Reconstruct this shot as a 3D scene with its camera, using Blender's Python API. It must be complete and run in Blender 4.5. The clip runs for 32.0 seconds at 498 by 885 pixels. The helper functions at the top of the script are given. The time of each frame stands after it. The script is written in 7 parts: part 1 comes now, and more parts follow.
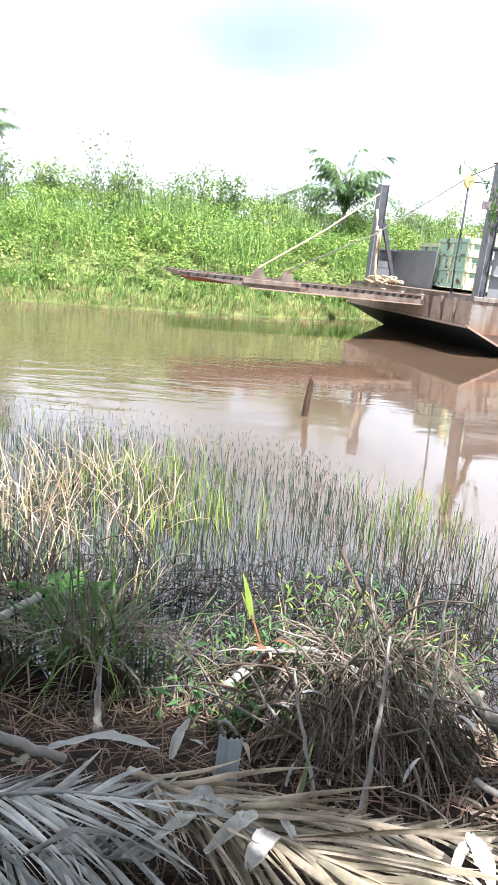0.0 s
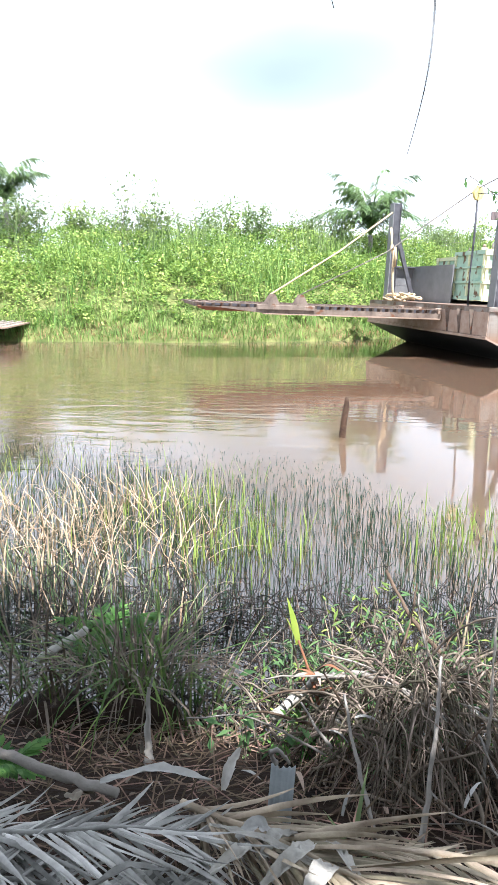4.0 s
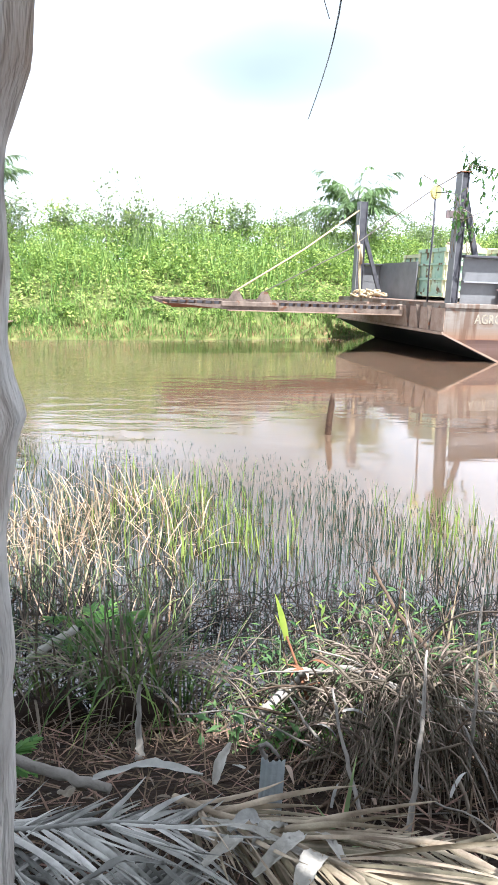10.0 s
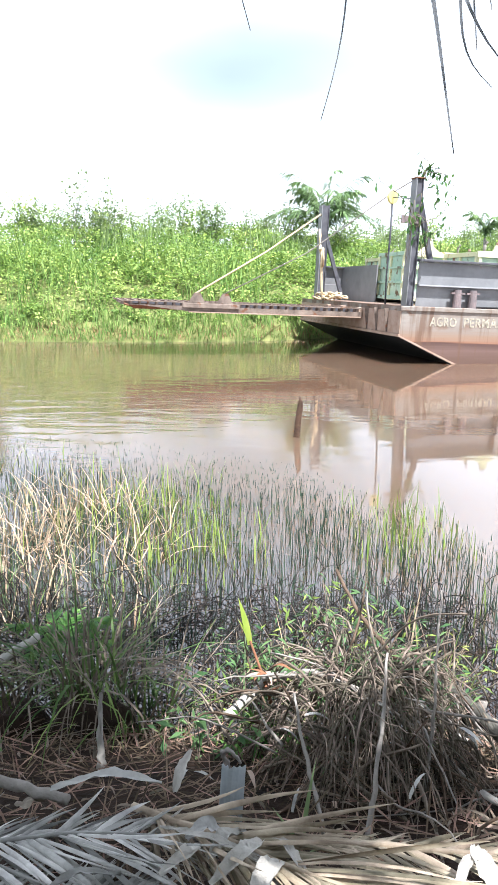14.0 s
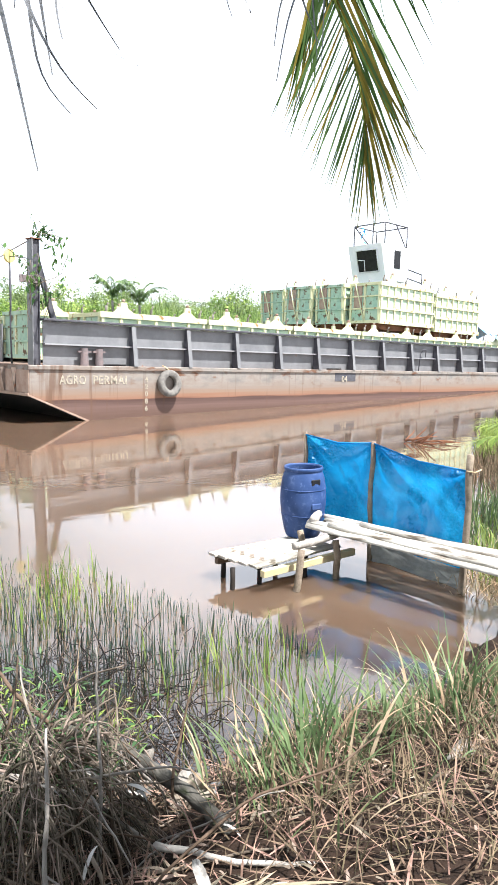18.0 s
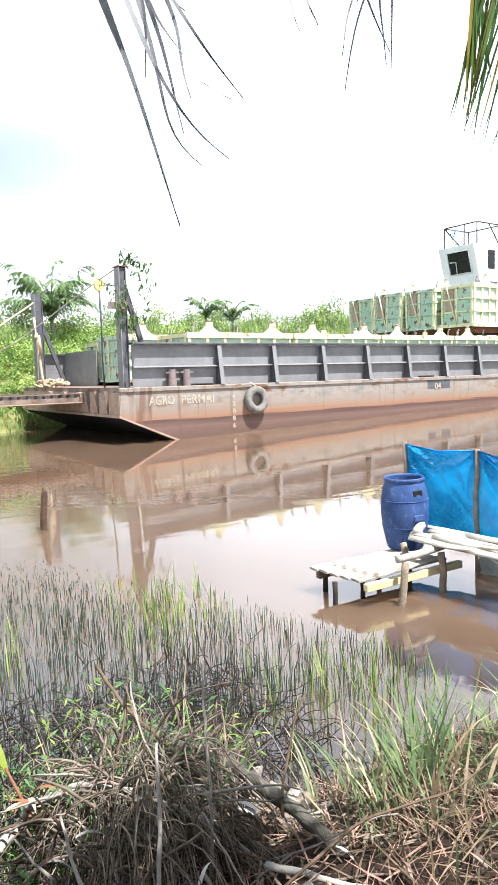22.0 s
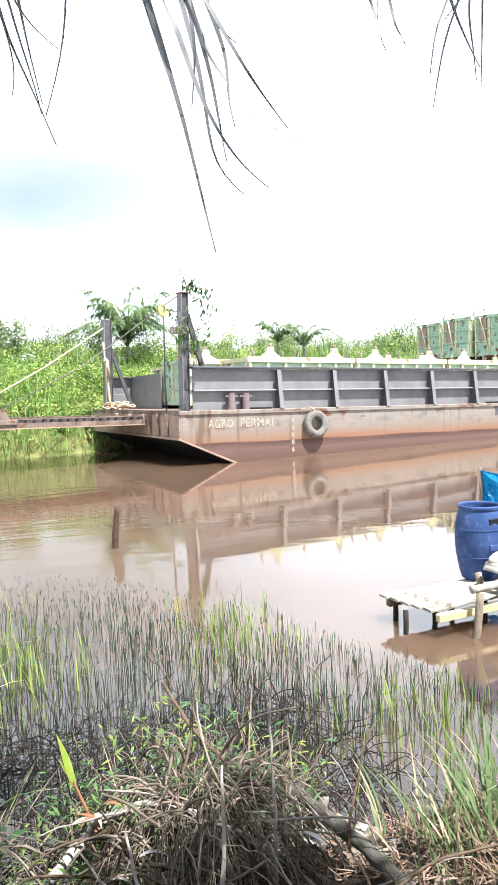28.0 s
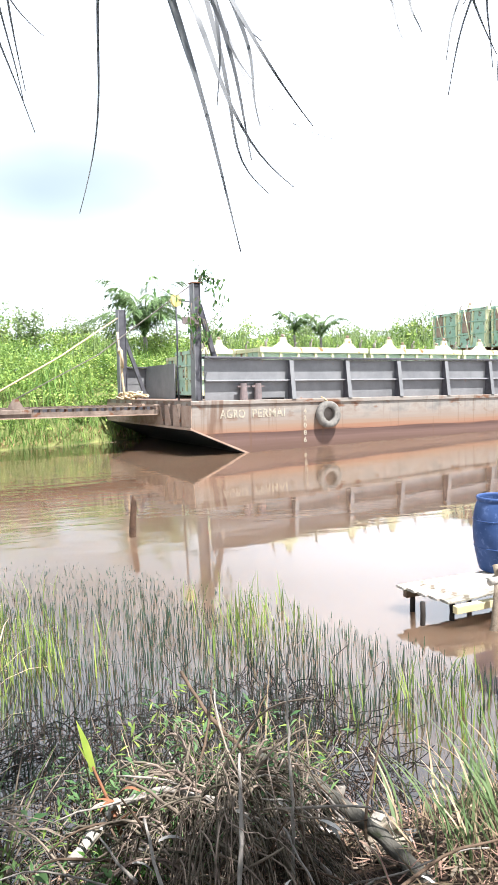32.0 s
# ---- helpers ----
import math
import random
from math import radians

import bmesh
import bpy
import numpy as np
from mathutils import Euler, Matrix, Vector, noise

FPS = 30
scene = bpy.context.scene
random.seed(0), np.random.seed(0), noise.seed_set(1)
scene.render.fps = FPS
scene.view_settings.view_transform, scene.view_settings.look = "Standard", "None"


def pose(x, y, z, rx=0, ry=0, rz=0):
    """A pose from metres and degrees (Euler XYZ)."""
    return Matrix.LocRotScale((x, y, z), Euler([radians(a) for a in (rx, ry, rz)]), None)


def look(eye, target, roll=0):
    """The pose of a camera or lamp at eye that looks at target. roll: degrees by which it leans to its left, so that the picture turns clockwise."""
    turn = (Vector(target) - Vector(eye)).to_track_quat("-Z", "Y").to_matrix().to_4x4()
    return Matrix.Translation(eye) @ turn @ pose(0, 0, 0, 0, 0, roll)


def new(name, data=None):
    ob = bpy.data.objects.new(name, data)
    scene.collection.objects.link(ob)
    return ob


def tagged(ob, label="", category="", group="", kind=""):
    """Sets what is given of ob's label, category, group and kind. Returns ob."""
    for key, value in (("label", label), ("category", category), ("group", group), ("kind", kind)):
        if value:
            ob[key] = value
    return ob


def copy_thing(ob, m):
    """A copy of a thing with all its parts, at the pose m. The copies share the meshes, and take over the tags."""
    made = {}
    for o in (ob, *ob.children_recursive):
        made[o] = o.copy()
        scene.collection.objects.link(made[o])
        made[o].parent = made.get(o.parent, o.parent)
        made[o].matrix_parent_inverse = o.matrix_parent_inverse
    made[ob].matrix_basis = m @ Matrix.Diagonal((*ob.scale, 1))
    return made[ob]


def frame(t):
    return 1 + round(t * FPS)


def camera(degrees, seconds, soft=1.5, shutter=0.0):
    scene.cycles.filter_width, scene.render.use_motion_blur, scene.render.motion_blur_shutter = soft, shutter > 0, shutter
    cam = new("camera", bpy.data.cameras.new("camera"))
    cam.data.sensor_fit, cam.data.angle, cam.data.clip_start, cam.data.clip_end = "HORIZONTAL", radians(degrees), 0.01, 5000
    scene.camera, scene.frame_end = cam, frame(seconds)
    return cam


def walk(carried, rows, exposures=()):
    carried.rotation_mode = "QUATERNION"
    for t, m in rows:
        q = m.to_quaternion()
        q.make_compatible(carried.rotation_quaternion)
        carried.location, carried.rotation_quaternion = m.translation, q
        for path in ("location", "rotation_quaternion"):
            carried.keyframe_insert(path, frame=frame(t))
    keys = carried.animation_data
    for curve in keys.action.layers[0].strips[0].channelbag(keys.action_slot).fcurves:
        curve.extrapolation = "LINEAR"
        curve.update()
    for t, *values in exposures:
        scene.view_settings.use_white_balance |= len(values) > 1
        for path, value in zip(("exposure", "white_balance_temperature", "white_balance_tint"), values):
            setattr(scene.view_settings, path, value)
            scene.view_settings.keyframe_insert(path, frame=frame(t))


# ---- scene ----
cam = camera(40.17, 32, soft=1.15)
PATH = [
    (0, pose(-0.076, 0.017, 2.633, 74.87, -4.60, 1.88)),
    (0.5, pose(-0.075, 0.018, 2.628, 74.89, -3.47, 2.67)),
    (1, pose(-0.075, 0.019, 2.629, 75.44, -3.32, 2.63)),
    (1.5, pose(-0.072, 0.027, 2.619, 75.85, -2.21, 3.78)),
    (2, pose(-0.069, 0.028, 2.617, 75.36, -1.96, 4.48)),
    (2.5, pose(-0.069, 0.027, 2.617, 75.18, -2.02, 4.41)),
    (3, pose(-0.066, 0.025, 2.621, 75.21, -1.52, 4.60)),
    (3.5, pose(-0.063, 0.019, 2.625, 75.76, -1.03, 4.52)),
    (5.5, pose(-0.059, -0.003, 2.623, 80.11, -0.34, 3.91)),
    (6, pose(-0.065, -0.008, 2.634, 78.58, -0.17, 4.38)),
    (6.5, pose(-0.068, 0.004, 2.623, 77.44, -0.29, 4.18)),
    (7, pose(-0.078, -0.008, 2.634, 75.88, -0.61, 5.81)),
    (7.5, pose(-0.070, 0.004, 2.618, 76.12, -1.42, 4.70)),
    (8, pose(-0.070, 0.007, 2.618, 76.32, -2.78, 2.38)),
    (8.5, pose(-0.057, -0.007, 2.633, 76.57, -1.92, 2.14)),
    (9, pose(-0.072, -0.011, 2.634, 76.70, -2.03, 2.40)),
    (9.5, pose(-0.069, -0.025, 2.643, 77.51, -0.93, 3.45)),
    (10, pose(-0.067, -0.022, 2.643, 76.74, -0.60, 3.02)),
    (10.5, pose(-0.021, -0.016, 2.653, 75.44, 3.55, 4.45)),
    (11, pose(-0.035, 0.000, 2.656, 75.67, 4.21, 4.89)),
    (11.5, pose(-0.013, -0.003, 2.648, 76.82, 3.72, 2.92)),
    (12, pose(-0.001, -0.020, 2.672, 76.48, 2.13, -1.40)),
    (12.5, pose(-0.001, -0.034, 2.674, 78.50, 1.72, -0.45)),
    (13, pose(-0.004, -0.036, 2.675, 78.41, 0.85, -0.15)),
    (13.5, pose(-0.020, -0.025, 2.663, 77.88, -0.91, 0.66)),
    (16, pose(-0.016, -0.017, 2.662, 73.35, -0.85, 0.53)),
    (16.2, pose(-0.013, 0.030, 2.650, 74.28, -1.45, -0.71)),
    (16.5, pose(-0.011, 0.094, 2.630, 82.05, -4.18, -19.11)),
    (17, pose(0.041, 0.030, 2.637, 81.96, -1.81, -27.94)),
    (17.5, pose(0.047, -0.007, 2.651, 82.48, -0.70, -30.06)),
    (18, pose(0.046, 0.004, 2.652, 82.10, -0.54, -28.81)),
    (18.5, pose(0.041, 0.003, 2.647, 81.98, -0.11, -28.26)),
    (19, pose(0.046, 0.008, 2.644, 81.92, 0.52, -27.15)),
    (19.5, pose(0.046, 0.008, 2.650, 82.25, 0.99, -26.37)),
    (20, pose(0.033, 0.009, 2.653, 82.59, 0.98, -25.68)),
    (20.5, pose(0.036, 0.009, 2.648, 82.51, 0.73, -24.95)),
    (21, pose(0.038, -0.003, 2.652, 83.42, 2.12, -22.98)),
    (21.5, pose(0.051, 0.000, 2.657, 83.85, 2.30, -21.78)),
    (22, pose(0.054, 0.014, 2.653, 83.40, 2.68, -21.01)),
    (22.5, pose(0.081, 0.029, 2.652, 83.67, 2.54, -19.50)),
    (23, pose(0.081, 0.029, 2.653, 84.33, 2.90, -18.65)),
    (23.5, pose(0.074, 0.017, 2.657, 84.29, 2.45, -17.91)),
    (24, pose(0.078, 0.028, 2.659, 84.19, 2.15, -17.34)),
    (24.5, pose(0.065, 0.025, 2.652, 84.19, 2.00, -17.05)),
    (25, pose(0.061, 0.007, 2.647, 84.53, 1.93, -16.74)),
    (25.5, pose(0.063, 0.011, 2.654, 84.70, 1.83, -16.47)),
    (27.5, pose(0.039, 0.005, 2.662, 85.70, 2.27, -15.60)),
    (28, pose(0.046, 0.023, 2.638, 85.66, 2.26, -15.12)),
    (28.5, pose(0.042, 0.021, 2.646, 85.73, 2.01, -14.66)),
    (29, pose(0.026, 0.011, 2.655, 85.53, 1.75, -13.96)),
    (29.5, pose(0.032, 0.009, 2.655, 85.50, 1.93, -14.03)),
    (30, pose(0.028, 0.005, 2.658, 85.72, 1.75, -14.08)),
    (30.5, pose(0.030, 0.004, 2.658, 85.45, 1.62, -14.09)),
    (31, pose(0.027, 0.008, 2.660, 84.65, 1.40, -14.07)),
    (31.5, pose(0.024, 0.013, 2.655, 84.57, 1.34, -14.05)),
    (32, pose(0.035, 0.025, 2.640, 84.88, 2.13, -13.74)),
]
walk(cam, PATH, exposures=[(0, 1.46, 6080, 11), (16, 1.45, 6080, 11), (17, 1.30, 6300, 11), (22, 1.35, 6350, 11), (32, 1.40, 6350, 11)])
TRUNK = (-0.185, 0.27)

BARGE_ROWS = [
    (0, pose(7.036, 23.308, 0, 0, 1.43, 14.67)),
    (3, pose(6.721, 23.308, 0, 0, 1.43, 14.51)),
    (6, pose(5.921, 23.273, 0, 0, 1.43, 14.31)),
    (9, pose(5.721, 23.583, 0, 0, 1.43, 14.15)),
    (13, pose(5.422, 23.996, 0, 0, 1.43, 13.99)),
    (16, pose(5.173, 23.900, 0, 0, 1.43, 13.79)),
    (20, pose(4.860, 23.844, 0, 0, 1.43, 13.58)),
    (24, pose(4.512, 23.964, 0, 0, 1.43, 13.35)),
    (28, pose(4.301, 24.116, 0, 0, 1.43, 13.20)),
    (32, pose(4.140, 24.204, 0, 0, 1.43, 13.08)),
]

# ---------------------------------------------------------------- light
SUN_AT = Vector((0.22, -0.40, 0.89)).normalized()
world = bpy.data.worlds.new("sky")
scene.world = world
world.use_nodes = True
wn, wl = world.node_tree.nodes, world.node_tree.links
wn.clear()
w_out = wn.new("ShaderNodeOutputWorld")
w_bg = wn.new("ShaderNodeBackground")
w_sky = wn.new("ShaderNodeTexSky")
w_sky.sky_type = "NISHITA"
w_sky.sun_disc = False
w_sky.sun_elevation = math.asin(SUN_AT.z)
w_sky.sun_rotation = math.atan2(SUN_AT.x, SUN_AT.y)
w_sky.dust_density = 3.0
w_co = wn.new("ShaderNodeTexCoord")
w_map = wn.new("ShaderNodeMapping")
w_map.inputs["Scale"].default_value = (1.0, 1.0, 2.6)
w_no = wn.new("ShaderNodeTexNoise")
w_no.inputs["Scale"].default_value = 1.7
w_no.inputs["Detail"].default_value = 4.0
w_rp = wn.new("ShaderNodeValToRGB")
w_rp.color_ramp.elements[0].position, w_rp.color_ramp.elements[0].color = 0.30, (0.62, 0.62, 0.62, 1)
w_rp.color_ramp.elements[1].position, w_rp.color_ramp.elements[1].color = 0.44, (1, 1, 1, 1)
w_mx = wn.new("ShaderNodeMix")
w_mx.data_type = "RGBA"
w_mx.inputs["B"].default_value = (6.6, 7.1, 7.8, 1)
w_bg.inputs["Strength"].default_value = 0.1
wl.new(w_co.outputs["Generated"], w_map.inputs["Vector"])
wl.new(w_map.outputs["Vector"], w_no.inputs["Vector"])
wl.new(w_no.outputs["Fac"], w_rp.inputs["Fac"])
wl.new(w_rp.outputs["Color"], w_mx.inputs["Factor"])
wl.new(w_sky.outputs["Color"], w_mx.inputs["A"])
# a thin place in the cloud over the far bank
w_off = wn.new("ShaderNodeVectorMath")
w_off.operation = "SUBTRACT"
w_off.inputs[1].default_value = (-0.04, 0.96, 0.262)
w_sc = wn.new("ShaderNodeVectorMath")
w_sc.operation = "MULTIPLY"
w_sc.inputs[1].default_value = (7.4, 1.0, 19.0)
w_len = wn.new("ShaderNodeVectorMath")
w_len.operation = "LENGTH"
w_add = wn.new("ShaderNodeMath")
w_add.operation = "MULTIPLY_ADD"
w_add.inputs[1].default_value = 2.6
w_gap = wn.new("ShaderNodeMapRange")
w_gap.interpolation_type = "SMOOTHSTEP"
w_gap.inputs["From Min"].default_value, w_gap.inputs["From Max"].default_value = 1.5, 5.2
w_m2 = wn.new("ShaderNodeMix")
w_m2.data_type = "RGBA"
w_m2.inputs["A"].default_value = (2.3, 2.8, 3.05, 1)
wl.new(w_co.outputs["Generated"], w_off.inputs[0])
wl.new(w_off.outputs["Vector"], w_sc.inputs[0])
wl.new(w_sc.outputs["Vector"], w_len.inputs[0])
wl.new(w_no.outputs["Fac"], w_add.inputs[0])
wl.new(w_len.outputs["Value"], w_add.inputs[2])
wl.new(w_add.outputs["Value"], w_gap.inputs["Value"])
wl.new(w_gap.outputs["Result"], w_m2.inputs["Factor"])
wl.new(w_mx.outputs["Result"], w_m2.inputs["B"])
# sky gradient added: brighter near the horizon for water reflections, dimmer overhead for shade
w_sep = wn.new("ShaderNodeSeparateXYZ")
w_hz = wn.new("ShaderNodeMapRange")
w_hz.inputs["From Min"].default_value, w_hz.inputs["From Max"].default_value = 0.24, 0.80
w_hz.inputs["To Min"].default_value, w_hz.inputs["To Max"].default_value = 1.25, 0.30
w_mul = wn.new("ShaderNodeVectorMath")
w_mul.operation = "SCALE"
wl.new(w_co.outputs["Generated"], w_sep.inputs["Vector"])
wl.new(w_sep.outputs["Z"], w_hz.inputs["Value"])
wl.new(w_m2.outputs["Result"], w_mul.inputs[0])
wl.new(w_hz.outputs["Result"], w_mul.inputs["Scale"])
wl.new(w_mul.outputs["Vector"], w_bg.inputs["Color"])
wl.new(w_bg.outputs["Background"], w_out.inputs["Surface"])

sun = new("sun", bpy.data.lights.new("sun", "SUN"))
sun.data.energy = 5.0
sun.data.angle = radians(0.6)
sun.data.color = (1.0, 0.97, 0.92)
sun.matrix_world = look((0, 0, 60), Vector((0, 0, 60)) - SUN_AT)

# ---------------------------------------------------------------- materials


def material(name, colors, rough=0.7, metal=0.0, scale=4.0, detail=5.0, bump=0.2, bump_scale=None, stretch=(1, 1, 1),
             island=0.0, translucent=0.0, spec=0.15, spots=None, per_object=0.0):
    """Noise between two or more colours, a finer noise for relief, and a shift of value from piece to piece."""
    m = bpy.data.materials.new(name)
    m.use_nodes = True
    nodes, links = m.node_tree.nodes, m.node_tree.links
    nodes.clear()
    out = nodes.new("ShaderNodeOutputMaterial")
    p = nodes.new("ShaderNodeBsdfPrincipled")
    p.inputs["Roughness"].default_value = rough
    p.inputs["Metallic"].default_value = metal
    p.inputs["Specular IOR Level"].default_value = spec
    co = nodes.new("ShaderNodeTexCoord")
    mp = nodes.new("ShaderNodeMapping")
    mp.inputs["Scale"].default_value = stretch
    links.new(co.outputs["Object"], mp.inputs["Vector"])
    no = nodes.new("ShaderNodeTexNoise")
    no.inputs["Scale"].default_value = scale
    no.inputs["Detail"].default_value = detail
    no.inputs["Roughness"].default_value = 0.62
    links.new(mp.outputs["Vector"], no.inputs["Vector"])
    rp = nodes.new("ShaderNodeValToRGB")
    rp.color_ramp.elements[0].position, rp.color_ramp.elements[1].position = 0.3, 0.7
    for i, c in enumerate(colors):
        e = rp.color_ramp.elements[i] if i < 2 else rp.color_ramp.elements.new(0.7)
        e.position = 0.3 + 0.4 * i / max(1, len(colors) - 1)
        e.color = (*c, 1)
    links.new(no.outputs["Fac"], rp.inputs["Fac"])
    col = rp.outputs["Color"]
    if spots:
        sn = nodes.new("ShaderNodeTexNoise")
        sn.inputs["Scale"].default_value = spots[1]
        sn.inputs["Detail"].default_value = 6.0
        links.new(mp.outputs["Vector"], sn.inputs["Vector"])
        sr = nodes.new("ShaderNodeValToRGB")
        sr.color_ramp.elements[0].position, sr.color_ramp.elements[1].position = spots[2], spots[2] + 0.08
        links.new(sn.outputs["Fac"], sr.inputs["Fac"])
        mx = nodes.new("ShaderNodeMix")
        mx.data_type = "RGBA"
        mx.inputs["B"].default_value = (*spots[0], 1)
        links.new(sr.outputs["Color"], mx.inputs["Factor"])
        links.new(col, mx.inputs["A"])
        col = mx.outputs["Result"]
    if island or per_object:
        src = nodes.new("ShaderNodeNewGeometry").outputs["Random Per Island"] if island else nodes.new("ShaderNodeObjectInfo").outputs["Random"]
        amount = island or per_object
        hs = nodes.new("ShaderNodeHueSaturation")
        mr = nodes.new("ShaderNodeMapRange")
        mr.inputs["To Min"].default_value, mr.inputs["To Max"].default_value = 1 - amount, 1 + amount
        links.new(src, mr.inputs["Value"])
        links.new(mr.outputs["Result"], hs.inputs["Value"])
        mh = nodes.new("ShaderNodeMapRange")
        mh.inputs["To Min"].default_value, mh.inputs["To Max"].default_value = 0.5 + 0.05 * amount, 0.5 - 0.05 * amount
        links.new(src, mh.inputs["Value"])
        links.new(mh.outputs["Result"], hs.inputs["Hue"])
        links.new(col, hs.inputs["Color"])
        col = hs.outputs["Color"]
    links.new(col, p.inputs["Base Color"])
    if bump:
        bn = nodes.new("ShaderNodeTexNoise")
        bn.inputs["Scale"].default_value = bump_scale or scale * 6
        bn.inputs["Detail"].default_value = 4.0
        links.new(mp.outputs["Vector"], bn.inputs["Vector"])
        bp = nodes.new("ShaderNodeBump")
        bp.inputs["Strength"].default_value = bump
        bp.inputs["Distance"].default_value = 0.02
        links.new(bn.outputs["Fac"], bp.inputs["Height"])
        links.new(bp.outputs["Normal"], p.inputs["Normal"])
    surface = p.outputs["BSDF"]
    if translucent:
        tl = nodes.new("ShaderNodeBsdfTranslucent")
        links.new(col, tl.inputs["Color"])
        ms = nodes.new("ShaderNodeMixShader")
        ms.inputs["Fac"].default_value = translucent
        links.new(surface, ms.inputs[1])
        links.new(tl.outputs["BSDF"], ms.inputs[2])
        surface = ms.outputs["Shader"]
    links.new(surface, out.inputs["Surface"])
    return m


def ground_material():
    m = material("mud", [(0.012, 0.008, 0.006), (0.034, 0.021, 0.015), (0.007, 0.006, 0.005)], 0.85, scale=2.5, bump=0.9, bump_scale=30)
    nodes, links = m.node_tree.nodes, m.node_tree.links
    p = nodes["Principled BSDF"]
    old = p.inputs["Base Color"].links[0].from_socket
    co = nodes.new("ShaderNodeTexCoord")
    sep = nodes.new("ShaderNodeSeparateXYZ")
    links.new(co.outputs["Object"], sep.inputs["Vector"])
    rg = nodes.new("ShaderNodeMapRange")
    rg.inputs["From Min"].default_value, rg.inputs["From Max"].default_value = 22.0, 26.0
    links.new(sep.outputs["Y"], rg.inputs["Value"])
    no = nodes.new("ShaderNodeTexNoise")
    no.inputs["Scale"].default_value = 1.3
    no.inputs["Detail"].default_value = 6.0
    links.new(co.outputs["Object"], no.inputs["Vector"])
    rp = nodes.new("ShaderNodeValToRGB")
    rp.color_ramp.elements[0].position, rp.color_ramp.elements[0].color = 0.35, (0.07, 0.10, 0.03, 1)
    rp.color_ramp.elements[1].position, rp.color_ramp.elements[1].color = 0.65, (0.20, 0.21, 0.08, 1)
    links.new(no.outputs["Fac"], rp.inputs["Fac"])
    mx = nodes.new("ShaderNodeMix")
    mx.data_type = "RGBA"
    links.new(rg.outputs["Result"], mx.inputs["Factor"])
    links.new(old, mx.inputs["A"])
    links.new(rp.outputs["Color"], mx.inputs["B"])
    links.new(mx.outputs["Result"], p.inputs["Base Color"])
    return m



def tarp_material():
    """Woven plastic sheet: smooth in places, crinkled into small facets in others."""
    # paler cyan end of the mottle raised to stand in for crinkle highlights
    m = material("tarp_blue", [(0.0, 0.20, 0.54), (0.02, 0.44, 0.86)], 0.24, scale=2.5, bump=0, translucent=0.40, spec=0.8)
    nodes, links = m.node_tree.nodes, m.node_tree.links
    p = nodes["Principled BSDF"]
    co = nodes.new("ShaderNodeTexCoord")
    patch_noise = nodes.new("ShaderNodeTexNoise")
    patch_noise.inputs["Scale"].default_value = 2.3
    patch_noise.inputs["Detail"].default_value = 2.0
    gate = nodes.new("ShaderNodeMapRange")
    gate.inputs["From Min"].default_value, gate.inputs["From Max"].default_value = 0.44, 0.56
    gate.inputs["To Min"].default_value, gate.inputs["To Max"].default_value = 0.06, 1.0
    cells = nodes.new("ShaderNodeTexVoronoi")
    cells.inputs["Scale"].default_value = 22.0
    fine = nodes.new("ShaderNodeTexNoise")
    fine.inputs["Scale"].default_value = 40.0
    fine.inputs["Detail"].default_value = 5.0
    both = nodes.new("ShaderNodeMath")
    both.operation = "ADD"
    bp = nodes.new("ShaderNodeBump")
    bp.inputs["Distance"].default_value = 0.06
    for n in (patch_noise, cells, fine):
        links.new(co.outputs["Object"], n.inputs["Vector"])
    links.new(patch_noise.outputs["Fac"], gate.inputs["Value"])
    links.new(cells.outputs["Distance"], both.inputs[0])
    links.new(fine.outputs["Fac"], both.inputs[1])
    links.new(gate.outputs["Result"], bp.inputs["Strength"])
    links.new(both.outputs["Value"], bp.inputs["Height"])
    links.new(bp.outputs["Normal"], p.inputs["Normal"])
    return m


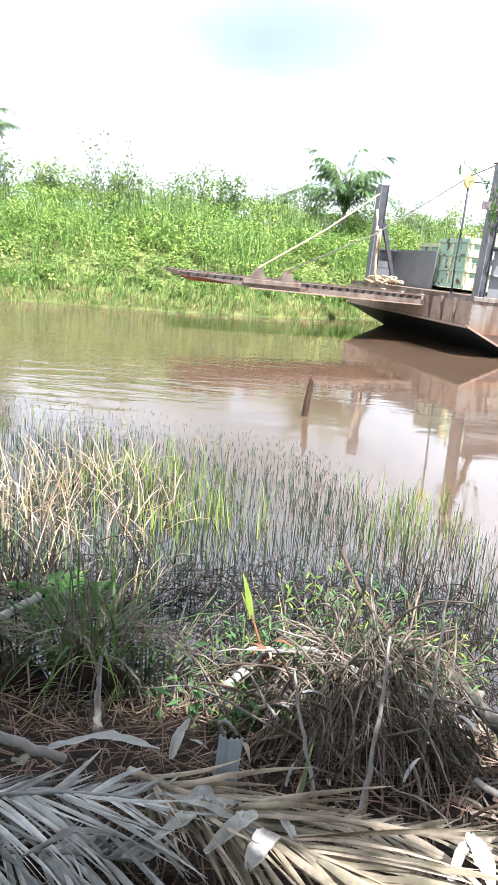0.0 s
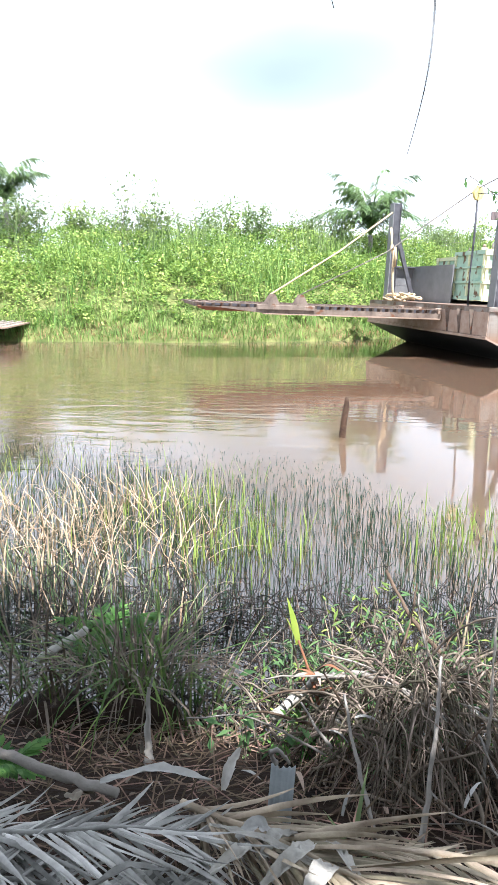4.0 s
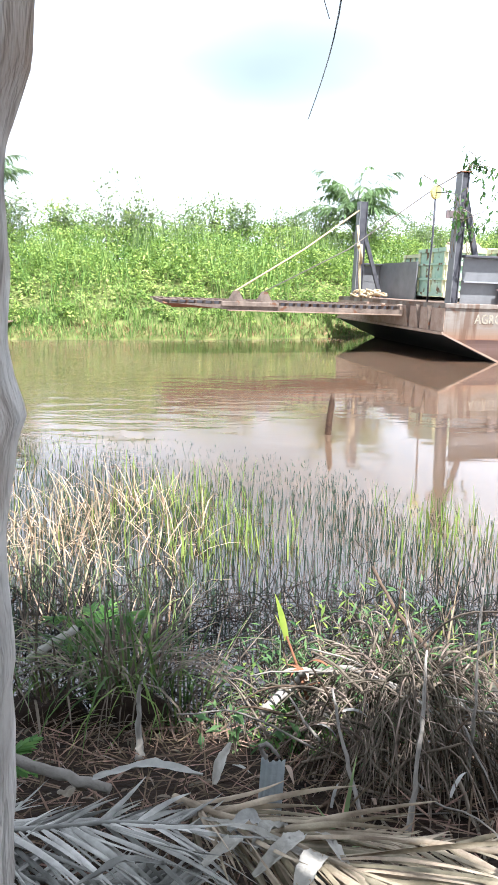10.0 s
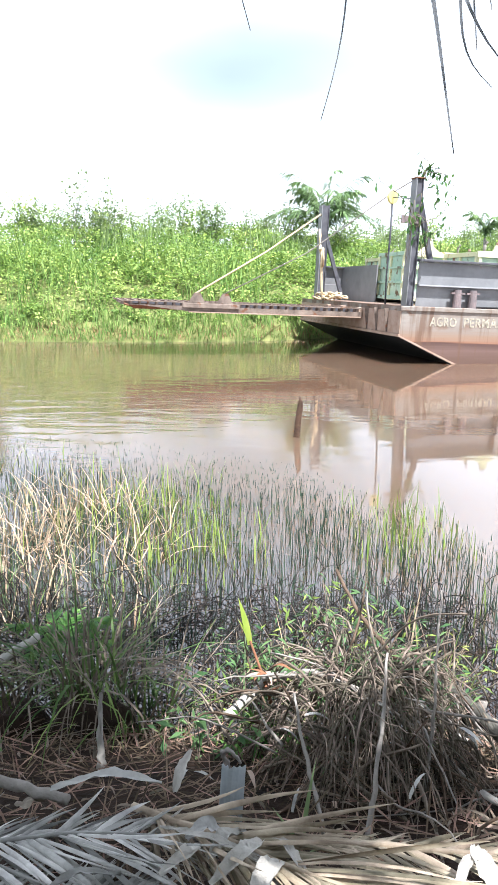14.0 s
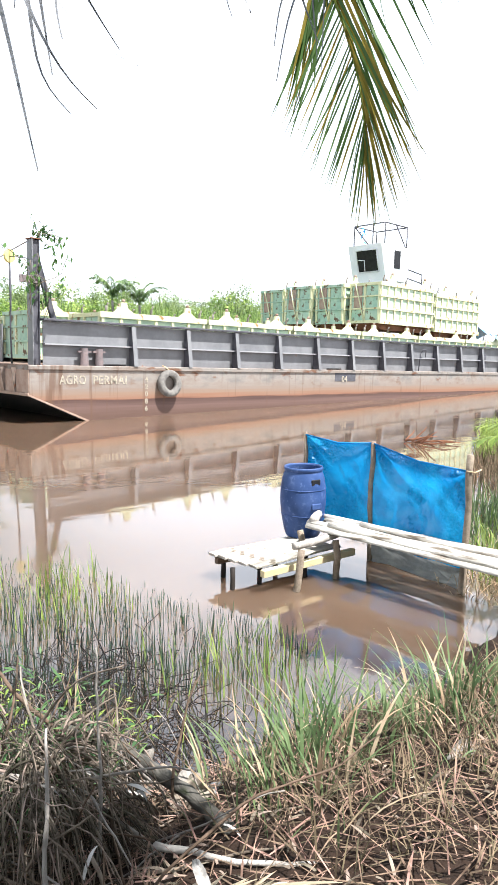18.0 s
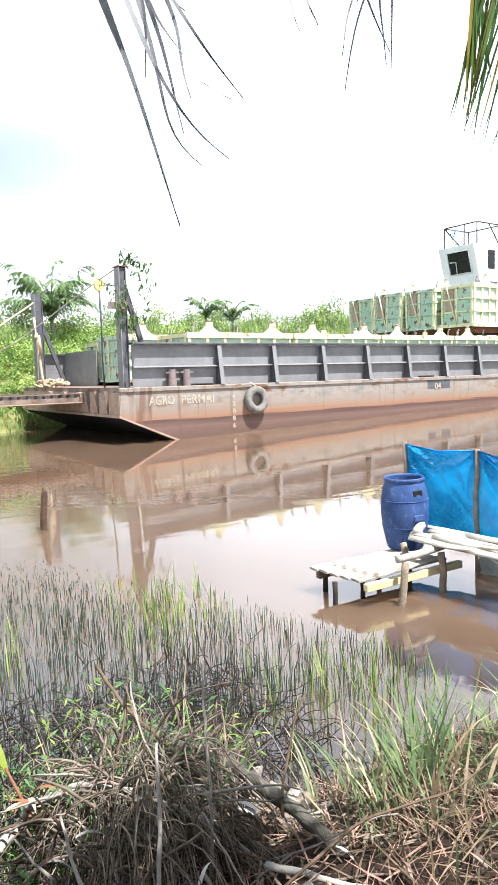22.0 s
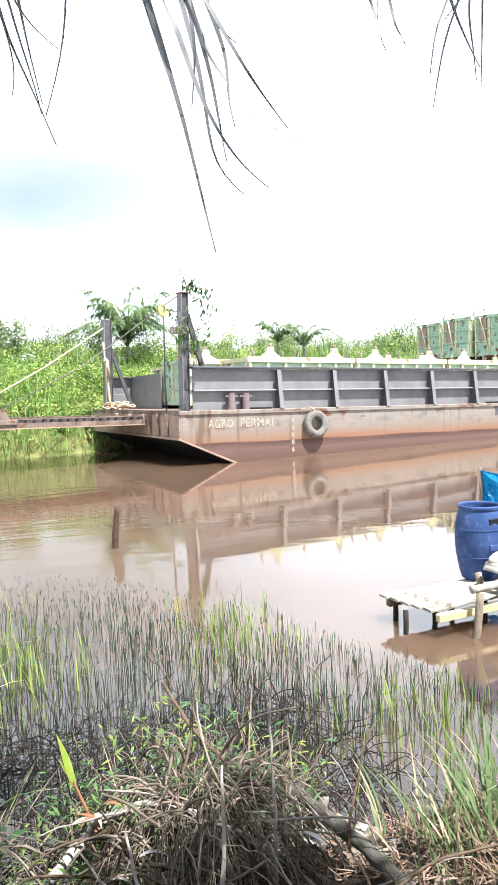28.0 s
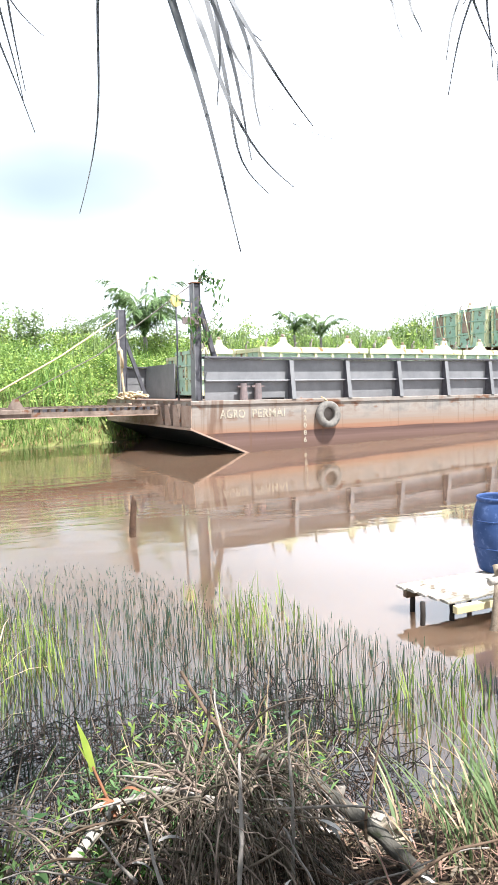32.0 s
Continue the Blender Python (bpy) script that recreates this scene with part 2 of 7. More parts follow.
M = {
    "mud": ground_material(),
    "leaf_far": material("leaf_far", [(0.07, 0.16, 0.035), (0.26, 0.385, 0.10), (0.42, 0.51, 0.18)], 0.5, scale=0.5, bump=0, island=0.5, translucent=0.3),
    "grass_far": material("grass_far", [(0.12, 0.25, 0.06), (0.31, 0.43, 0.14)], 0.55, scale=0.4, bump=0, island=0.35, translucent=0.4),
    "straw_far": material("straw_far", [(0.26, 0.16, 0.085), (0.42, 0.30, 0.17)], 0.8, scale=0.8, bump=0, island=0.4, translucent=0.2),
    "shrub_grey": material("shrub_grey", [(0.17, 0.26, 0.10), (0.28, 0.34, 0.17)], 0.6, scale=0.5, bump=0, island=0.35, translucent=0.35),
    "palm_leaf": material("palm_leaf", [(0.045, 0.11, 0.035), (0.11, 0.20, 0.06)], 0.4, scale=1.0, bump=0, island=0.4, translucent=0.25),
    "sedge": material("sedge", [(0.016, 0.034, 0.030), (0.065, 0.11, 0.062)], 0.5, scale=0.5, bump=0, island=0.5, translucent=0.25),
    "sedge_light": material("sedge_light", [(0.17, 0.26, 0.055), (0.28, 0.36, 0.10)], 0.5, scale=0.8, bump=0, island=0.35, translucent=0.3),
    "straw": material("straw", [(0.30, 0.20, 0.12), (0.58, 0.48, 0.34)], 0.8, scale=3, bump=0, island=0.35, translucent=0.25),
    "dead_vine": material("dead_vine", [(0.044, 0.034, 0.026), (0.30, 0.25, 0.195)], 0.9, scale=6, bump=0.3, island=0.6),
    "litter": material("litter", [(0.034, 0.023, 0.016), (0.31, 0.215, 0.155)], 0.9, scale=6, bump=0.2, island=0.6),
    # twigs in shade against bright water: their blackness is put into the colour
    "black_twig": material("black_twig", [(0.010, 0.009, 0.009), (0.040, 0.034, 0.030)], 0.7, scale=6, bump=0.2, island=0.5),
    "palm_far": material("palm_far", [(0.13, 0.23, 0.10), (0.30, 0.40, 0.19)], 0.4, scale=1.0, bump=0, island=0.3, translucent=0.3),
    "dry_mat": material("dry_mat", [(0.042, 0.032, 0.021), (0.28, 0.22, 0.14)], 0.85, scale=3, bump=0, island=0.6, translucent=0.1),
    "dark_blade": material("dark_blade", [(0.045, 0.10, 0.03), (0.20, 0.31, 0.09)], 0.45, scale=2, bump=0, island=0, per_object=0.5, translucent=0.25),
    "sheath": material("sheath", [(0.32, 0.30, 0.265), (0.60, 0.57, 0.52)], 0.7, scale=9, bump=0.4, per_object=0.2),
    "green_blade": material("green_blade", [(0.065, 0.125, 0.050), (0.22, 0.29, 0.14)], 0.45, scale=2, bump=0, island=0.4, translucent=0.35),
    "fern_green": material("fern_green", [(0.045, 0.13, 0.03), (0.14, 0.29, 0.075)], 0.45, scale=4, bump=0, island=0.3, translucent=0.35),
    "scrap_beige": material("scrap_beige", [(0.15, 0.125, 0.10), (0.34, 0.295, 0.235)], 0.5, scale=9, bump=0.4),
    "scrap_grey": material("scrap_grey", [(0.10, 0.105, 0.11), (0.25, 0.255, 0.26)], 0.4, scale=9, bump=0.4),
    "green_leaf": material("green_leaf", [(0.055, 0.13, 0.055), (0.16, 0.28, 0.11)], 0.45, scale=4, bump=0, island=0.4, translucent=0.35),
    # grey for shaded fronds, tan for sunlit ones: the light is in the colour
    "dry_frond": material("dry_frond", [(0.21, 0.205, 0.193), (0.55, 0.537, 0.507)], 0.75, scale=6, bump=0.3, per_object=0.55),
    "dry_frond_tan": material("dry_frond_tan", [(0.20, 0.16, 0.115), (0.53, 0.45, 0.335)], 0.75, scale=7, bump=0.3, per_object=0.35),
    "bleached_wood": material("bleached_wood", [(0.22, 0.20, 0.18), (0.52, 0.49, 0.45)], 0.85, scale=5, bump=0.6, stretch=(1, 1, 0.25)),
    "grey_wood": material("grey_wood", [(0.20, 0.18, 0.16), (0.36, 0.33, 0.30)], 0.85, scale=6, bump=0.6),
    "old_log": material("old_log", [(0.055, 0.052, 0.045), (0.15, 0.142, 0.125)], 0.85, scale=7, bump=0.6, stretch=(1, 0.3, 1), spots=((0.05, 0.06, 0.035), 9, 0.62)),
    "dark_wood": material("dark_wood", [(0.07, 0.05, 0.035), (0.16, 0.11, 0.08)], 0.85, scale=8, bump=0.6),
    "wet_stake": material("wet_stake", [(0.045, 0.028, 0.020), (0.11, 0.066, 0.045)], 0.75, scale=8, bump=0.6),
    "plank": material("plank", [(0.20, 0.18, 0.155), (0.50, 0.47, 0.42)], 0.8, scale=7, bump=0.5, per_object=0.2, stretch=(0.5, 1, 1), spots=((0.17, 0.14, 0.11), 11, 0.61)),
    "sawn_timber": material("sawn_timber", [(0.50, 0.42, 0.24), (0.62, 0.55, 0.36)], 0.8, scale=5, bump=0.3, stretch=(0.3, 1, 1)),
    "split_pole": material("split_pole", [(0.30, 0.275, 0.24), (0.62, 0.59, 0.54)], 0.8, scale=7, bump=0.6, per_object=0.14, stretch=(0.18, 1, 1), spots=((0.17, 0.14, 0.11), 10, 0.62)),
    "pole": material("pole", [(0.15, 0.12, 0.09), (0.33, 0.275, 0.215)], 0.85, scale=9, bump=0.6),
    "hull_paint": None,
    "deck_steel": material("deck_steel", [(0.16, 0.13, 0.12), (0.30, 0.20, 0.15)], 0.7, 0.2, scale=1.5, bump=0.3),
    "wall_grey": material("wall_grey", [(0.16, 0.163, 0.172), (0.24, 0.243, 0.25)], 0.5, 0.1, scale=1.1, bump=0.08, spots=((0.24, 0.15, 0.11), 2.2, 0.70)),
    "wall_rail": material("wall_rail", [(0.27, 0.272, 0.285), (0.36, 0.362, 0.375)], 0.5, 0.1, scale=3, bump=0.1, spots=((0.20, 0.13, 0.10), 3.0, 0.68)),
    "wall_rib": material("wall_rib", [(0.065, 0.065, 0.075), (0.12, 0.12, 0.135)], 0.5, 0.1, scale=3, bump=0.1),
    "bin_green": material("bin_green", [(0.40, 0.55, 0.42), (0.55, 0.66, 0.50)], 0.55, scale=1.2, bump=0.1, spots=((0.24, 0.16, 0.09), 3.0, 0.62)),
    "bin_teal": material("bin_teal", [(0.26, 0.44, 0.35), (0.48, 0.60, 0.47)], 0.55, scale=1.5, bump=0.1, spots=((0.14, 0.085, 0.05), 2.6, 0.57)),
    "bin_rail": material("bin_rail", [(0.58, 0.60, 0.36), (0.70, 0.70, 0.48)], 0.6, scale=2, bump=0.1, spots=((0.35, 0.21, 0.09), 4.0, 0.60)),
    "rust": material("rust", [(0.17, 0.08, 0.05), (0.30, 0.14, 0.08)], 0.85, 0.2, scale=3, bump=0.4),
    "rust_pale": material("rust_pale", [(0.30, 0.20, 0.15), (0.42, 0.33, 0.27)], 0.85, 0.1, scale=3, bump=0.4),
    "bollard_paint": material("bollard_paint", [(0.14, 0.125, 0.13), (0.24, 0.185, 0.18)], 0.7, 0.1, scale=5, bump=0.3),
    "ramp_steel": material("ramp_steel", [(0.10, 0.078, 0.066), (0.27, 0.215, 0.18)], 0.85, 0.1, scale=2.5, bump=0.4, spots=((0.16, 0.08, 0.05), 3.0, 0.58)),
    "rubber": material("rubber", [(0.10, 0.097, 0.093), (0.24, 0.225, 0.205)], 0.8, scale=5, bump=0.3),
    "rope": material("rope", [(0.48, 0.36, 0.22), (0.62, 0.50, 0.34)], 0.9, scale=20, bump=0.5),
    "cable": material("cable", [(0.22, 0.20, 0.18), (0.34, 0.31, 0.28)], 0.6, 0.4, scale=10, bump=0),
    "white_paint": material("white_paint", [(0.72, 0.74, 0.78), (0.82, 0.83, 0.85)], 0.5, scale=1.0, bump=0.05, spots=((0.35, 0.25, 0.2), 2.5, 0.70)),
    "letter": material("letter", [(0.22, 0.19, 0.15), (0.46, 0.42, 0.34)], 0.8, scale=9, bump=0),
    "yellow_paint": material("yellow_paint", [(0.62, 0.52, 0.16), (0.72, 0.64, 0.28)], 0.6, scale=4, bump=0),
    "black": material("black", [(0.012, 0.012, 0.014), (0.03, 0.03, 0.03)], 0.4, scale=4, bump=0),
    "barrel_blue": material("barrel_blue", [(0.026, 0.058, 0.165), (0.060, 0.105, 0.255)], 0.42, scale=4, bump=0.08, spots=((0.085, 0.135, 0.29), 16.0, 0.58)),
    "tarp_blue": tarp_material(),
    "tarp_grey": material("tarp_grey", [(0.20, 0.22, 0.22), (0.34, 0.36, 0.35)], 0.45, scale=6, bump=0.6, translucent=0.2),
    "bark": material("bark", [(0.19, 0.168, 0.15), (0.60, 0.575, 0.55), (0.36, 0.28, 0.23)], 0.9, scale=16, detail=8, bump=1.0, bump_scale=60, stretch=(1, 1, 0.22), spots=((0.10, 0.085, 0.075), 20, 0.62)),
    "pipe_grey": material("pipe_grey", [(0.30, 0.33, 0.35), (0.42, 0.45, 0.46)], 0.6, scale=10, bump=0.2),
    "leaf_yellow": material("leaf_yellow", [(0.26, 0.36, 0.06), (0.42, 0.46, 0.11)], 0.5, scale=6, bump=0, translucent=0.4),
    "frond_gold": material("frond_gold", [(0.14, 0.14, 0.03), (0.34, 0.26, 0.04)], 0.45, scale=3, bump=0, island=0.4, translucent=0.4),
    "frond_grey": material("frond_grey", [(0.20, 0.21, 0.23), (0.36, 0.37, 0.39)], 0.6, scale=6, bump=0, island=0.3),
    "tarp_pale": material("tarp_pale", [(0.03, 0.28, 0.58), (0.45, 0.66, 0.80)], 0.4, scale=1.6, bump=0.5, stretch=(0.4, 2.5, 1)),
}

# ---------------------------------------------------------------- mesh helpers


def mesh_np(name, verts, faces):
    """A mesh from arrays; all faces have the same number of corners."""
    verts, faces = np.asarray(verts, float), np.asarray(faces, int)
    me = bpy.data.meshes.new(name)
    n, k = faces.shape
    me.vertices.add(len(verts))
    me.vertices.foreach_set("co", verts.ravel())
    me.loops.add(n * k)
    me.loops.foreach_set("vertex_index", faces.ravel())
    me.polygons.add(n)
    me.polygons.foreach_set("loop_start", np.arange(n) * k)
    me.polygons.foreach_set("loop_total", np.full(n, k))
    me.update(calc_edges=True)
    me.validate()
    return me


def part(name, data, mat, parent=None, label="", smooth=False, at=None):
    """One mesh object, under a thing or a part if one is given."""
    if isinstance(data, bmesh.types.BMesh):
        me = bpy.data.meshes.new(name)
        data.normal_update()
        data.to_mesh(me)
        data.free()
    elif isinstance(data, tuple):
        me = mesh_np(name, *data)
    else:
        me = data
    if not me.materials:
        me.materials.append(M[mat] if isinstance(mat, str) else mat)
    if smooth:
        me.polygons.foreach_set("use_smooth", np.ones(len(me.polygons), bool))
    ob = new(name, me)
    if parent is not None:
        ob.parent = parent
    if at is not None:
        ob.matrix_basis = at
    if label:
        ob["label"] = label
    return ob


def thing(name, m, label, category, group="", kind=""):
    ob = new(name)
    ob.empty_display_size = 0.2
    ob.matrix_basis = m
    return tagged(ob, label, category, group, kind)


def add_box(bm, x0, x1, y0, y1, z0, z1, m=None):
    vs = [bm.verts.new((x, y, z)) for x in (x0, x1) for y in (y0, y1) for z in (z0, z1)]
    for f in ((0, 1, 3, 2), (4, 6, 7, 5), (0, 4, 5, 1), (2, 3, 7, 6), (0, 2, 6, 4), (1, 5, 7, 3)):
        bm.faces.new([vs[i] for i in f])
    if m is not None:
        for v in vs:
            v.co = m @ v.co
    return vs


def box(x0, x1, y0, y1, z0, z1, bevel=0.0, m=None):
    bm = bmesh.new()
    add_box(bm, x0, x1, y0, y1, z0, z1)
    if bevel:
        bmesh.ops.bevel(bm, geom=bm.edges[:], offset=bevel, segments=1, affect="EDGES")
    if m is not None:
        bm.transform(m)
    return bm


def prism(outline, y0, y1):
    """An outline in x and z, drawn out along y."""
    bm = bmesh.new()
    a = [bm.verts.new((x, y0, z)) for x, z in outline]
    b = [bm.verts.new((x, y1, z)) for x, z in outline]
    bm.faces.new(a)
    bm.faces.new(b[::-1])
    for i in range(len(a)):
        j = (i + 1) % len(a)
        bm.faces.new((a[j], a[i], b[i], b[j]))
    bmesh.ops.recalc_face_normals(bm, faces=bm.faces[:])
    return bm


def tube(points, radii, sides=6, rough=0.0, seed=0):
    """A closed tube along points, as arrays. Quads only, with pinched ends."""
    rng = np.random.default_rng(seed)
    p = np.asarray(points, float)
    r = np.broadcast_to(np.asarray(radii, float), (len(p),)).copy()
    p = np.vstack([p[:1], p, p[-1:]])
    r = np.r_[1e-4, r, 1e-4]
    d = np.gradient(p, axis=0)
    d[0], d[-1] = d[1], d[-2]
    d /= np.maximum(np.linalg.norm(d, axis=1, keepdims=True), 1e-9)
    ref = np.where(np.abs(d[:, 2:3]) > 0.9, [[1.0, 0, 0]], [[0, 0, 1.0]])
    u = np.cross(d, ref)
    u /= np.linalg.norm(u, axis=1, keepdims=True)
    v = np.cross(d, u)
    a = np.linspace(0, 2 * np.pi, sides, endpoint=False)
    rr = r[:, None] * (1 + rough * rng.uniform(-1, 1, (len(p), sides)))
    verts = p[:, None] + rr[..., None] * (np.cos(a)[None, :, None] * u[:, None] + np.sin(a)[None, :, None] * v[:, None])
    i, j = np.meshgrid(np.arange(len(p) - 1), np.arange(sides), indexing="ij")
    k = (j + 1) % sides
    faces = np.stack([i * sides + j, i * sides + k, (i + 1) * sides + k, (i + 1) * sides + j], -1).reshape(-1, 4)
    return verts.reshape(-1, 3), faces


def join(pieces):
    verts, faces, n = [], [], 0
    for v, f in pieces:
        verts.append(v)
        faces.append(f + n)
        n += len(v)
    return np.concatenate(verts), np.concatenate(faces)


def ribbons(base, az, lean, length, width, bend, segs=3, twist=None, fold=0.0):
    """Grass blades: strips that start at base, lean out by an angle and bend further to the tip."""
    n = len(base)
    az, lean, length, width, bend = (np.broadcast_to(np.asarray(q, float), (n,)) for q in (az, lean, length, width, bend))
    side_az = az + np.pi / 2 if twist is None else az + np.pi / 2 + twist
    side = np.stack([np.cos(side_az), np.sin(side_az), np.zeros(n)], -1)
    p = np.array(base, float)
    rows = []
    for k in range(segs + 1):
        w = width * (1 - (k / segs) ** 1.6) * (0.7 + 0.6 * min(1, 2 * k / segs)) * 0.5 + 0.0004
        rows += [p - side * w[:, None], p + side * w[:, None]]
        th = lean + bend * (k + 0.5) / segs
        step = np.stack([np.sin(th) * np.cos(az), np.sin(th) * np.sin(az), np.cos(th)], -1)
        p = p + step * (length / segs)[:, None]
    verts = np.stack(rows, 1).reshape(-1, 3)
    m = 2 * (segs + 1)
    first = (np.arange(n) * m)[:, None]
    quad = np.array([[2 * k, 2 * k + 1, 2 * k + 3, 2 * k + 2] for k in range(segs)])
    return verts, (first[:, :, None] + quad[None]).reshape(-1, 4)


def folded(base, az, lean, length, width, bend, segs, roll, rng):
    """Dry leaflets: strips folded along the middle, bent and twisted on the way; eight points round each bend."""
    n = len(base)
    p = np.array(base, float)
    rows = []
    for k in range(segs + 1):
        s = k / segs
        th = lean + bend * s
        d = np.stack([np.sin(th) * np.cos(az), np.sin(th) * np.sin(az), np.cos(th)], -1)
        a = az + np.pi / 2
        side = np.stack([np.cos(a), np.sin(a), np.zeros(n)], -1)
        up = np.cross(side, d)
        ro = (roll * (0.3 + s))[:, None]
        s2, u2 = side * np.cos(ro) + up * np.sin(ro), up * np.cos(ro) - side * np.sin(ro)
        w = (width * (1 - s ** 2.2) * (0.6 + 0.6 * min(1, 3 * s)) * 0.5 + 0.0006)[:, None]
        rows += [p - s2 * w + u2 * w * 0.6, p, p + s2 * w + u2 * w * 0.6]
        p = p + d * (length / segs)[:, None]
    m = 3 * (segs + 1)
    verts = np.stack(rows, 1).reshape(-1, 3)
    first = (np.arange(n) * m)[:, None]
    quad = np.array([[3 * k + j, 3 * k + j + 1, 3 * k + j + 4, 3 * k + j + 3] for k in range(segs) for j in (0, 1)])
    return verts, (first[:, :, None] + quad[None]).reshape(-1, 4)


def leaves(pos, size, rng, droop=0.3, narrow=0.45, out=None):
    """Folded four-cornered leaves, each turned its own way."""
    n = len(pos)
    az = rng.uniform(0, 2 * np.pi, n) if out is None else out
    el = rng.normal(-droop, 0.5, n)
    d = np.stack([np.cos(el) * np.cos(az), np.cos(el) * np.sin(az), np.sin(el)], -1)
    s = np.stack([-np.sin(az), np.cos(az), rng.normal(0, 0.4, n)], -1)
    s /= np.linalg.norm(s, axis=1, keepdims=True)
    size = np.broadcast_to(np.asarray(size, float), (n,))[:, None]
    up = np.cross(d, s)
    b, t = pos, pos + d * size
    mid = pos + d * size * 0.45 + up * size * 0.08
    verts = np.stack([b, mid + s * size * narrow * 0.5, t, mid - s * size * narrow * 0.5], 1).reshape(-1, 3)
    return verts, np.arange(4 * n).reshape(-1, 4)


def wander(start, step, n, rng, wild=0.25, pull=None):
    """A crooked line of n points, for stems and vines."""
    p, d = np.array(start, float), np.array(step, float)
    ln = np.linalg.norm(d)
    pts = [p.copy()]
    for _ in range(n - 1):
        d = d + rng.normal(0, wild * ln, 3)
        if pull is not None:
            d = d + np.array(pull) * ln
        d *= ln / max(np.linalg.norm(d), 1e-9)
        p = p + d
        pts.append(p.copy())
    return np.array(pts)


def frond(length, droop, n, leaf_len, leaf_w, rng, rise=0.35, keep=1.0, spread=1.0, hang=0.5, width=0.02):
    """A palm leaf from the origin along +x: arrays of its midrib and of its leaflets."""
    s = np.linspace(0, 1, 14)
    th = rise - droop * s ** 1.5
    rib = np.zeros((14, 3))
    rib[1:, 0] = np.cumsum(np.cos(th[:-1]) * length / 13)
    rib[1:, 2] = np.cumsum(np.sin(th[:-1]) * length / 13)
    rv = tube(rib, np.linspace(width, width * 0.15, 14), 5)
    at = np.sort(rng.uniform(0.12, 1.0, n))
    at = np.repeat(at, 2)
    sgn = np.tile([1, -1], n)
    ok = rng.uniform(0, 1, 2 * n) < keep
    at, sgn = at[ok], sgn[ok]
    pos = np.stack([np.interp(at, s, rib[:, k]) for k in range(3)], -1)
    ang = sgn * spread * (1.15 - 0.75 * at + rng.normal(0, 0.08, len(at)))
    ll = leaf_len * (np.sin(np.pi * (0.15 + 0.75 * at)) * 0.75 + 0.3) * rng.uniform(0.85, 1.1, len(at))
    lv = ribbons(pos, ang, 1.35 + rng.normal(0, 0.12, len(at)) + 0.4 * at, ll, leaf_w, hang + rng.normal(0, 0.15, len(at)), 4)
    return rv, lv


def bent(rv, m):
    v, f = rv
    a = np.array(m)
    return v @ a[:3, :3].T + a[:3, 3], f


# ---------------------------------------------------------------- ground, river
SHORE_X = [-300, -30, -9, -6, -3, -1, 1, 2.4, 4.0, 5.0, 6.2, 8.0, 11, 15, 20, 40, 300]
SHORE_Y = [8, 8, 6.4, 5.4, 3.65, 3.55, 3.5, 3.65, 3.7, 4.2, 4.9, 6.6, 9.3, 12.6, 17, 26, 100]


def shore(x):
    return np.interp(x, SHORE_X, SHORE_Y)


def far_shore(x):
    return 33.6 + 0.27 * np.clip(x, -60, 120) + 0.5 * np.sin(x * 0.35) + np.where(x > 1.5, np.clip((x - 1.5) * 0.6, 0, 2.2), 0)


def bumps(x, y, s=1.0):
    return np.sin(1.7 * x * s + 0.6 * y * s) * 0.5 + np.sin(0.9 * y * s - 2.3 * x * s + 1.2) * 0.3 + np.sin(4.1 * x * s + 3.3 * y * s) * 0.2


def ground_z(x, y):
    d = shore(x) - y
    near = np.where(d > 0, 1.12 * (1 - np.exp(-np.maximum(d, 0) * 0.55)) + 0.02, 0.32 * d)
    near = near + 0.035 * bumps(x, y, 2.0) * (d > -0.5)
    e = y - far_shore(x)
    far = np.where(e > 0, 0.25 + 3.9 * (1 - np.exp(-np.maximum(e, 0) / 6.0)) + 0.15 * bumps(x, y, 0.4), 0.25 + 0.5 * e)
    far = np.where(e > 40, 3.0, far)
    mid = (y > shore(x) + 8)
    z = np.where(mid, far, near)
    return np.maximum(z, -1.6)


gx = np.r_[-3000, -1200, -500, -200, -100, -60, -40, np.linspace(-28, -7, 22), np.linspace(-6, 9, 76), np.linspace(9.6, 60, 44), 90, 150, 300, 700, 1500, 3000]
gy = np.r_[-2000, -700, -200, -60, -20, -8, np.linspace(-4, 7, 56), np.linspace(7.5, 60, 90), 75, 100, 160, 300, 700, 1600, 3500]
GX, GY = np.meshgrid(gx, gy, indexing="ij")
gv = np.stack([GX, GY, ground_z(GX, GY)], -1).reshape(-1, 3)
ii, jj = np.meshgrid(np.arange(len(gx) - 1), np.arange(len(gy) - 1), indexing="ij")
gi = ii * len(gy) + jj
gf = np.stack([gi, gi + len(gy), gi + len(gy) + 1, gi + 1], -1).reshape(-1, 4)
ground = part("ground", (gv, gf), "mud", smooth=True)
tagged(ground, "brown muddy river bank and bed with leaf litter", "ground", kind="structure")

water_mat = bpy.data.materials.new("river_water")
water_mat.use_nodes = True
nd, lk = water_mat.node_tree.nodes, water_mat.node_tree.links
wp = nd["Principled BSDF"]
wp.inputs["Roughness"].default_value = 0.03
wp.inputs["IOR"].default_value = 1.86
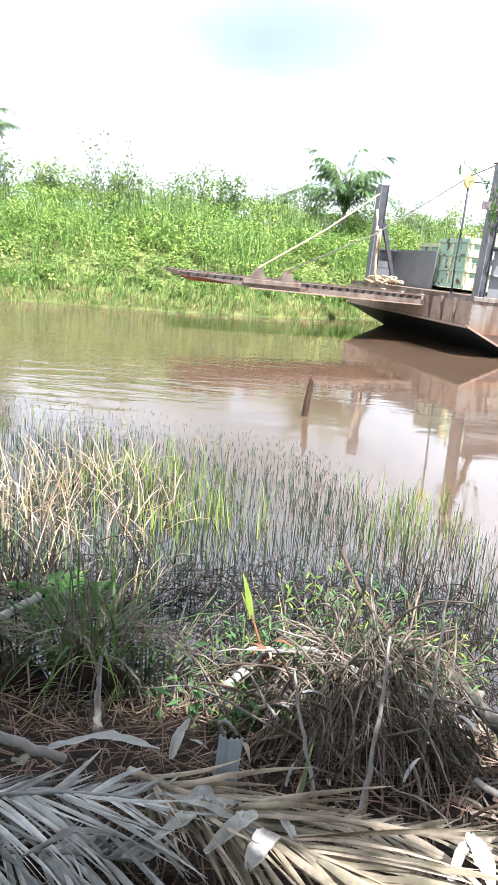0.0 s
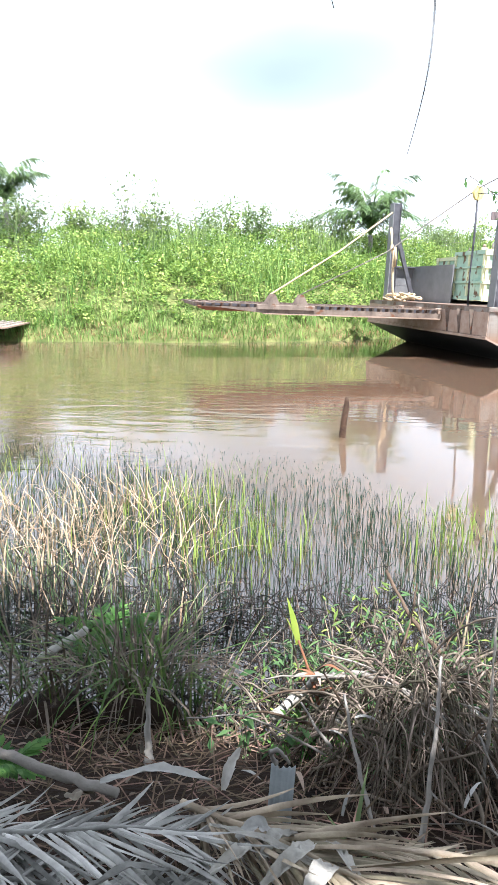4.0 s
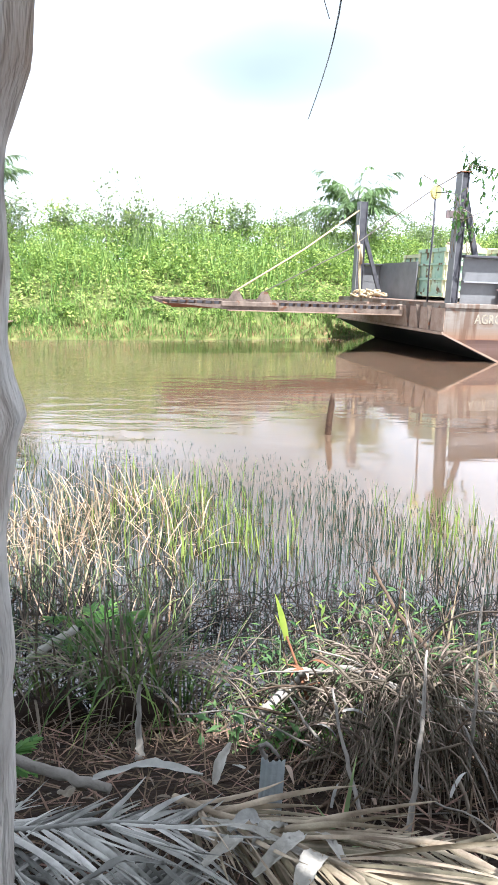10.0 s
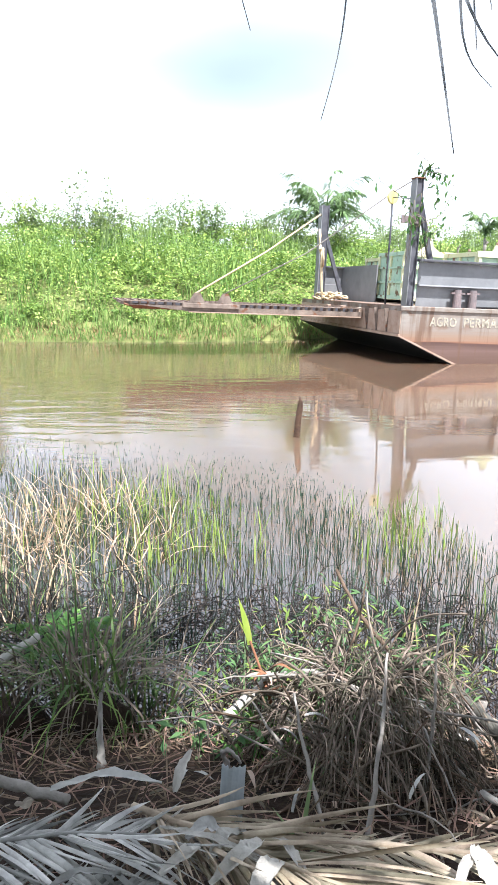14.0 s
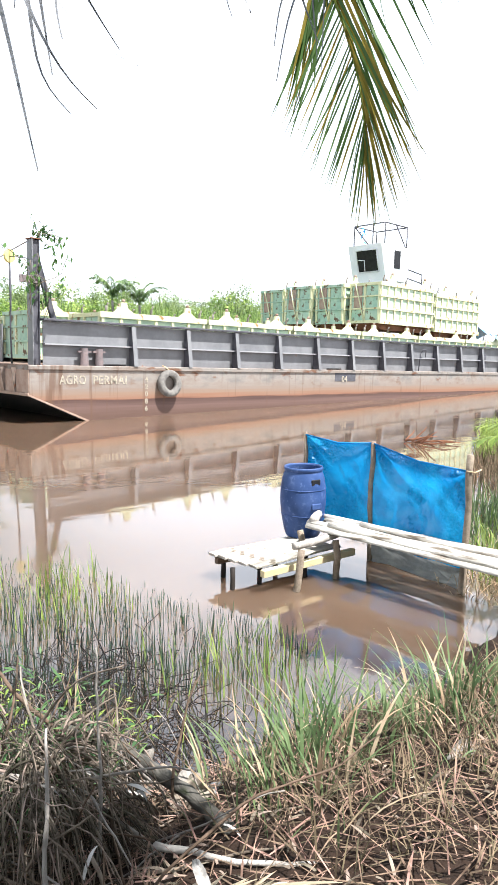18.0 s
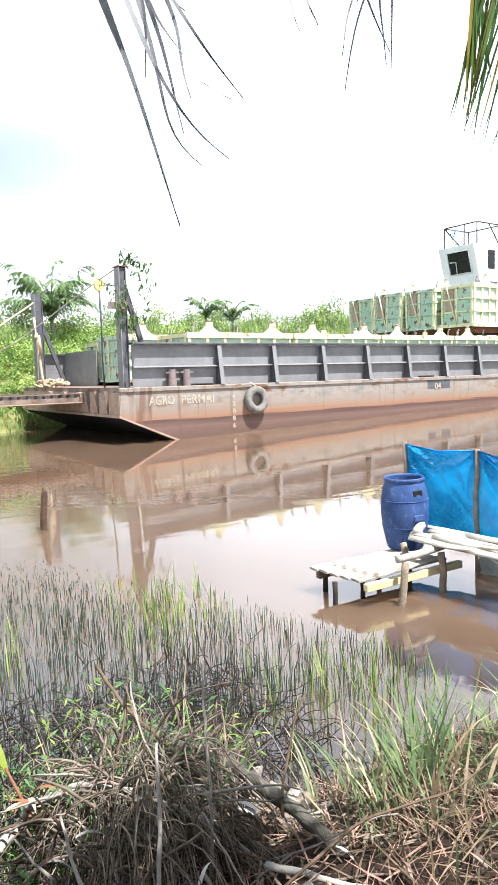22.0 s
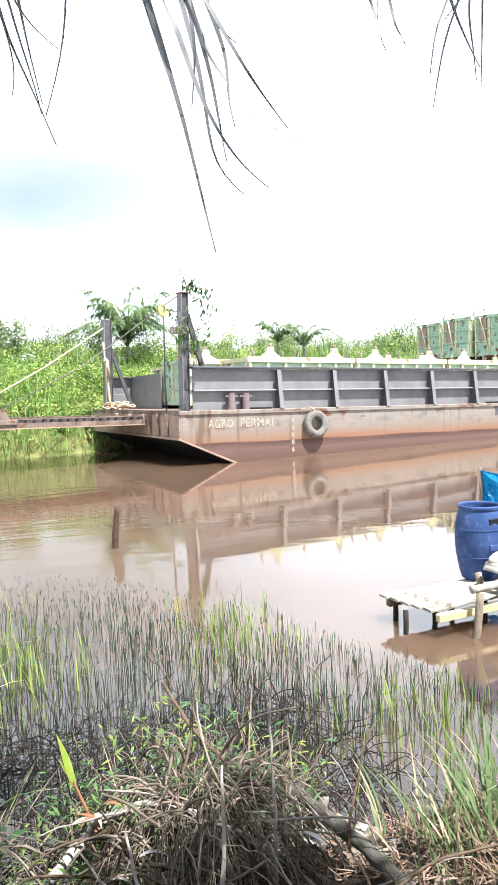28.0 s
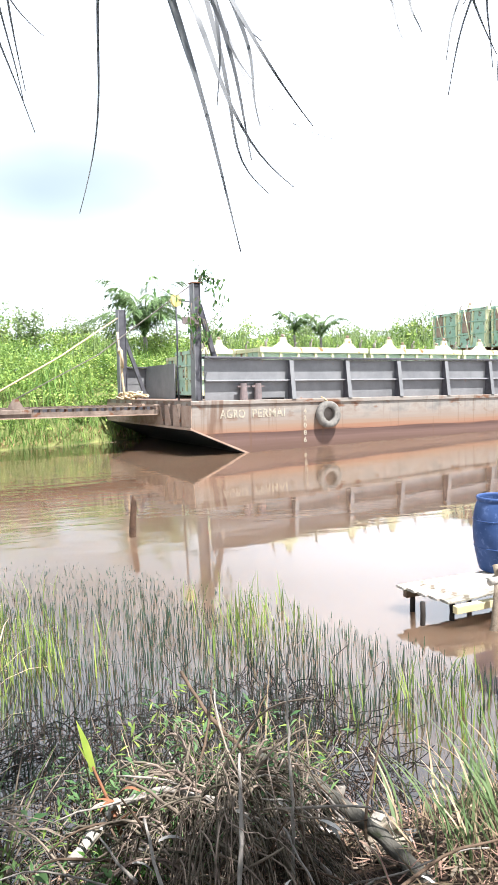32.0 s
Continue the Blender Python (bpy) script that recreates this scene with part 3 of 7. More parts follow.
# silt in the water scatters the light under the surface
wp.subsurface_method = "BURLEY"
wp.inputs["Subsurface Weight"].default_value = 0.85
wp.inputs["Subsurface Radius"].default_value = (1.0, 0.8, 0.65)
wp.inputs["Subsurface Scale"].default_value = 0.6
wp.inputs["Specular IOR Level"].default_value = 1.0
wco = nd.new("ShaderNodeTexCoord")
wm = nd.new("ShaderNodeMapping")
wm.inputs["Scale"].default_value = (0.5, 1.4, 1)
wno = nd.new("ShaderNodeTexNoise")
wno.inputs["Scale"].default_value = 1.6
wno.inputs["Detail"].default_value = 4.5
wb = nd.new("ShaderNodeBump")
wb.inputs["Strength"].default_value = 0.05
wb.inputs["Distance"].default_value = 0.05
wn2 = nd.new("ShaderNodeTexNoise")
wn2.inputs["Scale"].default_value = 0.12
wr = nd.new("ShaderNodeValToRGB")
wr.color_ramp.elements[0].color, wr.color_ramp.elements[0].position = (0.112, 0.071, 0.048, 1), 0.35
wr.color_ramp.elements[1].color, wr.color_ramp.elements[1].position = (0.132, 0.090, 0.062, 1), 0.65
lk.new(wco.outputs["Object"], wm.inputs["Vector"])
lk.new(wm.outputs["Vector"], wno.inputs["Vector"])
lk.new(wco.outputs["Object"], wn2.inputs["Vector"])
lk.new(wn2.outputs["Fac"], wr.inputs["Fac"])
# darker water colour inside the sedge; silt further out
wsep = nd.new("ShaderNodeSeparateXYZ")
lk.new(wco.outputs["Object"], wsep.inputs["Vector"])
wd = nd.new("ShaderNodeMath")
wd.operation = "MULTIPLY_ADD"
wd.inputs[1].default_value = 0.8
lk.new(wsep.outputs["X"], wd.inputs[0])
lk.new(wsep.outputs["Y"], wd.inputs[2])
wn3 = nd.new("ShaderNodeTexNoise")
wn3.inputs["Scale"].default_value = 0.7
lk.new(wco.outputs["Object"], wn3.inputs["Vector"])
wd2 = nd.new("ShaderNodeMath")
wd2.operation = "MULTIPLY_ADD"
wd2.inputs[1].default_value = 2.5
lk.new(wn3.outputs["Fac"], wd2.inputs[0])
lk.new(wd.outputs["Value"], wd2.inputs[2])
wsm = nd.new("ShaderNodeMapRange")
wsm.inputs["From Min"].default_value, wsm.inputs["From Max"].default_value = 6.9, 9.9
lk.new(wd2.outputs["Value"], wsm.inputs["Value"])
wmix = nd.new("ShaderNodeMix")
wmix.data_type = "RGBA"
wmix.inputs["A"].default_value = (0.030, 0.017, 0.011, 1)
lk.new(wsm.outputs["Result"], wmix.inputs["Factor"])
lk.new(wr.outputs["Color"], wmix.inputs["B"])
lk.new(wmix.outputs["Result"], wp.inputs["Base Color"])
# calm and ruffled stretches
wruf = nd.new("ShaderNodeMapRange")
wruf.inputs["From Min"].default_value, wruf.inputs["From Max"].default_value = 0.42, 0.62
wruf.inputs["To Min"].default_value, wruf.inputs["To Max"].default_value = 0.035, 0.13
wn4 = nd.new("ShaderNodeTexNoise")
wn4.inputs["Scale"].default_value = 0.16
wn4.inputs["Detail"].default_value = 3.0
lk.new(wm.outputs["Vector"], wn4.inputs["Vector"])
lk.new(wn4.outputs["Fac"], wruf.inputs["Value"])
# the open reach upstream is ruffled by the wind, the lee of the barge is calm
wgu = nd.new("ShaderNodeMapRange")
wgu.interpolation_type = "SMOOTHSTEP"
wgu.inputs["From Min"].default_value, wgu.inputs["From Max"].default_value = 3.0, -5.0
wgu.inputs["To Min"].default_value, wgu.inputs["To Max"].default_value = 0.0, 0.38
lk.new(wsep.outputs["X"], wgu.inputs["Value"])
wgy = nd.new("ShaderNodeMapRange")
wgy.interpolation_type = "SMOOTHSTEP"
wgy.inputs["From Min"].default_value, wgy.inputs["From Max"].default_value = 8.0, 12.5
lk.new(wsep.outputs["Y"], wgy.inputs["Value"])
wgm = nd.new("ShaderNodeMath")
wgm.operation = "MULTIPLY"
lk.new(wgu.outputs["Result"], wgm.inputs[0])
lk.new(wgy.outputs["Result"], wgm.inputs[1])
wsum = nd.new("ShaderNodeMath")
wsum.operation = "ADD"
lk.new(wruf.outputs["Result"], wsum.inputs[0])
lk.new(wgm.outputs["Value"], wsum.inputs[1])
lk.new(wsum.outputs["Value"], wb.inputs["Strength"])
lk.new(wno.outputs["Fac"], wb.inputs["Height"])
lk.new(wb.outputs["Normal"], wp.inputs["Normal"])
bm = bmesh.new()
bmesh.ops.create_grid(bm, x_segments=2, y_segments=2, size=1)
bm.transform(Matrix.Translation((0, 60, 0)) @ Matrix.Diagonal((900, 90, 1, 1)))
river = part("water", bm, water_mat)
tagged(river, "muddy brown river with soft ripples and reflections", "water", kind="structure")

# ---------------------------------------------------------------- the barge
RIDERS = []


def ride(ob, local):
    """A thing that lies on the barge and goes with it."""
    RIDERS.append((ob, local))
    ob.matrix_basis = BARGE_ROWS[0][1] @ local
    return ob


def hull_material():
    m = material("hull_paint", [(0.16, 0.155, 0.15), (0.27, 0.245, 0.22), (0.20, 0.15, 0.12)], 0.6, 0.1, scale=1.6, bump=0.15, stretch=(0.45, 1, 0.9), spots=((0.16, 0.085, 0.055), 2.2, 0.585))
    nodes, links = m.node_tree.nodes, m.node_tree.links
    p = nodes["Principled BSDF"]
    old = p.inputs["Base Color"].links[0].from_socket
    co = nodes.new("ShaderNodeTexCoord")
    sep = nodes.new("ShaderNodeSeparateXYZ")
    links.new(co.outputs["Object"], sep.inputs["Vector"])
    mp = nodes.new("ShaderNodeMapping")
    mp.inputs["Scale"].default_value = (0.10, 1, 4.5)
    links.new(co.outputs["Object"], mp.inputs["Vector"])
    no = nodes.new("ShaderNodeTexNoise")
    no.inputs["Scale"].default_value = 2.2
    no.inputs["Detail"].default_value = 7.0
    links.new(mp.outputs["Vector"], no.inputs["Vector"])
    mul = nodes.new("ShaderNodeMath")
    mul.operation = "MULTIPLY_ADD"
    mul.inputs[1].default_value = 0.42
    links.new(no.outputs["Fac"], mul.inputs[0])
    links.new(sep.outputs["Z"], mul.inputs[2])
    slope = nodes.new("ShaderNodeMath")
    slope.operation = "MULTIPLY_ADD"
    slope.inputs[1].default_value = -0.003
    links.new(sep.outputs["X"], slope.inputs[0])
    links.new(mul.outputs["Value"], slope.inputs[2])
    rg = nodes.new("ShaderNodeMapRange")
    rg.inputs["From Min"].default_value, rg.inputs["From Max"].default_value = 0.21, 2.71
    links.new(slope.outputs["Value"], rg.inputs["Value"])
    rp = nodes.new("ShaderNodeValToRGB")
    cr = rp.color_ramp
    cr.elements[0].position, cr.elements[0].color = 0.10, (0.12, 0.075, 0.06, 1)
    cr.elements[1].position, cr.elements[1].color = 0.20, (0.15, 0.096, 0.083, 1)
    for pos, c in ((0.295, (0.085, 0.052, 0.045)), (0.322, (0.25, 0.13, 0.085)), (0.39, (0.25, 0.17, 0.125)), (0.48, (0.24, 0.195, 0.165))):
        e = cr.elements.new(pos)
        e.color = (*c, 1)
    links.new(rg.outputs["Result"], rp.inputs["Fac"])
    keep = nodes.new("ShaderNodeMapRange")
    keep.inputs["From Min"].default_value, keep.inputs["From Max"].default_value = 0.44, 0.62
    links.new(rg.outputs["Result"], keep.inputs["Value"])
    mx = nodes.new("ShaderNodeMix")
    mx.data_type = "RGBA"
    links.new(keep.outputs["Result"], mx.inputs["Factor"])
    links.new(rp.outputs["Color"], mx.inputs["A"])
    links.new(old, mx.inputs["B"])
    # rust runs down from the deck edge, most of it at the bow
    run = nodes.new("ShaderNodeMapping")
    run.inputs["Scale"].default_value = (2.2, 1, 0.16)
    links.new(co.outputs["Object"], run.inputs["Vector"])
    rn = nodes.new("ShaderNodeTexNoise")
    rn.inputs["Scale"].default_value = 2.0
    rn.inputs["Detail"].default_value = 6.0
    links.new(run.outputs["Vector"], rn.inputs["Vector"])
    bow = nodes.new("ShaderNodeMapRange")
    bow.inputs["From Min"].default_value, bow.inputs["From Max"].default_value = 0.2, 2.6
    bow.inputs["To Min"].default_value, bow.inputs["To Max"].default_value = 0.12, -0.03
    links.new(sep.outputs["X"], bow.inputs["Value"])
    ad = nodes.new("ShaderNodeMath")
    ad.operation = "ADD"
    links.new(rn.outputs["Fac"], ad.inputs[0])
    links.new(bow.outputs["Result"], ad.inputs[1])
    rr = nodes.new("ShaderNodeMapRange")
    rr.inputs["From Min"].default_value, rr.inputs["From Max"].default_value = 0.56, 0.72
    rr.inputs["To Max"].default_value = 0.75
    links.new(ad.outputs["Value"], rr.inputs["Value"])
    m3 = nodes.new("ShaderNodeMix")
    m3.data_type = "RGBA"
    m3.inputs["B"].default_value = (0.13, 0.075, 0.05, 1)
    links.new(rr.outputs["Result"], m3.inputs["Factor"])
    links.new(mx.outputs["Result"], m3.inputs["A"])
    links.new(m3.outputs["Result"], p.inputs["Base Color"])
    return m


M["hull_paint"] = hull_material()
BEAM, DECK, STERN = 11.3, 1.98, 46.0

barge = thing("barge", BARGE_ROWS[0][1], "long grey steel river barge with a rusty waterline, afloat", "barge")
part("hull", prism([(-0.4, DECK), (-0.4, 1.0), (1.77, 0.05), (4.2, -0.95), (STERN, -0.95), (STERN, DECK)], 0, BEAM), "hull_paint", barge, "rust-streaked grey hull with raked bow")
part("rubbing_strip", box(-0.46, STERN, -0.06, 0.0, DECK - 0.13, DECK + 0.03, 0.02), "hull_paint", barge)
part("bottom_plate", prism([(-0.42, 0.985), (-0.40, 0.965), (1.76, 0.015), (4.0, -0.90), (4.0, -0.93), (1.74, -0.005), (-0.44, 0.95)], 0.02, BEAM - 0.02), "black", barge, "black plating under the raked bow")
part("bow_lip", prism([(-0.46, 1.03), (-0.46, 0.97), (1.80, 0.0), (1.86, 0.05)], -0.03, 0.03), "rust_pale", barge)
part("bow_face", box(-0.425, -0.403, 0.01, BEAM - 0.01, 1.06, DECK - 0.14), "rust_pale", barge, "rusted bow plate")
part("bow_lip", box(-0.47, -0.40, 0.0, BEAM, 0.95, 1.05, 0.01), "rust_pale", barge)
part("deck", box(-0.40, STERN, 0.02, BEAM - 0.02, DECK + 0.004, DECK + 0.03), "deck_steel", barge, "rusty deck plating")
RIBS = [3.8 + 2.6 * k for k in range(16)]
WALL_Y = 0.36
for y0 in (WALL_Y, BEAM - WALL_Y):
    xs = [0.25] + RIBS + [STERN]
    for a, b in zip(xs[:-1], xs[1:]):
        part("panel", box(a + 0.012, b - 0.012, y0, y0 + 0.02, DECK + 0.03, 3.52), "wall_grey", barge)
    s = -1 if y0 < 2 else 1
    part("top_rail", box(0.2, STERN, y0 - 0.24, y0 + 0.16, 3.53, 3.61, 0.015), "wall_rib", barge)
    part("mid_rail", box(0.25, STERN, min(y0, y0 + 0.20 * s), max(y0, y0 + 0.20 * s), 2.71, 2.76), "wall_rail", barge)
    for xr in RIBS:
        bm = prism([(-0.035, 0), (0.035, 0), (0.035, 1), (-0.035, 1)], 0, 1)
        for v in bm.verts:
            z = DECK + 0.03 + v.co.z * 1.49
            depth = (0.44 - 0.22 * v.co.z) * s
            v.co = (xr + v.co.x, y0 + v.co.y * depth, z)
        bmesh.ops.recalc_face_normals(bm, faces=bm.faces[:])
        # rib webs in the dark grey: shade on their left sides put into colour
        part("rib", bm, "wall_rib", barge)
        if y0 < 2:
            part("rib_flange", prism([(xr - 0.09, 0.0), (xr + 0.09, 0.0), (xr + 0.09, 0.02), (xr - 0.09, 0.02)], 0, 1), "wall_grey", barge, at=Matrix.Translation((0, y0 - 0.44, DECK + 0.032)) @ Matrix(((1, 0, 0, 0), (0, 0.148, -1, 0), (0, 1, 0.148, 0), (0, 0, 0, 1))) @ Matrix.Diagonal((1, 1.47, 1, 1)))

# mast with its brace, and the second post on the far side
for name, y0, w, top, h in (("mast", 0.32, 0.30, 6.2, 0.10), ("post", 9.75, 0.36, 6.3, 0.15)):
    col = part(name, box(-h, h, y0, y0 + w, DECK + 0.03, top, 0.01), "wall_rib", barge, "dark steel column")
    for sx in (-1, 1):
        part("flange", box(min(sx * h, sx * (h + 0.035)) + 0.002 * sx, max(sx * h, sx * (h + 0.035)) + 0.002 * sx, y0 - 0.05, y0 + w + 0.05, DECK + 0.03, top + 0.02), "wall_grey" if sx < 0 else "wall_rib", col)
    foot, head = Vector((1.2, y0 + w / 2, DECK + 0.05)), Vector((0.15, y0 + w / 2, 5.5 if name == "mast" else 5.0))
    part("brace", box(-0.07, 0.07, -0.09, 0.09, 0, (foot - head).length, 0.01, look(head, foot) @ pose(0, 0, 0, 180, 0, 0)), "wall_rib", barge)
part("bracket", box(-0.6, 0.1, 0.21, 0.26, 4.75, 5.0, 0.01), "bollard_paint", barge)
part("cap", box(-0.18, 0.18, 0.24, 0.70, 6.225, 6.25), "rust", barge)

# sheave and chain between the posts
part("sheave_arm", tube([(0, 0.6, 5.6), (0, 2.38, 5.84)], 0.02, 6), "wall_rib", barge)
bm = bmesh.new()
bmesh.ops.create_cone(bm, cap_ends=True, segments=20, radius1=0.24, radius2=0.24, depth=0.1, matrix=pose(0, 2.39, 5.85, 90, 0, 20))
part("sheave", bm, "yellow_paint", barge, "yellow cable sheave")
part("chain", tube([(0, 2.39, 5.75), (0.02, 2.38, 4.4), (-0.02, 2.35, 3.1), (0, 2.3, DECK + 0.03)], 0.034, 6, 0.3, 3), "wall_rib", barge, smooth=True)

# ramp
RX0, RX1, RY0, RY1, RZ = -0.5, -9.85, 3.3, 7.9, 1.80
ramp = part("ramp", prism([(RX0, RZ - 0.32), (RX0, RZ - 0.15), (RX1 + 0.5, RZ - 0.13), (RX1, RZ - 0.03), (RX1, RZ - 0.07), (-7.3, RZ - 0.32)], RY0, RY0 + 0.06), "ramp_steel", barge, "long rusty loading ramp held out over the water")
part("side_beam", prism([(RX0, RZ - 0.32), (RX0, RZ - 0.02), (RX1, RZ - 0.02), (RX1, RZ - 0.08), (-7.3, RZ - 0.32)], RY1 - 0.06, RY1), "ramp_steel", ramp)
part("tread_plate", box(RX1 + 0.3, RX0, RY0 + 0.1, RY1 - 0.062, RZ - 0.20, RZ - 0.16), "rust", ramp)
# added dark plate behind the slots, so they read as shaded gaps
part("inner_web", box(RX1 + 0.4, RX0, RY0 + 0.32, RY0 + 0.36, RZ - 0.158, RZ - 0.03), "wall_rib", ramp)
part("edge_flange", box(RX1 + 0.1, RX0 - 0.05, RY0 - 0.05, RY0 + 0.13, RZ - 0.022, RZ + 0.012), "ramp_steel", ramp)
part("bottom_flange", box(-7.3, RX0 - 0.05, RY0 - 0.06, RY0 + 0.11, RZ - 0.36, RZ - 0.322), "rust_pale", ramp)
for k in range(30):
    xk = RX0 - 0.2 - k * 0.31
    part("tread", box(xk - 0.04, xk + 0.04, RY0 + 0.005, RY1 - 0.07, RZ - 0.148, RZ - 0.024), "ramp_steel", ramp)
for k in range(3):
    yk = 4.4 + 1.2 * k
    part("stringer", box(RX1 + 0.6, RX0, yk - 0.05, yk + 0.05, RZ - 0.32, RZ - 0.202), "rust", ramp)
for xk in (-7.0, -5.95):
    part("lug", prism([(xk - 0.3, RZ + 0.014), (xk + 0.3, RZ + 0.014), (xk + 0.12, RZ + 0.36), (xk - 0.08, RZ + 0.36)], RY0, RY0 + 0.07), "ramp_steel", ramp)
    part("doubler", box(xk - 0.55, xk + 0.55, RY0 - 0.10, RY0 - 0.062, RZ - 0.20, RZ - 0.02, 0.02), "ramp_steel", ramp)
for yk in (3.6, 5.4, 7.2):
    part("hinge", box(-0.56, -0.40, yk - 0.15, yk + 0.15, 1.45, 1.85, 0.02), "rust_pale", barge)
for yk in (1.0, 1.9, 2.8):
    part("stiffener", prism([(-0.47, 1.06), (-0.41, 1.06), (-0.41, 1.9), (-0.60, 1.9)], yk, yk + 0.035), "ramp_steel", barge)
part("ramp_cable", tube([(-7.05, RY0 + 0.04, RZ + 0.33), (-3.6, 6.6, 3.9), (-0.2, 9.8, 5.9)], 0.035, 6), "rope", barge, "pale hoisting rope", smooth=True)
part("ramp_cable", tube([(-6.0, RY0 + 0.04, RZ + 0.33), (-3.0, 2.9, 3.75), (0, 2.39, 6.02), (0, 0.6, 6.25)], 0.022, 5), "cable", barge, "thin steel hoisting cable", smooth=True)

# bulkhead plate and mooring rope by the far post
part("bulkhead", box(1.5, 1.56, 6.75, BEAM - 0.4, DECK + 0.03, 3.62), "wall_grey", barge, "grey steel bulkhead")
rng = np.random.default_rng(5)
for k in range(16):
    cx, cy, rr = -0.1 + rng.uniform(-0.15, 0.3), 8.3 + rng.uniform(-1.0, 1.0), rng.uniform(0.25, 0.5)
    a = np.linspace(0, 2 * np.pi, 17) + rng.uniform(0, 6)
    loop = np.stack([cx + 0.6 * rr * np.cos(a), cy + rr * np.sin(a), DECK + 0.07 + 0.018 * k + 0.05 * np.sin(2 * a + k)], -1)
    part("rope_loop", tube(loop, 0.045, 6), "rope", barge, "thick tan mooring rope", smooth=True)
part("hanging_rope", tube([(-0.25, 9.7, 5.2), (-0.3, 9.4, 4.9), (-0.35, 9.2, 4.3), (-0.3, 9.0, 4.0), (-0.3, 8.95, 3.2), (-0.25, 8.9, 2.5), (-0.2, 8.8, DECK + 0.08)], 0.06, 7, 0.1, 2), "rope", barge, "knotted rope hanging from the post", smooth=True)
part("hanging_rope", tube([(-0.3, 9.3, 4.45), (-0.4, 9.0, 4.25), (-0.38, 8.7, 4.3), (-0.36, 8.65, 3.9), (-0.3, 8.85, 3.5)], 0.07, 7, 0.1, 4), "rope", barge, smooth=True)

# fittings along the wall
for xk in (1.75, 2.35):
    bm = bmesh.new()
    bmesh.ops.create_cone(bm, cap_ends=True, segments=14, radius1=0.16, radius2=0.13, depth=0.62, matrix=pose(xk, 0.16, DECK + 0.34))
    add_box(bm, xk - 0.26, xk + 0.26, 0.12, 0.2, DECK + 0.50, DECK + 0.56)
    part("bollard", bm, "bollard_paint", barge)
for xk in (3.0, 15.6):
    part("scupper_shield", box(xk - 0.55, xk + 0.55, 0.20, 0.30, DECK + 0.03, DECK + 0.10, 0.03), "black", barge)
part("hatch_bar", box(15.4, 17.0, -0.012, -0.004, 1.45, 1.9), "wall_rib", barge, "dark patch of paint on the hull")
part("ladder_hoop", join([tube([(22.9, 0.2, DECK + 0.03), (22.95, 0.15, 3.0), (23.2, 0.12, 3.25), (23.5, 0.15, 3.2), (23.5, 0.2, 2.8)], 0.03, 6)]), "wall_rib", barge, smooth=True)
part("side_door", box(29.75, 30.55, 0.24, 0.34, DECK + 0.05, 3.15, 0.02), "wall_rib", barge)


def lettering(text, size, m, parent, name="lettering", width=0.0):
    cu = bpy.data.curves.new(name, "FONT")
    cu.body, cu.size, cu.extrude, cu.offset, cu.space_character = text, size, 0.006, 0.008, 1.06
    ob = bpy.data.objects.new(name, cu)
    me = bpy.data.meshes.new_from_object(ob)
    bpy.data.objects.remove(ob)
    if width:
        k = width / max(v.co.x for v in me.vertices)
        me.transform(Matrix.Diagonal((k, 1, 1, 1)))
    part(name, me, "letter", parent, at=m)


lettering("AGRO", 0.44, pose(0.70, -0.008, 1.36, 90, 0, 0), barge, width=1.02)
lettering("PERMAI", 0.44, pose(2.0, -0.008, 1.36, 90, 0, 0), barge, width=1.42)
for k, n in enumerate("42086"):
    lettering(n, 0.26, pose(4.25, -0.008, 1.45 - 0.28 * k, 90, 0, 0), barge, "draught_mark")
lettering("04", 0.42, pose(15.9, -0.02, 1.42, 90, 0, 0), barge, "hull_number")


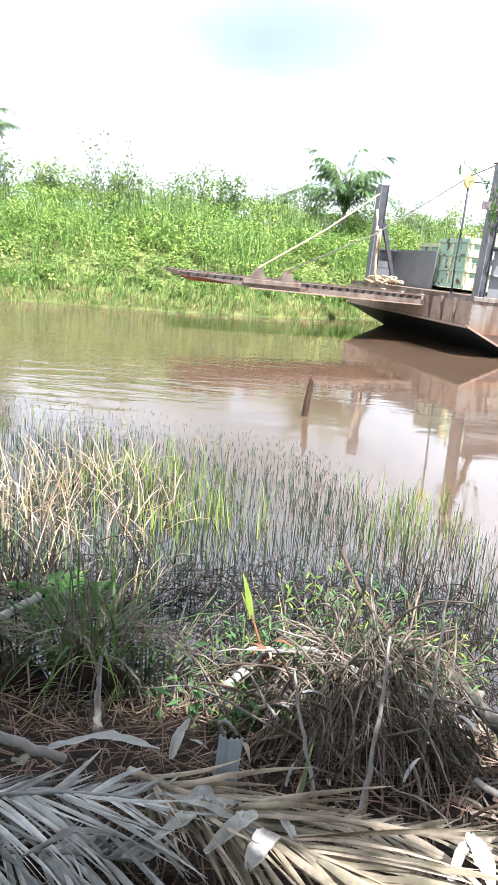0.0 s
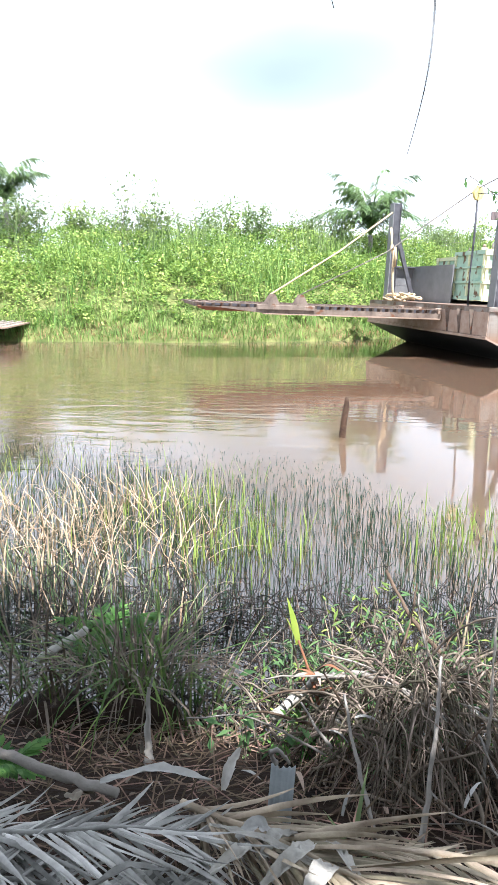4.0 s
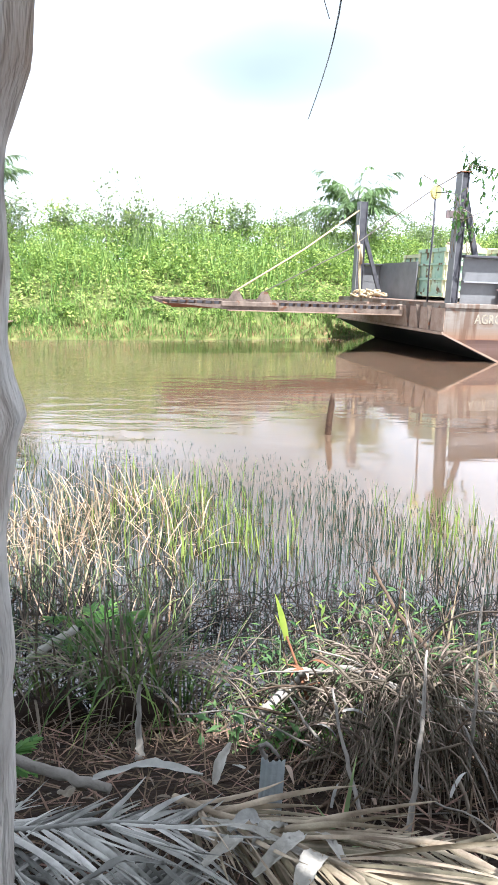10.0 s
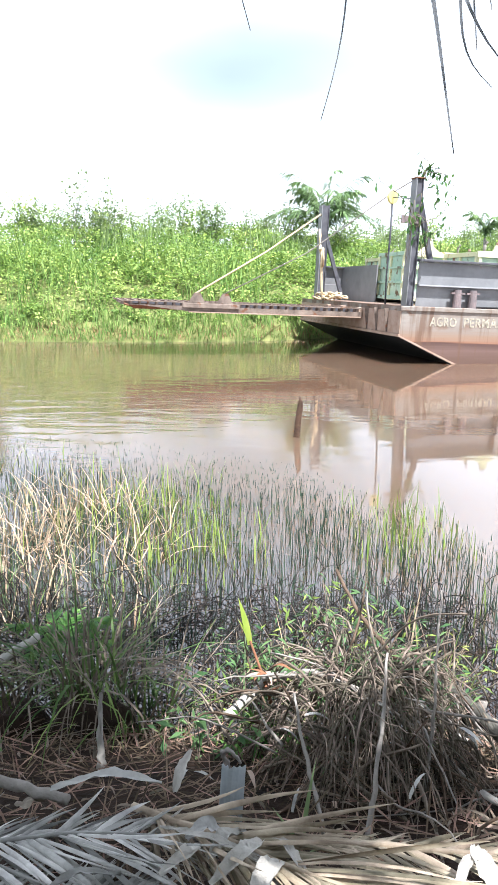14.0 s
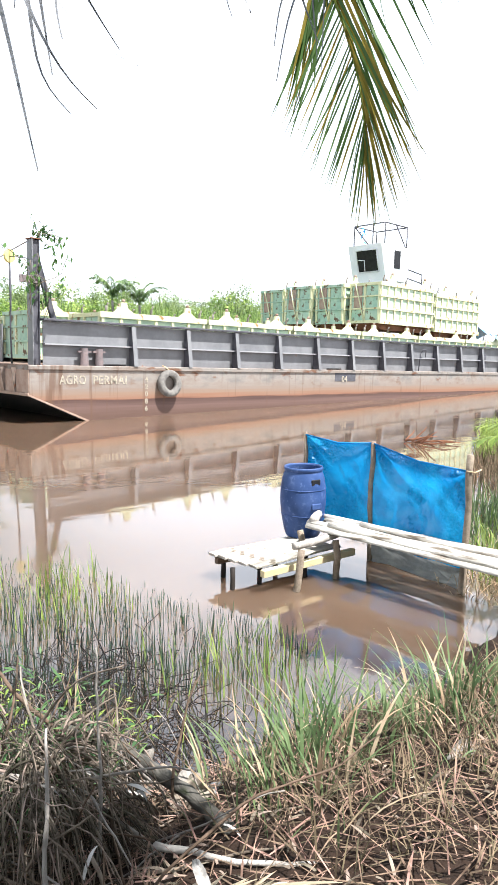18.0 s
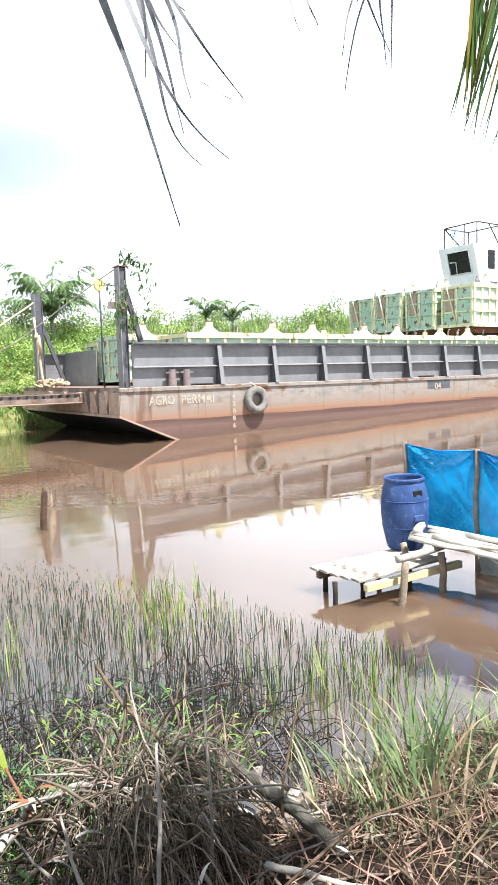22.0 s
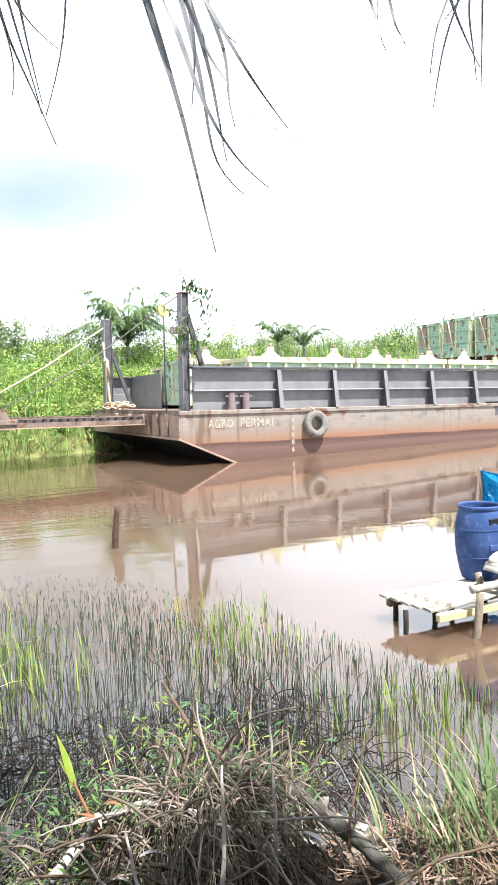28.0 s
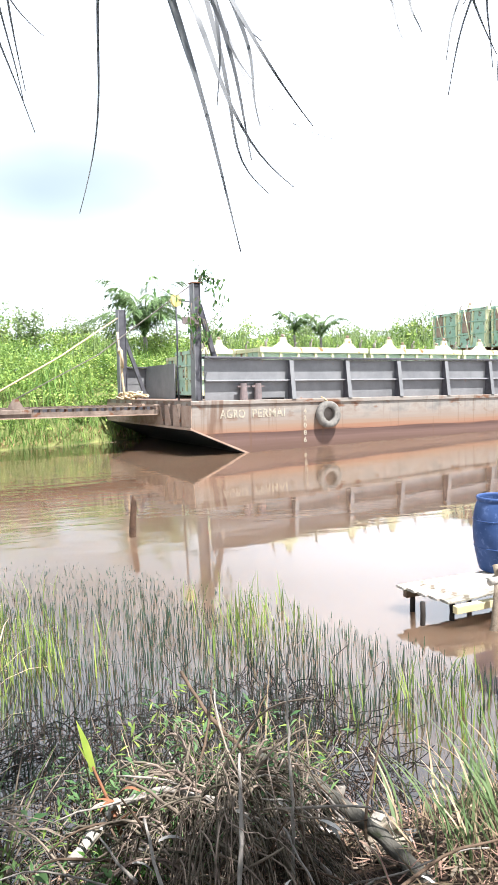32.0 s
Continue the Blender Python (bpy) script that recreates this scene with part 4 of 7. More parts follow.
def bin_thing(length, width, height, teal=False):
    """An open steel fruit bin with ribbed sides, made along +x from its corner."""
    b = thing("fruit_bin", Matrix(), "pale green steel bin with yellowish rails and rust stains", "bin", "steel bins on the barge")
    body = "bin_teal" if teal else "bin_green"
    part("floor_plate", box(0.05, length - 0.05, 0.05, width - 0.05, 0.02, 0.08), "rust", b)
    # long sides paler than the ends: their sunlit look is put into the colour
    for y0, y1 in ((0, 0.04), (width - 0.04, width)):
        part("side_plate", box(0, length, y0, y1, 0.08, height - 0.08), body, b)
    for x0, x1 in ((0, 0.04), (length - 0.04, length)):
        part("end_plate", box(x0, x1, 0.042, width - 0.042, 0.08, height - 0.08), "bin_teal", b)
    tall = height > 2
    n = 8 if tall else 6
    for k in range(n + 1):
        xk = 0.06 + (length - 0.12) * k / n
        part("rib", box(xk - 0.06, xk + 0.06, -0.07, 0, 0.10, height - 0.1), "bin_rail", b)
    for k in (0.06, width / 2, width - 0.06):
        part("rib", box(-0.07, 0, k - 0.06, k + 0.06, 0.10, height - 0.1), "bin_rail", b)
    for z in (0.09, height * 0.36, height * 0.66, height - 0.11):
        edge_h = 0.11 if z > height - 0.2 or z < 0.2 else 0.055
        part("rail", box(-0.07, length + 0.07, -0.10, -0.003, z - edge_h, z + edge_h), "bin_rail", b)
        part("rail", box(-0.09, -0.003, -0.003, width, z - edge_h * 0.7, z + edge_h * 0.7), "bin_teal" if teal else "bin_rail", b)
    for xk in (1.0, length - 0.95):
        lug = part("lifting_lug", prism([(xk - 0.50, height - 0.04), (xk + 0.50, height - 0.04), (xk + 0.16, height + 0.20), (xk + 0.13, height + 0.40), (xk - 0.13, height + 0.40), (xk - 0.16, height + 0.20)], -0.08, 0.04), "bin_rail", b)
        part("lug_pin", tube([(xk, -0.02, height + 0.405), (xk, -0.02, height + 0.52)], 0.07, 8), "rust_pale", lug)
    for xk in (0.25, length * 0.46, length - 0.25):
        part("corner_hook", tube([(xk, 0.03, height - 0.03), (xk, 0.03, height + 0.2), (xk + 0.10, 0.03, height + 0.34)], 0.05, 6, 0.2, int(10 * xk)), "grey_wood", b)
    if tall:
        # hopper bottom, and the braced gate at the end
        part("hopper", prism([(0.02, 0.0), (length - 0.02, 0.0), (length - 0.5, -0.34), (0.5, -0.34)], 0.25, width - 0.25), "rust", b, "rust-brown hopper bottom")
        part("brace", tube([(-0.10, width * 0.48, 0.1), (-0.10, width * 0.80, height - 0.1)], 0.05, 4), "bin_rail", b)
        part("gate_plate", box(-0.06, -0.004, width * 0.60, width * 0.86, 0.9, height - 0.2), "rust_pale", b)
    return b


low = bin_thing(5.1, 2.4, 1.9)
high = bin_thing(5.2, 2.1, 2.3)
dark = bin_thing(5.0, 2.1, 2.3, True)
ride(low, pose(3.2, 1.5, DECK + 0.20))
for k in range(1, 6):
    ride(copy_thing(low, Matrix()), pose(3.2 + 5.35 * k, 1.5, DECK + 0.20))
ride(high, pose(20.8, 1.55, 4.62))
ride(copy_thing(high, Matrix()), pose(26.4, 1.6, 4.42, 0, 0, 0.5))
ride(dark, pose(20.5, 3.9, 4.60, 0, -1.5, 0))
numbered = ride(copy_thing(dark, Matrix()), pose(20.2, 6.2, 4.62, 0, 3.0, 2))
ride(copy_thing(dark, Matrix()), pose(20.4, 8.6, 4.55, 0, -2, -1))
lettering("02", 0.62, pose(-0.10, 1.75, 1.45, 90, 0, -90), numbered, "bin_number")
ride(bin_thing(5.1, 2.5, 1.98, True), pose(1.75, 4.55, DECK + 0.20))
ride(copy_thing(low, Matrix()), pose(2.6, 8.2, DECK + 0.20))
for k in range(1, 6):
    ride(copy_thing(low, Matrix()), pose(3.2 + 5.35 * k, 4.4, DECK + 0.20))
for k in range(3, 5):
    ride(copy_thing(low, Matrix()), pose(3.2 + 5.35 * k, 7.4, DECK + 0.20))

# wheelhouse on its tower
wh = thing("wheelhouse", Matrix(), "small white wheelhouse with dark windows and an open roof frame", "wheelhouse")
part("tower", box(27.2, 29.4, 6.6, 8.9, DECK + 0.03, 7.9), "white_paint", wh)
cab = part("cabin", prism([(27.2, 7.9), (29.6, 7.9), (29.6, 10.2), (26.5, 10.2)], 6.3, 9.1), "white_paint", wh)
slant = [(27.2 - 0.304 * (z - 7.9) - d, z) for d, z in ((0.01, 8.45), (0.01, 9.85), (0.03, 9.85), (0.03, 8.45))]
part("window_glass", prism(slant, 6.75, 8.45), "black", cab)
part("window_frame", tube([(26.98, 6.75, 8.45), (26.98, 8.45, 8.45), (26.56, 8.45, 9.85), (26.56, 6.75, 9.85), (26.98, 6.75, 8.45)], 0.05, 4), "white_paint", cab)
part("window_bar", tube([(26.95, 7.9, 8.5), (26.75, 7.85, 9.2), (26.75, 8.35, 9.25)], 0.035, 4), "white_paint", cab)
part("side_window", box(28.0, 28.7, 6.28, 6.30, 8.7, 9.9), "black", cab)
for a, b in (((27, 6.4, 10.2), (27, 6.4, 11.6)), ((27, 9.0, 10.2), (27, 9.0, 11.6)), ((29.5, 6.4, 10.2), (29.5, 6.4, 11.6)), ((29.5, 9.0, 10.2), (29.5, 9.0, 11.6)),
             ((27, 6.4, 11.6), (27, 9.0, 11.6)), ((29.5, 6.4, 11.6), (29.5, 9.0, 11.6)), ((27, 6.4, 11.6), (29.5, 6.4, 11.6)), ((27, 9.0, 11.6), (29.5, 9.0, 11.6)),
             ((27, 9.0, 11.6), (27, 7.7, 10.2)), ((27, 7.4, 10.2), (27, 7.4, 11.6)), ((28.2, 6.4, 11.6), (29.4, 6.4, 10.2)),
             ((29.6, 6.3, 8.8), (31.4, 6.3, 8.6)), ((31.4, 6.3, 8.6), (31.4, 6.3, 7.4)), ((29.6, 6.3, 8.2), (31.4, 6.3, 8.0))):
    part("rail", tube([a, b], 0.045, 6), "wall_rib", wh)
part("cloth", leaves(np.random.default_rng(8).normal((27.3, 8.6, 11.1), (0.1, 0.1, 0.2), (14, 3)), 0.28, np.random.default_rng(9), 0.9, 0.5), "tarp_blue", wh, "scrap of blue cloth tied to the roof frame")
ride(wh, pose(0.45, 0, 0.1))

# awning at the stern
aw = thing("awning", Matrix(), "pale blue tarpaulin awning stretched low over the stern", "tarpaulin")
bm = bmesh.new()
bmesh.ops.create_grid(bm, x_segments=10, y_segments=6, size=1)
for v in bm.verts:
    v.co = (34.6 + 2.4 * v.co.x, 3.6 + 2.4 * v.co.y, 5.25 - 1.15 * abs(v.co.y) ** 1.3 - 0.45 * v.co.x + 0.08 * math.sin(9 * v.co.x + 4 * v.co.y))
part("sheet", bm, "tarp_pale", aw, smooth=True)
for x, y in ((32.3, 1.3), (37, 1.3), (32.3, 5.9), (37, 5.9)):
    part("pole", tube([(x, y, DECK + 0.03), (x, y, 4.3)], 0.04, 6), "cable", aw)
ride(aw, Matrix())

# tyre fender
bm = bmesh.new()
prof = [(0.52, -0.09), (0.525, 0.0), (0.52, 0.09), (0.47, 0.14), (0.38, 0.145), (0.29, 0.11), (0.27, 0.10), (0.27, -0.10), (0.29, -0.11), (0.38, -0.145), (0.47, -0.14)]
rings = []
for k in range(36):
    a = 2 * math.pi * k / 36
    rings.append([bm.verts.new((r * math.cos(a), h, r * math.sin(a))) for r, h in prof])
for k in range(36):
    for q in range(len(prof)):
        bm.faces.new((rings[k][q], rings[k][(q + 1) % len(prof)], rings[(k + 1) % 36][(q + 1) % len(prof)], rings[(k + 1) % 36][q]))
bmesh.ops.recalc_face_normals(bm, faces=bm.faces[:])
tyre = thing("tyre_fender", Matrix(), "worn black truck tyre hung on the hull as a fender", "tyre")
part("tread", bm, "rubber", tyre, smooth=True)
part("sling", tube([(0, -0.02, 0.5), (-0.1, 0.05, 0.62), (-0.15, 0.2, 0.70)], 0.03, 6), "rope", tyre)
ride(tyre, pose(5.28, -0.17, 1.38, -6, 0, 0))

# ---------------------------------------------------------------- jetty, barrel, tarpaulin screen


def crooked(a, b, r0, r1, seed, n=7, wild=0.02, sides=8):
    rng = np.random.default_rng(seed)
    s = np.linspace(0, 1, n)[:, None]
    p = np.array(a) * (1 - s) + np.array(b) * s
    p[1:-1] += rng.normal(0, wild, (n - 2, 3))
    return tube(p, np.linspace(r0, r1, n) * (1 + rng.uniform(-0.08, 0.08, n)), sides, 0.06, seed)


def plank_mesh(length, width, thick, seed):
    """A board along +x from the origin, a little warped, with worn edges."""
    rng = np.random.default_rng(seed)
    bm = bmesh.new()
    n = 8
    rows = []
    for k in range(n + 1):
        x = length * k / n
        dz = 0.008 * math.sin(3 * k / n + seed) + rng.normal(0, 0.0015)
        w = width * (1 + rng.normal(0, 0.02))
        c = 0.18 * thick
        ring = [(-w / 2, c), (-w / 2 + c, 0), (w / 2 - c, 0), (w / 2, c), (w / 2, thick - c), (w / 2 - c, thick), (-w / 2 + c, thick), (-w / 2, thick - c)]
        rows.append([bm.verts.new((x, y, z + dz)) for y, z in ring])
    for a, b in zip(rows[:-1], rows[1:]):
        for q in range(8):
            bm.faces.new((a[q], a[(q + 1) % 8], b[(q + 1) % 8], b[q]))
    bm.faces.new(rows[0][::-1])
    bm.faces.new(rows[-1])
    bmesh.ops.recalc_face_normals(bm, faces=bm.faces[:])
    return bm


PZ = 0.30
plat = thing("washing_platform", Matrix(), "low weathered plank platform on thin legs over the water", "platform")
corner_a, corner_b, along = Vector((3.32, 6.92)), Vector((3.60, 6.22)), Vector((1.02, 0.16))
for k in range(5):
    s = (k + 0.5) / 5
    c = corner_a.lerp(corner_b, s)
    part("plank", plank_mesh(1.25 + 0.05 * math.sin(5 * k), 0.138, 0.028, 20 + k), "plank", plat, at=Matrix.Translation((c.x, c.y, PZ - 0.03)) @ pose(0, 0, 0, 0, 0, math.degrees(math.atan2(along.y, along.x)) + 0.8 * math.sin(7 * k)))
for k, (x, y) in enumerate(((3.40, 6.43), (3.76, 6.46), (3.50, 6.85), (4.35, 6.42), (4.30, 7.0))):
    part("leg", crooked((x, y, -0.6), (x, y, PZ - 0.05), 0.032, 0.030, 40 + k, wild=0.004), "black_twig", plat, smooth=True)
part("bearer", box(0, 1.42, -0.035, 0.035, -0.115, -0.035, 0.005, Matrix.Translation((3.62, 6.16, PZ)) @ pose(0, 0, 0, 0, 0, 9)), "sawn_timber", plat, "yellowish sawn timber")
part("bearer", box(0, 1.3, -0.035, 0.035, -0.11, -0.035, 0.005, Matrix.Translation((3.38, 6.80, PZ)) @ pose(0, 0, 0, 0, 0, 9)), "dark_wood", plat)

walkway = thing("plank_walkway", Matrix(), "bleached plank walkway on round posts leading to the bank", "walkway")
wa, wb = Vector((4.72, 6.72, 0.53)), Vector((5.85, 2.9, 0.55))
wdir = (wb - wa).normalized()
wside = Vector((wdir.y, -wdir.x, 0)).normalized()
wang = math.degrees(math.atan2(wdir.y, wdir.x))


def split_pole(length, w0, w1, thick, seed):
    """A riven pole along +x: flat below, rounded above, tapering and a little crooked."""
    r = np.random.default_rng(seed)
    bm = bmesh.new()
    n, rows = 14, []
    cy = np.cumsum(r.normal(0, 0.006, n + 1))
    for k in range(n + 1):
        q = k / n
        w = (w0 + (w1 - w0) * q) * (1 + r.normal(0, 0.05)) * (0.72 if k in (0, n) else 1)
        t = thick * (1 + r.normal(0, 0.10))
        dz = 0.010 * math.sin(4 * q + seed)
        ring = [(math.cos(a) * w / 2, max(0.0, math.sin(a)) * t if math.sin(a) > 0 else math.sin(a) * 0.006) for a in (math.pi * 2 * j / 10 for j in range(10))]
        rows.append([bm.verts.new((length * q, cy[k] + y, z + dz)) for y, z in ring])
    for p, q in zip(rows[:-1], rows[1:]):
        for j in range(10):
            bm.faces.new((p[j], p[(j + 1) % 10], q[(j + 1) % 10], q[j]))
    bm.faces.new(rows[0][::-1])
    bm.faces.new(rows[-1])
    bmesh.ops.recalc_face_normals(bm, faces=bm.faces[:])
    return bm


for k, (off, start, skew, w0, w1, lift) in enumerate(((-0.33, -0.22, 0.6, 0.10, 0.15, 0.0), (-0.20, -0.02, -0.9, 0.15, 0.12, 0.004), (-0.06, 0.10, 0.4, 0.14, 0.17, 0.0),
                                                       (0.09, -0.06, 1.1, 0.17, 0.11, 0.006), (0.24, 0.04, -0.4, 0.12, 0.16, 0.0), (-0.13, 0.55, 0.9, 0.09, 0.07, 0.045), (0.17, 0.30, -1.2, 0.08, 0.10, 0.05))):
    st = wa + wside * off + wdir * start
    part("pole", split_pole(3.9 - start, w0, w1, 0.045, 60 + k), "split_pole", walkway, at=Matrix.Translation(st + Vector((0, 0, lift))) @ pose(0, 0, 0, 0, -math.degrees(math.asin(wdir.z)), wang + skew), smooth=True)
part("stub", crooked((4.62, 6.66, 0.60), (4.95, 6.98, 0.61), 0.055, 0.05, 88, wild=0.008), "bleached_wood", walkway, "short bleached round log laid across the pole ends", smooth=True)
for k, (x, y, top) in enumerate(((4.05, 6.08, 0.455), (4.60, 6.20, 0.46), (4.45, 6.72, 0.47), (5.85, 4.45, 0.50))):
    part("post", crooked((x - (0.16 if k == 0 else -0.05), y - 0.02, -0.7), (x + 0.02, y, top), 0.046, 0.040, 80 + k, wild=0.014), "pole", walkway, smooth=True)
part("crosspiece", crooked((4.0, 6.12, 0.49), (5.25, 6.42, 0.49), 0.045, 0.04, 90, wild=0.01), "bleached_wood", walkway, "round bleached log end", smooth=True)
part("crosspiece", crooked((5.55, 4.38, 0.49), (6.15, 4.52, 0.49), 0.045, 0.04, 91, wild=0.01), "pole", walkway, smooth=True)

barrel = thing("plastic_barrel", pose(4.74, 7.08, PZ), "open blue plastic drum standing on the platform", "barrel")
prof = [(0.205, 0.0), (0.218, 0.015), (0.240, 0.10), (0.268, 0.24), (0.287, 0.40), (0.291, 0.50), (0.284, 0.63), (0.264, 0.75), (0.240, 0.82), (0.234, 0.835), (0.246, 0.845), (0.247, 0.875), (0.240, 0.887), (0.230, 0.887), (0.226, 0.86), (0.245, 0.78), (0.265, 0.45), (0.215, 0.03), (0, 0.03)]
bm = bmesh.new()
rings = [[bm.verts.new((r * math.cos(2 * math.pi * k / 40), r * math.sin(2 * math.pi * k / 40), z)) for k in range(40)] for r, z in prof[:-1]]
for a, b in zip(rings[:-1], rings[1:]):
    for k in range(40):
        bm.faces.new((a[k], a[(k + 1) % 40], b[(k + 1) % 40], b[k]))
bm.faces.new(rings[-1])
bm.faces.new(rings[0][::-1])
bmesh.ops.recalc_face_normals(bm, faces=bm.faces[:])
part("drum", bm, "barrel_blue", barrel, smooth=True)
for z, r in ((0.29, 0.277), (0.615, 0.286)):
    a = np.linspace(0, 2 * np.pi, 41)
    part("hoop", tube(np.stack([r * np.cos(a), r * np.sin(a), np.full(41, z)], -1), 0.006, 5), "barrel_blue", barrel, smooth=True)
grip = Matrix.Rotation(radians(3), 4, "Z")
# black block stands in for the shade inside the hand hold
part("handle_recess", box(-0.068, 0.068, -0.272, -0.245, 0.672, 0.752, 0.008, grip), "black", barrel, "dark hand hold near the rim")
part("emblem", box(-0.075, 0.075, -0.296, -0.27, 0.38, 0.455, 0.010, grip), "barrel_blue", barrel, "moulded oval mark")

screen = thing("tarpaulin_screen", Matrix(), "bright blue tarpaulin screen tied between rough poles in the water", "tarpaulin")
PL, PM, PR = (4.98, 7.42), (5.42, 6.56), (5.60, 5.16)
POLES = ((PL, 1.57, 0.032), (PM, 1.52, 0.034), (PR, 1.54, 0.042))
for k, ((x, y), top, r) in enumerate(POLES):
    part("pole", crooked((x - 0.02, y, -0.7), (x + 0.01, y + 0.01, top), r, r * 0.85, 100 + k, 9, 0.012), "pole", screen, smooth=True)


def tarp(a, b, za, zb, bottom, sag, seed):
    """A hanging sheet between two poles, sagging along its top, with folds."""
    n, m = 96, 72
    u, v = np.meshgrid(np.linspace(0, 1, n), np.linspace(0, 1, m), indexing="ij")
    top = za + (zb - za) * u - sag * np.sin(np.pi * u) ** 1.4
    z = top + (bottom - top) * v
    d = np.array([b[0] - a[0], b[1] - a[1]])
    nrm = np.array([d[1], -d[0]]) / np.linalg.norm(d)
    rngl = np.random.default_rng(seed)
    off = 0.10 * np.sin(np.pi * u) * np.sin(np.pi * (0.15 + 0.85 * v)) + 0.02 * np.sin(8 * u + 5 * v + seed) * np.sin(np.pi * u)
    # folds that run from the tied corners into the sheet
    for cx, cy, q in ((0, 0, 9.0), (1, 0, 8.0)):
        ang = np.arctan2(v - cy + 1e-3, np.abs(u - cx) + 1e-3)
        rad = np.hypot(u - cx, v - cy)
        off = off + 0.034 * np.sin(q * ang + seed) * np.exp(-2.2 * rad) * np.minimum(rad * 6, 1)
    off = off + 0.010 * np.sin(23 * u + 9 * np.sin(4 * v + seed)) * v
    for _ in range(26):
        cu, cv, sz, am = rngl.uniform(0, 1), rngl.uniform(0.1, 1), rngl.uniform(0.03, 0.09), rngl.uniform(-0.012, 0.012)
        off = off + am * np.exp(-((u - cu) ** 2 + (v - cv) ** 2) / sz ** 2)
    for _ in range(26):
        cu, cv, th, ln, am = rngl.uniform(0, 1), rngl.uniform(0.05, 1), rngl.normal(0.9, 0.7), rngl.uniform(0.10, 0.30), rngl.uniform(-0.006, 0.008)
        p, s = (u - cu) * np.cos(th) + (v - cv) * np.sin(th), -(u - cu) * np.sin(th) + (v - cv) * np.cos(th)
        off = off + am * np.exp(-(s / 0.014) ** 2 - (p / ln) ** 2)
    x = a[0] + d[0] * u - nrm[0] * off
    y = a[1] + d[1] * u - nrm[1] * off
    i, j = np.meshgrid(np.arange(n - 1), np.arange(m - 1), indexing="ij")
    q = i * m + j
    return np.stack([x, y, z], -1).reshape(-1, 3), np.stack([q, q + 1, q + m + 1, q + m], -1).reshape(-1, 4)


part("sheet", tarp(PL, PM, 1.53, 1.49, 0.28, 0.05, 1), "tarp_blue", screen, smooth=True)
part("sheet", tarp(PM, PR, 1.49, 1.34, 0.26, 0.05, 2), "tarp_blue", screen, smooth=True)
part("skirt", tarp((PM[0] + 0.02, PM[1]), (PR[0] + 0.02, PR[1]), 0.30, 0.27, -0.1, 0.0, 3), "tarp_grey", screen, "dull grey plastic skirt reaching into the water", smooth=True)
part("hem", tube([(PL[0], PL[1], 1.535), ((PL[0] + PM[0]) / 2, (PL[1] + PM[1]) / 2, 1.465), (PM[0], PM[1], 1.50)], 0.012, 5), "tarp_blue", screen)
part("hem", tube([(PM[0], PM[1], 1.50), ((PM[0] + PR[0]) / 2, (PM[1] + PR[1]) / 2, 1.375), (PR[0], PR[1], 1.36)], 0.012, 5), "tarp_blue", screen)
part("tie", tube([(PR[0] - 0.05, PR[1], 1.37), (PR[0] + 0.05, PR[1] - 0.03, 1.35), (PR[0] + 0.12, PR[1] - 0.05, 1.38)], 0.008, 5), "rope", screen)

stake = thing("mooring_stake", Matrix(), "dark broken wooden stake standing in the river", "stake")
part("shaft", tube([(0.74, 11.96, -0.8), (0.75, 11.96, 0.0), (0.765, 11.97, 0.28), (0.79, 11.99, 0.50), (0.80, 12.0, 0.62), (0.79, 12.0, 0.72)], [0.055, 0.06, 0.058, 0.055, 0.04, 0.015], 8, 0.12, 3), "wet_stake", stake, smooth=True)

# end of another landing craft's ramp, upstream
other = thing("landing_ramp", pose(-12.15, 27.8, 0.74, 0, 0, 8), "end of another rusty loading ramp held over the water", "ramp")
part("plate", prism([(0, 0.0), (0, 0.06), (-9, 0.14), (-9, -0.32), (-4.4, -0.26)], 0, 4.2), "rust_pale", other)
for k in range(20):
    part("tread", box(-0.35 - 0.42 * k, -0.27 - 0.42 * k, 0.05, 4.15, 0.06 + 0.0035 * k, 0.13 + 0.0035 * k), "bleached_wood", other)
other_boat = thing("landing_craft", Matrix(), "dark hull of a landing craft moored upstream", "boat")
part("hull", prism([(-20.3, 1.4), (-20.3, 0.5), (-22.0, -0.5), (-40, -0.5), (-40, 1.6)], 26.0, 33.0), "hull_paint", other_boat)
part("bow_plate", box(-20.4, -20.25, 26.0, 33.0, 0.45, 1.5), "rust", other_boat)

# drift wood and reeds by the far end of the near bank
rng = np.random.default_rng(11)
DRIFT = (13.83, 14.44)
drift = thing("driftwood_pile", Matrix(), "tangle of reddish bare branches stranded in the shallows", "driftwood")
for k in range(11):
    st = (DRIFT[0] + rng.uniform(-0.45, 0.3), DRIFT[1] + rng.uniform(-0.4, 0.6), 0.04)
    part("branch", tube(wander(st, (0.20 * rng.uniform(-0.2, 1), -0.18 * rng.uniform(-0.2, 1), 0.10 * rng.uniform(-0.2, 1)), 6, rng, 0.10, (0, 0, -0.05)), np.linspace(0.034, 0.010, 6), 6, 0.1, k), "rust", drift, smooth=True)

# ---------------------------------------------------------------- plants: far bank


def far_xy(rng, n, x0, x1, d0, d1, power=1.0):
    x = rng.uniform(x0, x1, n)
    d = d0 + (d1 - d0) * rng.uniform(0, 1, n) ** power
    y = far_shore(x) + d
    return x, y


rng = np.random.default_rng(21)


